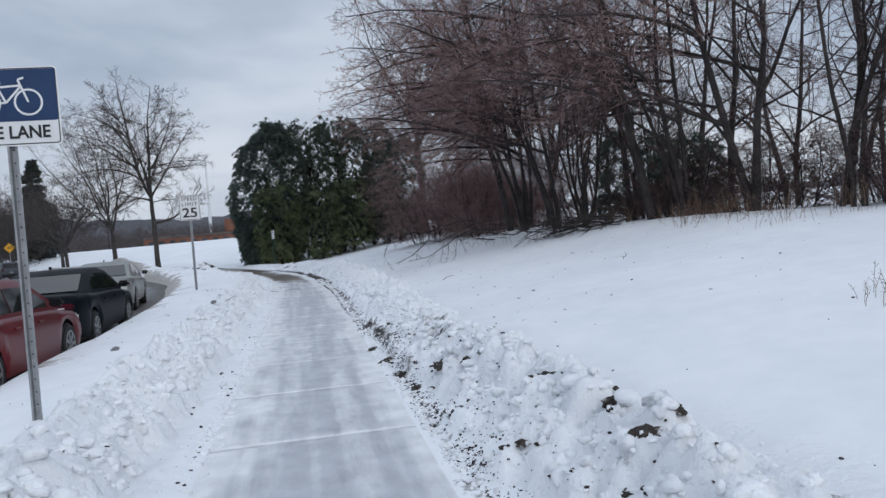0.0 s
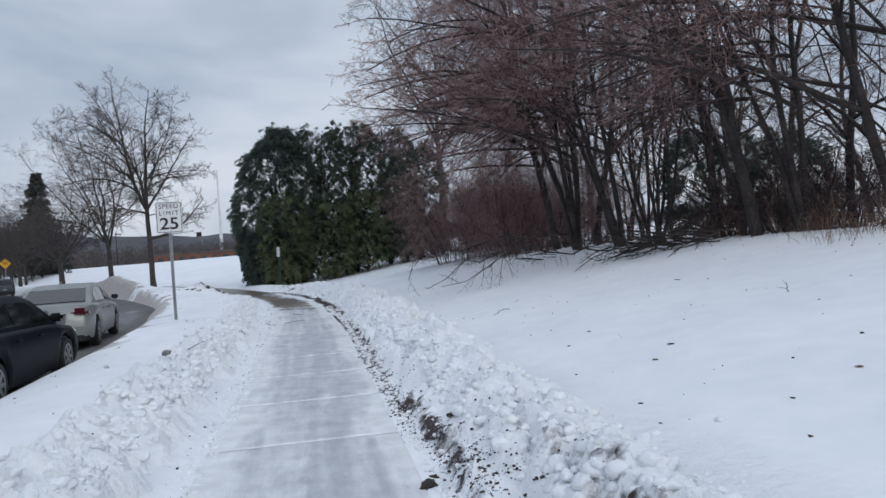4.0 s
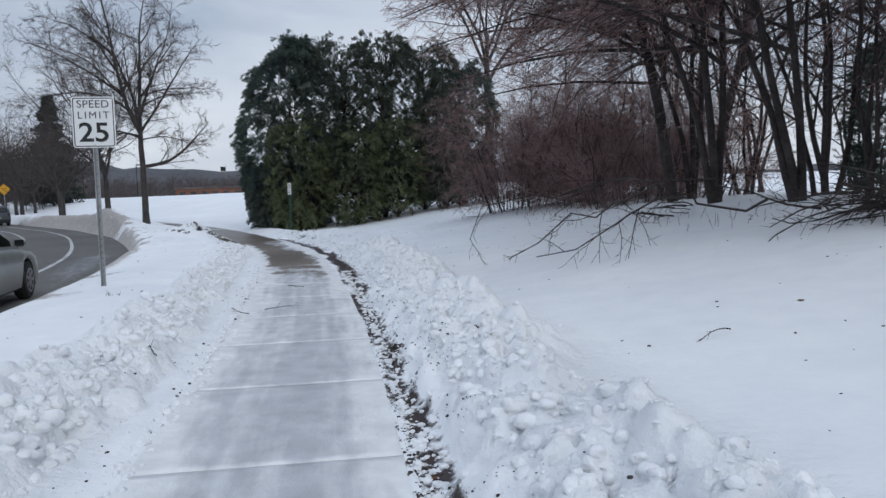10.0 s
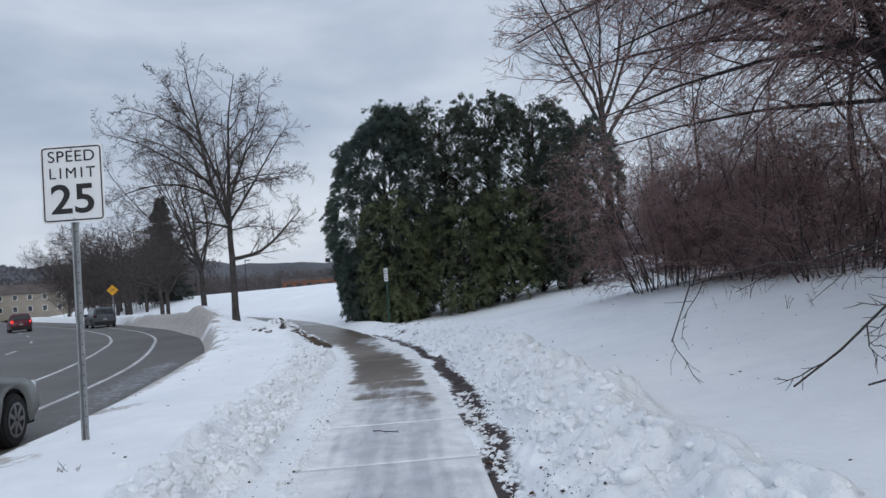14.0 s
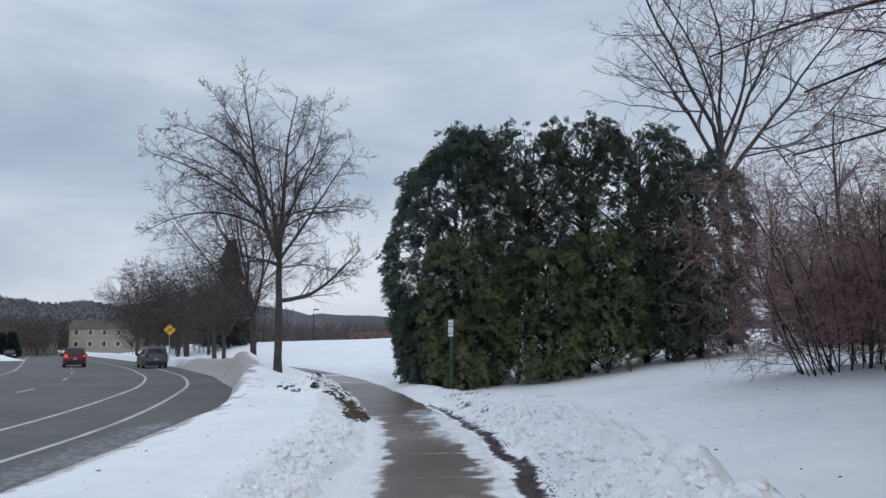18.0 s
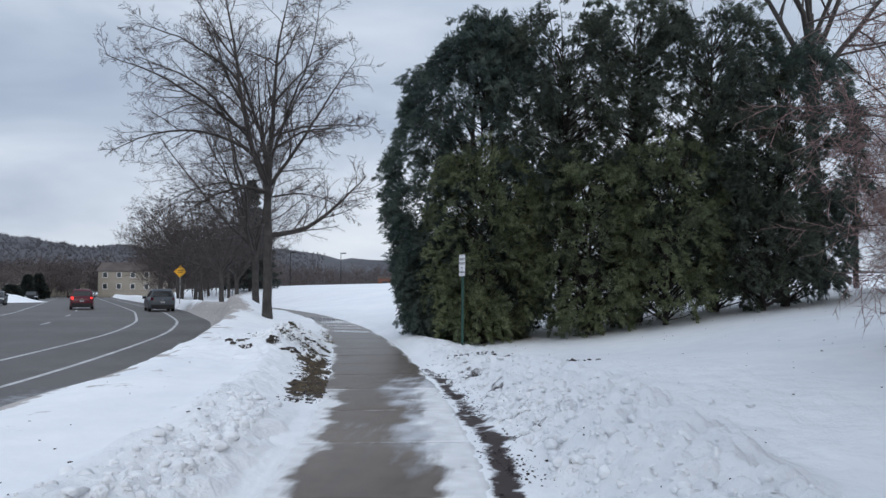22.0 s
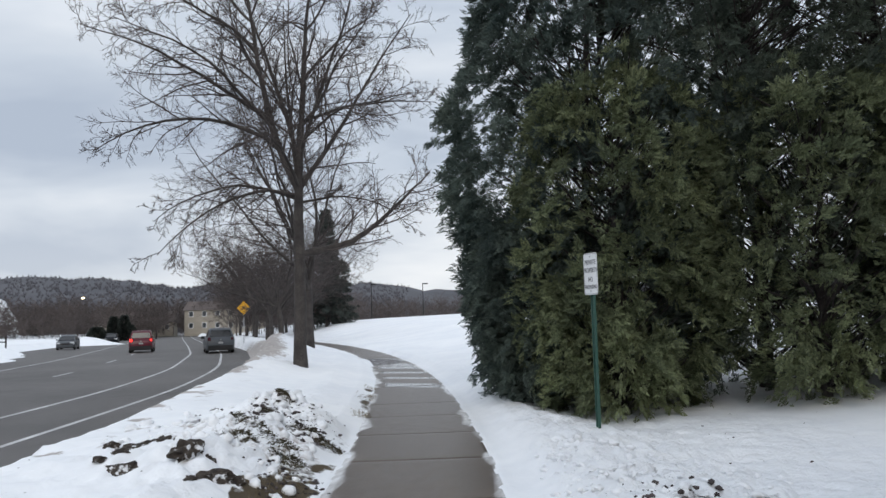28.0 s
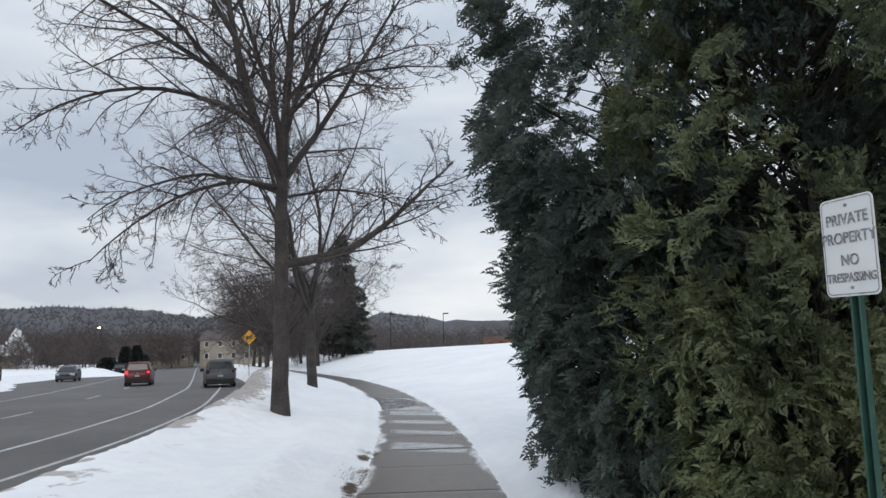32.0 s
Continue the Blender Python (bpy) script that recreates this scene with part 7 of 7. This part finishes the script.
def single_litter():
    """Curled leaves, stones and twigs that lie on the snow one by one."""
    rng = random.Random(9)
    leafmat = material("dead_leaf", (0.12, 0.06, 0.03), (0.26, 0.14, 0.07), 20, 0.9, bump=0.3)

    def leaf(x, y, L, rz, label):
        L *= 0.6
        bm = bmesh.new()
        n = 7
        rows = []
        for i in range(n):
            t = i / (n - 1)
            w = L * 0.42 * math.sin(math.pi * min(1, t * 0.92 + 0.06)) * (1 - 0.25 * (i % 2))
            rows.append([bm.verts.new((w * k, (t - 0.5) * L, 0.001 + abs(k) * w * 0.3 + 0.2 * L * (t - 0.5) ** 2)) for k in (-1, 0, 1)])
        for a, b in zip(rows, rows[1:]):
            for j in range(2):
                bm.faces.new((a[j], a[j + 1], b[j + 1], b[j]))
        bmesh.ops.solidify(bm, geom=bm.faces[:], thickness=0.003)
        ob = part("fallen_leaf", bm, leafmat, None)
        ob.matrix_basis = pose(x, y, max(gz(x, y), 0.0) + 0.002, 0, 0, rz)
        tagged(ob, label, "leaf", "fallen leaves")

    for x, y, L, rz in ((-2.07, 14.0, 0.14, 30), (-2.0, 14.35, 0.10, 120), (-2.35, 17.3, 0.13, 10), (-2.0, 17.6, 0.11, 200), (0.9, 13.2, 0.12, 40), (1.4, 11.5, 0.13, 90), (1.1, 11.0, 0.11, 60), (1.0, 17.2, 0.11, 160), (2.2, 9.6, 0.12, 15), (-3.5, 20.8, 0.12, 70), (-3.1, 19.9, 0.14, 130)):
        leaf(x, y, L, rz, "curled brown leaf on the snow")

    def twig(x, y, L, rz, r=0.006):
        g = np.random.default_rng(int(abs(x * 97 + y * 13)))
        p = wander(g, np.array([[0, 0, 0.02]]), np.array([[1.0, 0, 0.03]]), np.array([L]), 7, 0.16, -0.01)
        rr = np.linspace(1, 0.4, 7)[None, :] * r
        q, qr = sprout(g, p, rr, 3, 0.3, 0.9, 40, 0.4, 4, 0.15, 0.03, rmin=0.003)
        v, f = merge([tubes(p, rr, 5), tubes(q, qr, 3)])
        ob = part("fallen_twig", mesh_of("fallen_twig", v, f, BARK_DARK), None, None)
        ob.matrix_basis = pose(x, y, max(gz(x, y), 0) + 0.01, 0, 0, rz)
        tagged(ob, "thin dark twig on the snow", "twig", "fallen twigs")

    for x, y, L, rz in ((-4.4, 19.6, 0.42, 10), (-4.5, 19.3, 0.3, 170), (-3.2, 19.4, 0.3, 60), (-4.75, 22.0, 0.35, 20), (-4.3, 16.4, 0.35, 140), (-4.0, 13.0, 0.3, 80), (2.8, 15.8, 0.6, 20), (0.2, 16.6, 0.35, 200), (3.2, 12.8, 0.5, 60)):
        twig(x, y, L, rz)

    def stone(x, y, r, label):
        bm = bmesh.new()
        bmesh.ops.create_icosphere(bm, subdivisions=2, radius=r)
        for v in bm.verts:
            v.co *= 1 + 0.55 * noise.noise(v.co * (1.5 / r)) + 0.25 * noise.noise(v.co * (4 / r))
            v.co.z *= 0.7
        ob = part("ice_lump", bm, material("dirty_ice", (0.13, 0.13, 0.14), (0.30, 0.30, 0.31), 30, 0.6, bump=0.4), None)
        ob.matrix_basis = pose(x, y, gz(x, y) + r * 0.3, 0, 0, x * 50)
        tagged(ob, label, "ice lump")

    sodmat = material("overturned_sod", (0.020, 0.016, 0.014), (0.070, 0.056, 0.045), 22, 0.9, bump=1.0, bump_scale=60, coarse=0.45)
    ramp = next(nd for nd in sodmat.node_tree.nodes if nd.type == "VALTORGB").color_ramp
    ramp.elements[1].position = 0.55
    ramp.elements.new(0.60).color = (0.80, 0.81, 0.83, 1)

    def sod(x, y, r, rz):
        r *= 0.54
        bm = bmesh.new()
        bmesh.ops.create_icosphere(bm, subdivisions=3, radius=r)
        off = Vector((x * 3.1, y * 1.7, 0))
        for v in bm.verts:
            u = v.co / r
            v.co *= 1 + 0.50 * noise.noise(u * 1.5 + off) + 0.40 * noise.noise(u * 3.6 + off) + 0.28 * noise.noise(u * 8.0 + off)
            v.co.z *= 0.62
            v.co.x *= 1.35
        ob = part("overturned_sod", bm, sodmat, None)
        ob.matrix_basis = pose(x, y, gz(x, y) - r * 0.08, 0, 0, rz)
        tagged(ob, "dark torn sod with snow on it, lying in the snow bank", "sod", "sods thrown up by a plough")

    for x, y, r, rz in ((-11.80, 35.25, 0.18, 10), (-12.2, 35.75, 0.20, 60), (-12.41, 36.20, 0.16, 140), (-11.47, 35.53, 0.21, 95), (-11.10, 35.45, 0.17, 30), (-13.9, 38.45, 0.10, 170), (-12.81, 38.55, 0.13, 80), (-12.9, 37.8, 0.10, 20), (-12.35, 38.3, 0.09, 40)):
        for k in range(3):
            sod(x + rng.uniform(-0.28, 0.28) * (k > 0), y + rng.uniform(-0.25, 0.25) * (k > 0), r * (1, 0.6, 0.45)[k], rz + 70 * k)
    # torn sods in the bank beside the icy stretch
    for x, y, r, rz in ((-0.68, 7.7, 0.13, 20), (-0.93, 8.57, 0.09, 80), (-0.48, 6.84, 0.12, 130), (-0.05, 6.1, 0.14, 40), (0.16, 5.75, 0.10, 10), (-0.32, 6.23, 0.08, 70), (0.14, 6.98, 0.06, 50), (-0.78, 9.6, 0.07, 0),
                        (0.02, 3.32, 0.11, 60), (0.14, 3.36, 0.10, 100), (0.63, 4.46, 0.13, 150), (0.82, 3.06, 0.12, 30), (0.81, 3.65, 0.09, 90), (0.35, 3.77, 0.06, 10), (-2.5, 17.3, 0.10, 40), (-2.2, 16.9, 0.06, 90), (-1.75, 16.6, 0.07, 20)):
        for k in range(3):
            sod(x + rng.uniform(-0.14, 0.14) * (k > 0), y + rng.uniform(-0.16, 0.16) * (k > 0), r * (1, 0.55, 0.4)[k], rz + 70 * k)
    stone(-4.35, 9.3, 0.048, "grey lump of dirty ice on the snow")
    stone(-4.1, 12.6, 0.05, "grey lump of dirty ice on the snow")


single_litter()


def torn_tufts():
    """Clumps of dark matted grass that stick out of the heap."""
    rng = np.random.default_rng(58)
    mat = material("matted_grass", (0.030, 0.026, 0.016), (0.105, 0.088, 0.050), 9, 0.95, bump=0.0, island=0.45)
    for x, y, r in ((-11.64, 36.83, 0.17), (-12.0, 36.85, 0.15), (-11.82, 36.51, 0.15), (-11.87, 37.6, 0.15), (-11.62, 37.6, 0.14), (-12.55, 37.7, 0.12), (-12.2, 37.35, 0.10), (-11.35, 36.6, 0.13), (-12.7, 38.3, 0.10)):
        n = 420
        a, q = rng.random(n) * 6.283, np.sqrt(rng.random(n)) * r
        px, py = x + np.cos(a) * q * 1.3, y + np.sin(a) * q
        base = np.stack([px - x, py - y, ground_z(px, py) - gz(x, y) - 0.01 + 0.05 * (1 - q / r)], 1)
        way = np.stack([np.cos(a), np.sin(a), np.full(n, 0.5)], 1) + rng.normal(0, 0.6, (n, 3))
        p = wander(rng, base, way, rng.uniform(0.02, 0.06, n), 4, 0.35, -0.30)
        v, f = tubes(p, np.linspace(1, 0.4, 4)[None, :] * np.full((n, 1), 0.0040), 3)
        ob = part("grass_tuft", mesh_of("grass_tuft", v, f, mat), None, None)
        ob.matrix_basis = pose(x, y, gz(x, y))
        tagged(ob, "dark matted grass tuft torn up in the snow heap", "grass tuft", "tufts in the snow heap")


torn_tufts()


def weeds():
    """Dead stalks that stand out of the snow on the slope."""
    rng = np.random.default_rng(91)

    def clump(name, label, n, x, y, spread, height, mat, group):
        px, py = rng.normal(x, spread, n), rng.normal(y, spread, n)
        base = np.stack([px - x, py - y, ground_z(px, py) - gz(x, y) - 0.05], 1)
        p = wander(rng, base, np.tile([0, 0, 1.0], (n, 1)) + rng.normal(0, 0.28, (n, 3)), rng.uniform(0.4, 1.0, n) * height, 5, 0.12, -0.02)
        r = np.linspace(1, 0.5, 5)[None, :] * np.full((n, 1), 0.0035)
        t, tr = sprout(rng, p, r, 5, 0.4, 1.0, 45, 0.22, 3, 0.2, 0.0, rmin=0.003)
        v, f = merge([tubes(p, r, 3), tubes(t, tr, 3)])
        ob = part(name, mesh_of(name, v, f, mat), None, None)
        ob.matrix_basis = pose(x, y, gz(x, y))
        tagged(ob, label, "weeds", group)

    deadmat = material("dead_weed", (0.13, 0.085, 0.06), (0.27, 0.18, 0.125), 8, 0.9, bump=0.1, island=0.3)
    for i in range(26):
        y = rng.uniform(10.5, 22)
        x = float(path_x(y)) + rng.uniform(8.6, 10.8) + 0.1 * (16 - y) * 0.5
        clump("dead_weeds", "clump of brown dead weed stalks in the snow", int(rng.integers(7, 18)), x, y, rng.uniform(0.2, 0.6), rng.uniform(0.3, 0.95), deadmat, "dead weeds on the slope")
    for x, y in ((3.5, 4.6), (3.9, 4.9), (4.4, 4.6)):
        clump("dead_weeds", "clump of brown dead stalks on the snow slope", 14, x + 0.3, y + 1.6, 0.16, 0.42, deadmat, "dead weeds on the slope")
    clump("dead_weeds", "small dark weed beside the road sign", 9, -6.75, 20.4, 0.04, 0.16, TWIG_DARK, "lone weeds")
    clump("dead_weeds", "small dark weed in the snow", 7, -5.4, 13.8, 0.04, 0.12, TWIG_DARK, "lone weeds")
    for x, y in ((1.6, 24.0), (2.4, 22.6), (3.4, 21.4), (0.8, 26.8), (0.2, 29.0)):
        clump("dead_weeds", "sparse dark stalks at the foot of the trees", 12, x, y, 0.35, 0.4, TWIG_DARK, "stalks under the trees")


weeds()


def brush_pile(x, y, label, n=46, L=1.6):
    rng = np.random.default_rng(int(abs(x * 31 + y)))
    ang = rng.normal(0.4, 0.6, n)
    base = np.stack([rng.normal(0, 0.45, n), rng.normal(0, 0.3, n), rng.uniform(0.0, 0.28, n)], 1)
    p = wander(rng, base, np.stack([-np.cos(ang), -np.sin(ang) * 0.5, rng.normal(0.08, 0.12, n)], 1), rng.uniform(0.5, 1.0, n) * L, 7, 0.13, -0.02)
    r = np.linspace(1, 0.35, 7)[None, :] * rng.uniform(0.006, 0.022, (n, 1))
    t, tr = sprout(rng, p, r, 6, 0.2, 1.0, 45, 0.35, 4, 0.18, 0.0, rmin=0.004)
    ob = thing("brush_pile", label, "brush pile", (x, y, gz(x, y)))
    for nm, pp, rr, sd in (("boughwork", p, r, 5), ("twigwork", t, tr, 3)):
        v, f = tubes(pp, rr, sd)
        tagged(part(nm, mesh_of(nm, v, f, BARK_DARK), None, ob), kind="stuff")


brush_pile(3.9, 20.7, "heap of dark cut branches on the snow")
brush_pile(4.6, 19.9, "heap of dark cut branches on the snow", 30)
brush_pile(1.9, 24.5, "few fallen branches at the wood's edge", 10, 0.9)


# tufts of dry grass beside the path
def grass_tufts():
    rng = np.random.default_rng(17)
    n = 4200
    y = np.where(rng.random(n) < 0.4, rng.uniform(32.9, 36.7, n), rng.uniform(40, 44.6, n))
    keep = (y < 39) | (value_noise(y, y * 0, 0.55, 3) > 0.5)
    y = y[keep]
    s = np.where(y < 39, -np.interp(y, [33, 36], [0.95, 1.08]) + rng.uniform(-0.16, 0.16, len(y)), -0.74 - np.abs(rng.normal(0, 0.12, len(y))))
    x, y = from_path(s, y)
    base = np.stack([x, y, ground_z(x, y) - 0.01], 1)
    m = len(x)
    p = wander(rng, base, rng.normal(0, 0.6, (m, 3)) + np.array([0.5, 0, 0.5]), rng.uniform(0.03, 0.08, m), 3, 0.2, -0.15)
    v, f = tubes(p, np.linspace(1, 0.3, 3)[None, :] * np.full((m, 1), 0.0028), 3)
    tagged(new("dry_grass", mesh_of("dry_grass", v, f, DRYGRASS)), "matted dry grass at the path's edge", "grass", kind="stuff")


grass_tufts()


# ---- far side of the road ----
def yew(x, y, h, r, label):
    rng = np.random.default_rng(int(abs(x * 3 + y)))
    ob = thing("yew_bush", label, "bush", (x, y, gz(x, y)), 0, "clipped evergreens across the road")
    part("trunk", cyl(0.12, 0.08, -0.3, h * 0.6, 8), BARK_DARK, ob)
    n = 1500
    u, a = rng.random(n), rng.random(n) * 6.283
    rad = r * np.sqrt(np.clip(1 - (u * 1.05 - 0.25) ** 2 * 1.4, 0.05, 1)) * rng.uniform(0.8, 1.05, n)
    pos = np.stack([np.cos(a) * rad, np.sin(a) * rad, 0.1 + u * h], 1)
    v, q = scatter_sprays(rng, pos, np.stack([np.cos(a), np.sin(a), np.full(n, 0.6)], 1), rng.uniform(2.2, 3.6, n), spray_template(4, 0.12, 0.03, 0.3), rng.uniform(0, 0.5, n))
    tagged(part("foliage", mesh_of("foliage", v, q, SPRUCE), None, ob), kind="stuff")


for x, y, h, r in ((-112, 116, 2.4, 1.4), (-117, 123.5, 4.3, 0.95), (-119.5, 128, 4.6, 1.0), (-132, 140, 3.0, 1.4)):
    yew(x, y, h, r, "dark evergreen bush in the snow across the road")


def rail_fence(p0, p1, bays):
    ob = thing("rail_fence", "low dark rail fence in the snow across the road", "fence")
    a, b = Vector(p0), Vector(p1)
    turn = math.degrees(math.atan2(b.y - a.y, b.x - a.x))
    step = (b - a).length / bays
    for i in range(bays + 1):
        q = a.lerp(b, i / bays)
        z = gz(q.x, q.y)
        part("post", box(-0.06, -0.06, -0.4, 0.06, 0.06, 1.05), BARK, ob, m=pose(q.x, q.y, z, 0, 0, turn))
        if i < bays:
            e = a.lerp(b, (i + 1) / bays)
            z2 = gz(e.x, e.y)
            for h in (0.45, 0.88):
                m = Matrix.Translation((q.x, q.y, z + h)) @ Euler((0, -math.atan2(z2 - z, step), radians(turn))).to_matrix().to_4x4()
                part("rail", box(0, -0.025, -0.05, step, 0.025, 0.05), BARK, ob, m=m)


rail_fence((-47.5, 50.5), (-72, 74), 9)


def sign_back():
    """A large diamond warning sign seen from behind."""
    x, y = -71.4, 71.9
    z0 = gz(x, y)
    ob = thing("sign_back", "grey back of a large diamond road sign", "road sign", (x, y, z0), 48)
    part("post", box(-0.05, 0.0, -0.4, 0.05, 0.07, 3.5 - z0), STEEL, ob)
    part("panel", plate(1.2, 1.2, 0.06, 0.004, -0.01, 0, 0), STEEL, ob, m=pose(0, 0, 3.05 - z0, 0, 45, 0))


sign_back()
